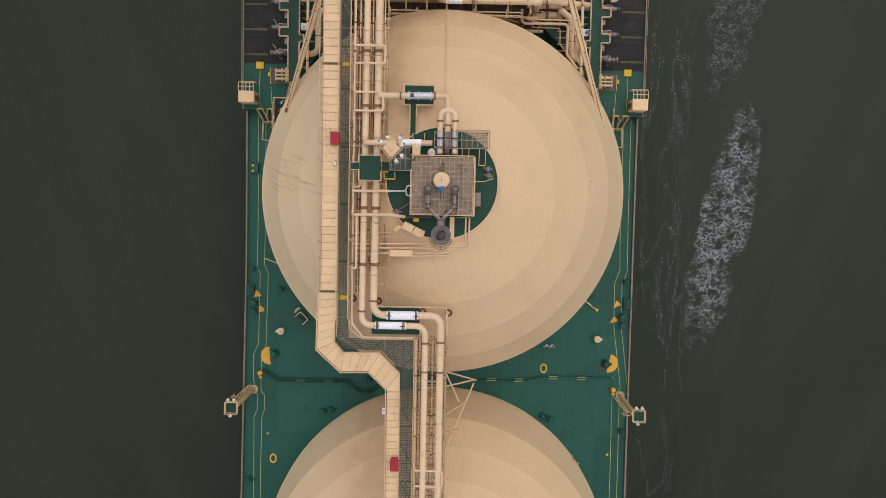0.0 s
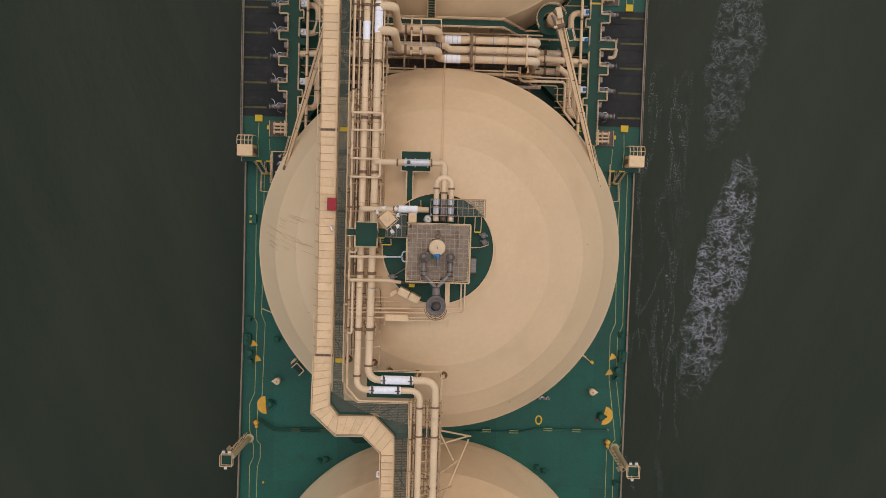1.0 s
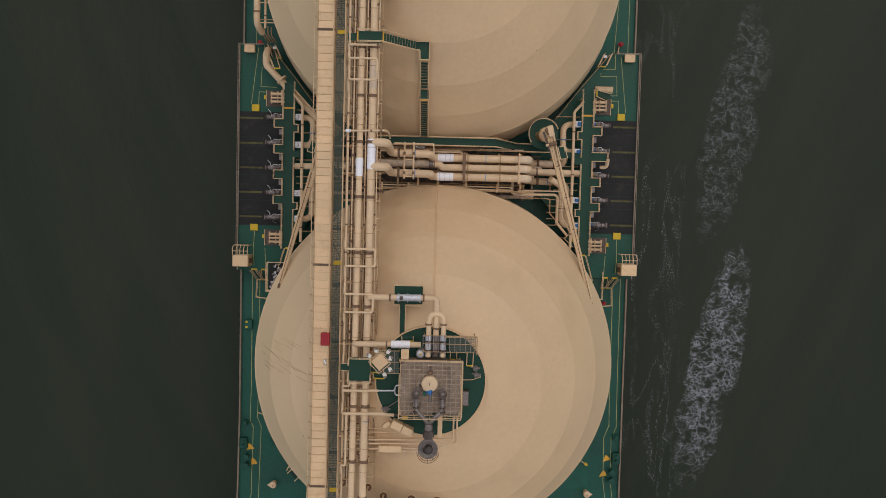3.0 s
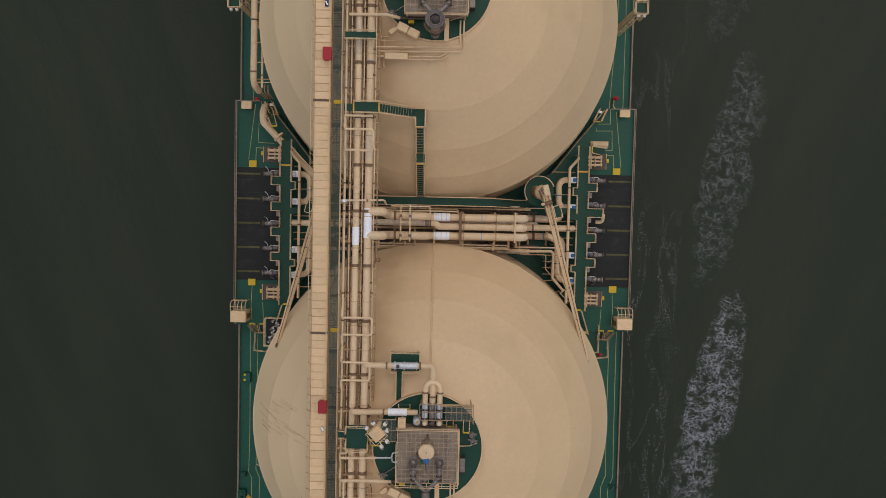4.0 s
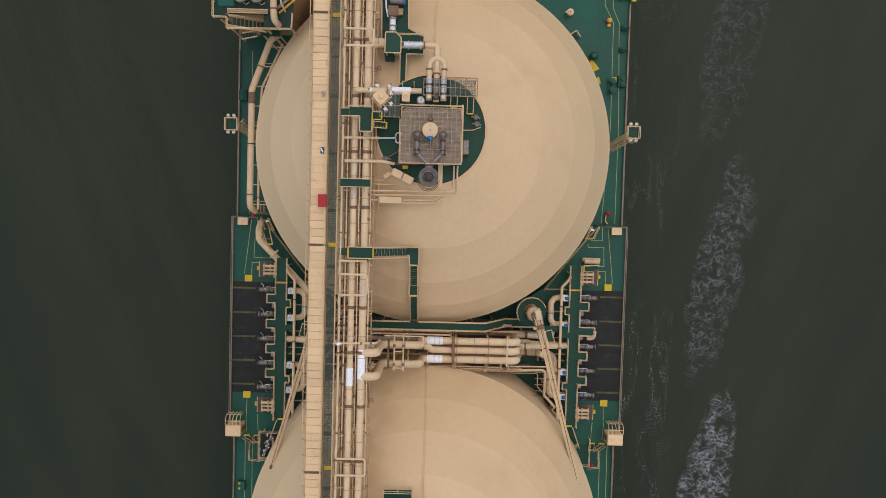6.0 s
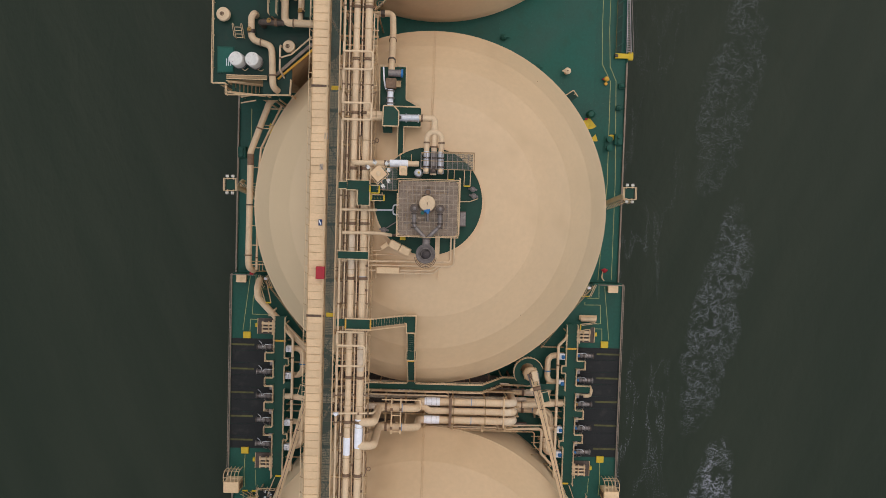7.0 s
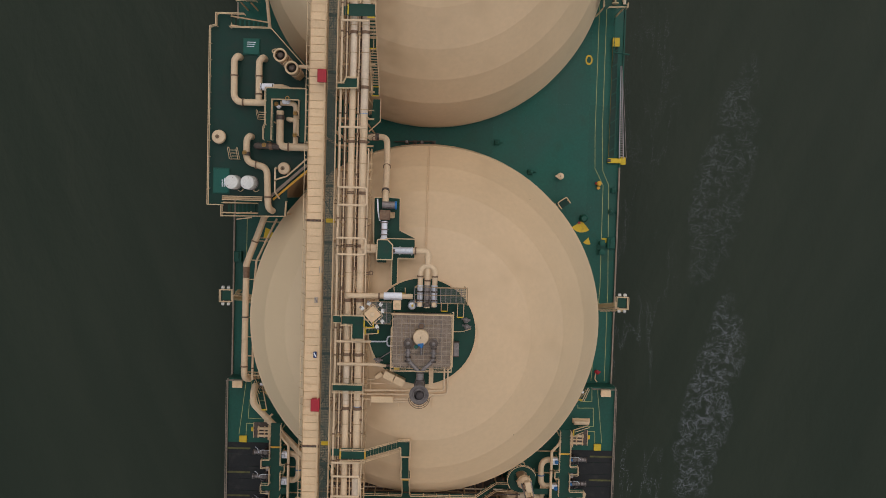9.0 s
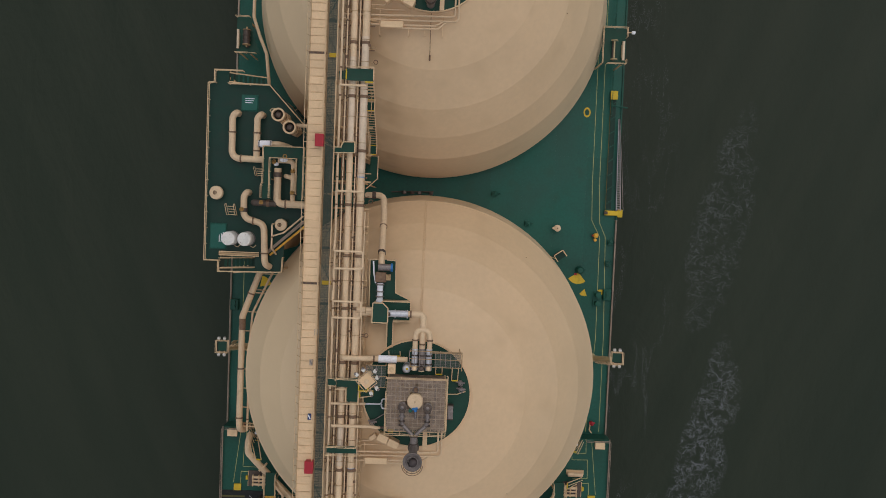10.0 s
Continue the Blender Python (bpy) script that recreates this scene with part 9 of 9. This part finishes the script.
railing([(16.27, 14.26), (15.4, 13.46), (16.44, 12.48)], 4.5, "cream handrail of the small landing", gap=1.0, h=0.9)
t = thing("scuff_row", (-16, 1, 12), "thin dark scuff lines rubbed into the paint of a tank cover", "scuff")
rnd = random.Random(7)
for k in range(26):
    x0, y0 = rnd.uniform(-18.6, -13.6), rnd.uniform(-1.2, 2.6)
    ln, fall = rnd.uniform(0.5, 2.6), rnd.uniform(0.15, 0.5)
    pts = [(x0 + ln * f, y0 - fall * ln * f, dome_z(x0 + ln * f, y0 - fall * ln * f, -1.04, 1.1) - 0.36) for f in (0, 0.25, 0.5, 0.75, 1)]
    part("scuff", tube(B(), [Vector(p) + (Vector(p) - Vector((DOME_X, -1.04, 0.84))).normalized() * 0.3 for p in pts], 0.011, 5, 0.1), WORN, t)
t = thing("sign_plate", (-5.15, -22.5, 22.5), "small white sign plate fixed beside the cable duct", "sign")
part("plate", span(B(), -5.3, -5.0, -22.8, -22.2, 22.5, 22.56), WHITE, t)
part("stencil_bar", span(B(), -5.2, -5.1, -22.7, -22.3, 22.56, 22.564), RED, t)

# steps and hydrant at the fore end of the raised decks
for s in (1, -1):
    t = thing("deck_stairs", (mx(s, 19.9), 35.0, 0), "short cream steps at the fore end of the raised deck", "stairs", "fore end steps")
    for d in (-0.45, 0.45):
        part("string", bar(B(), (mx(s, 20.3 + d), 35.6, 2.7), (mx(s, 19.6 + d), 34.1, 2.9), 0.08), CREAM, t)
        part("hand_rail", bar(B(), (mx(s, 20.3 + d), 35.6, 3.5), (mx(s, 19.6 + d), 34.1, 3.7), 0.06), CREAM, t)
    for k in range(5):
        f = k / 4
        part("tread", bar(B(), (mx(s, 19.85 - 0.0 - 0.7 * (f - 0.0)), 35.5 - 1.3 * f, 2.5 + 0.05 * k), (mx(s, 20.75 - 0.7 * f), 35.5 - 1.3 * f, 2.5 + 0.05 * k), 0.18, 0.05), GREEN_TOP, t)
    part("yellow_tread", bar(B(), (mx(s, 19.1), 34.1, 2.75), (mx(s, 20.1), 34.1, 2.75), 0.16, 0.05), YELLOW, t)
    part("lamp_box", box(B(), (mx(s, 19.9), 35.2, 3.2), (0.4, 0.3, 0.3), 0, 0.04), WHITE, t)
t = thing("hydrant", (22.2, 37.1, 0), "red deck hydrant with cream stand pipe", "hydrant", "deck hydrants")
part("body", lathe(B(), (22.25, 37.2, 0), ((0.2, 0), (0.2, 0.7), (0.28, 0.75), (0.01, 0.95)), 12), RED, t, smooth=True)
part("valve", tube(B(), [(21.9, 37.25, 0.6), (22.65, 37.25, 0.6)], 0.1, 8), RED, t, smooth=True)
part("pipe_run", tube(B(), [(22.1, 37.1, 0.4), (22.0, 36.3, 0.4), (22.3, 35.9, 0.4)], 0.08, 8, 0.2), CREAM, t)
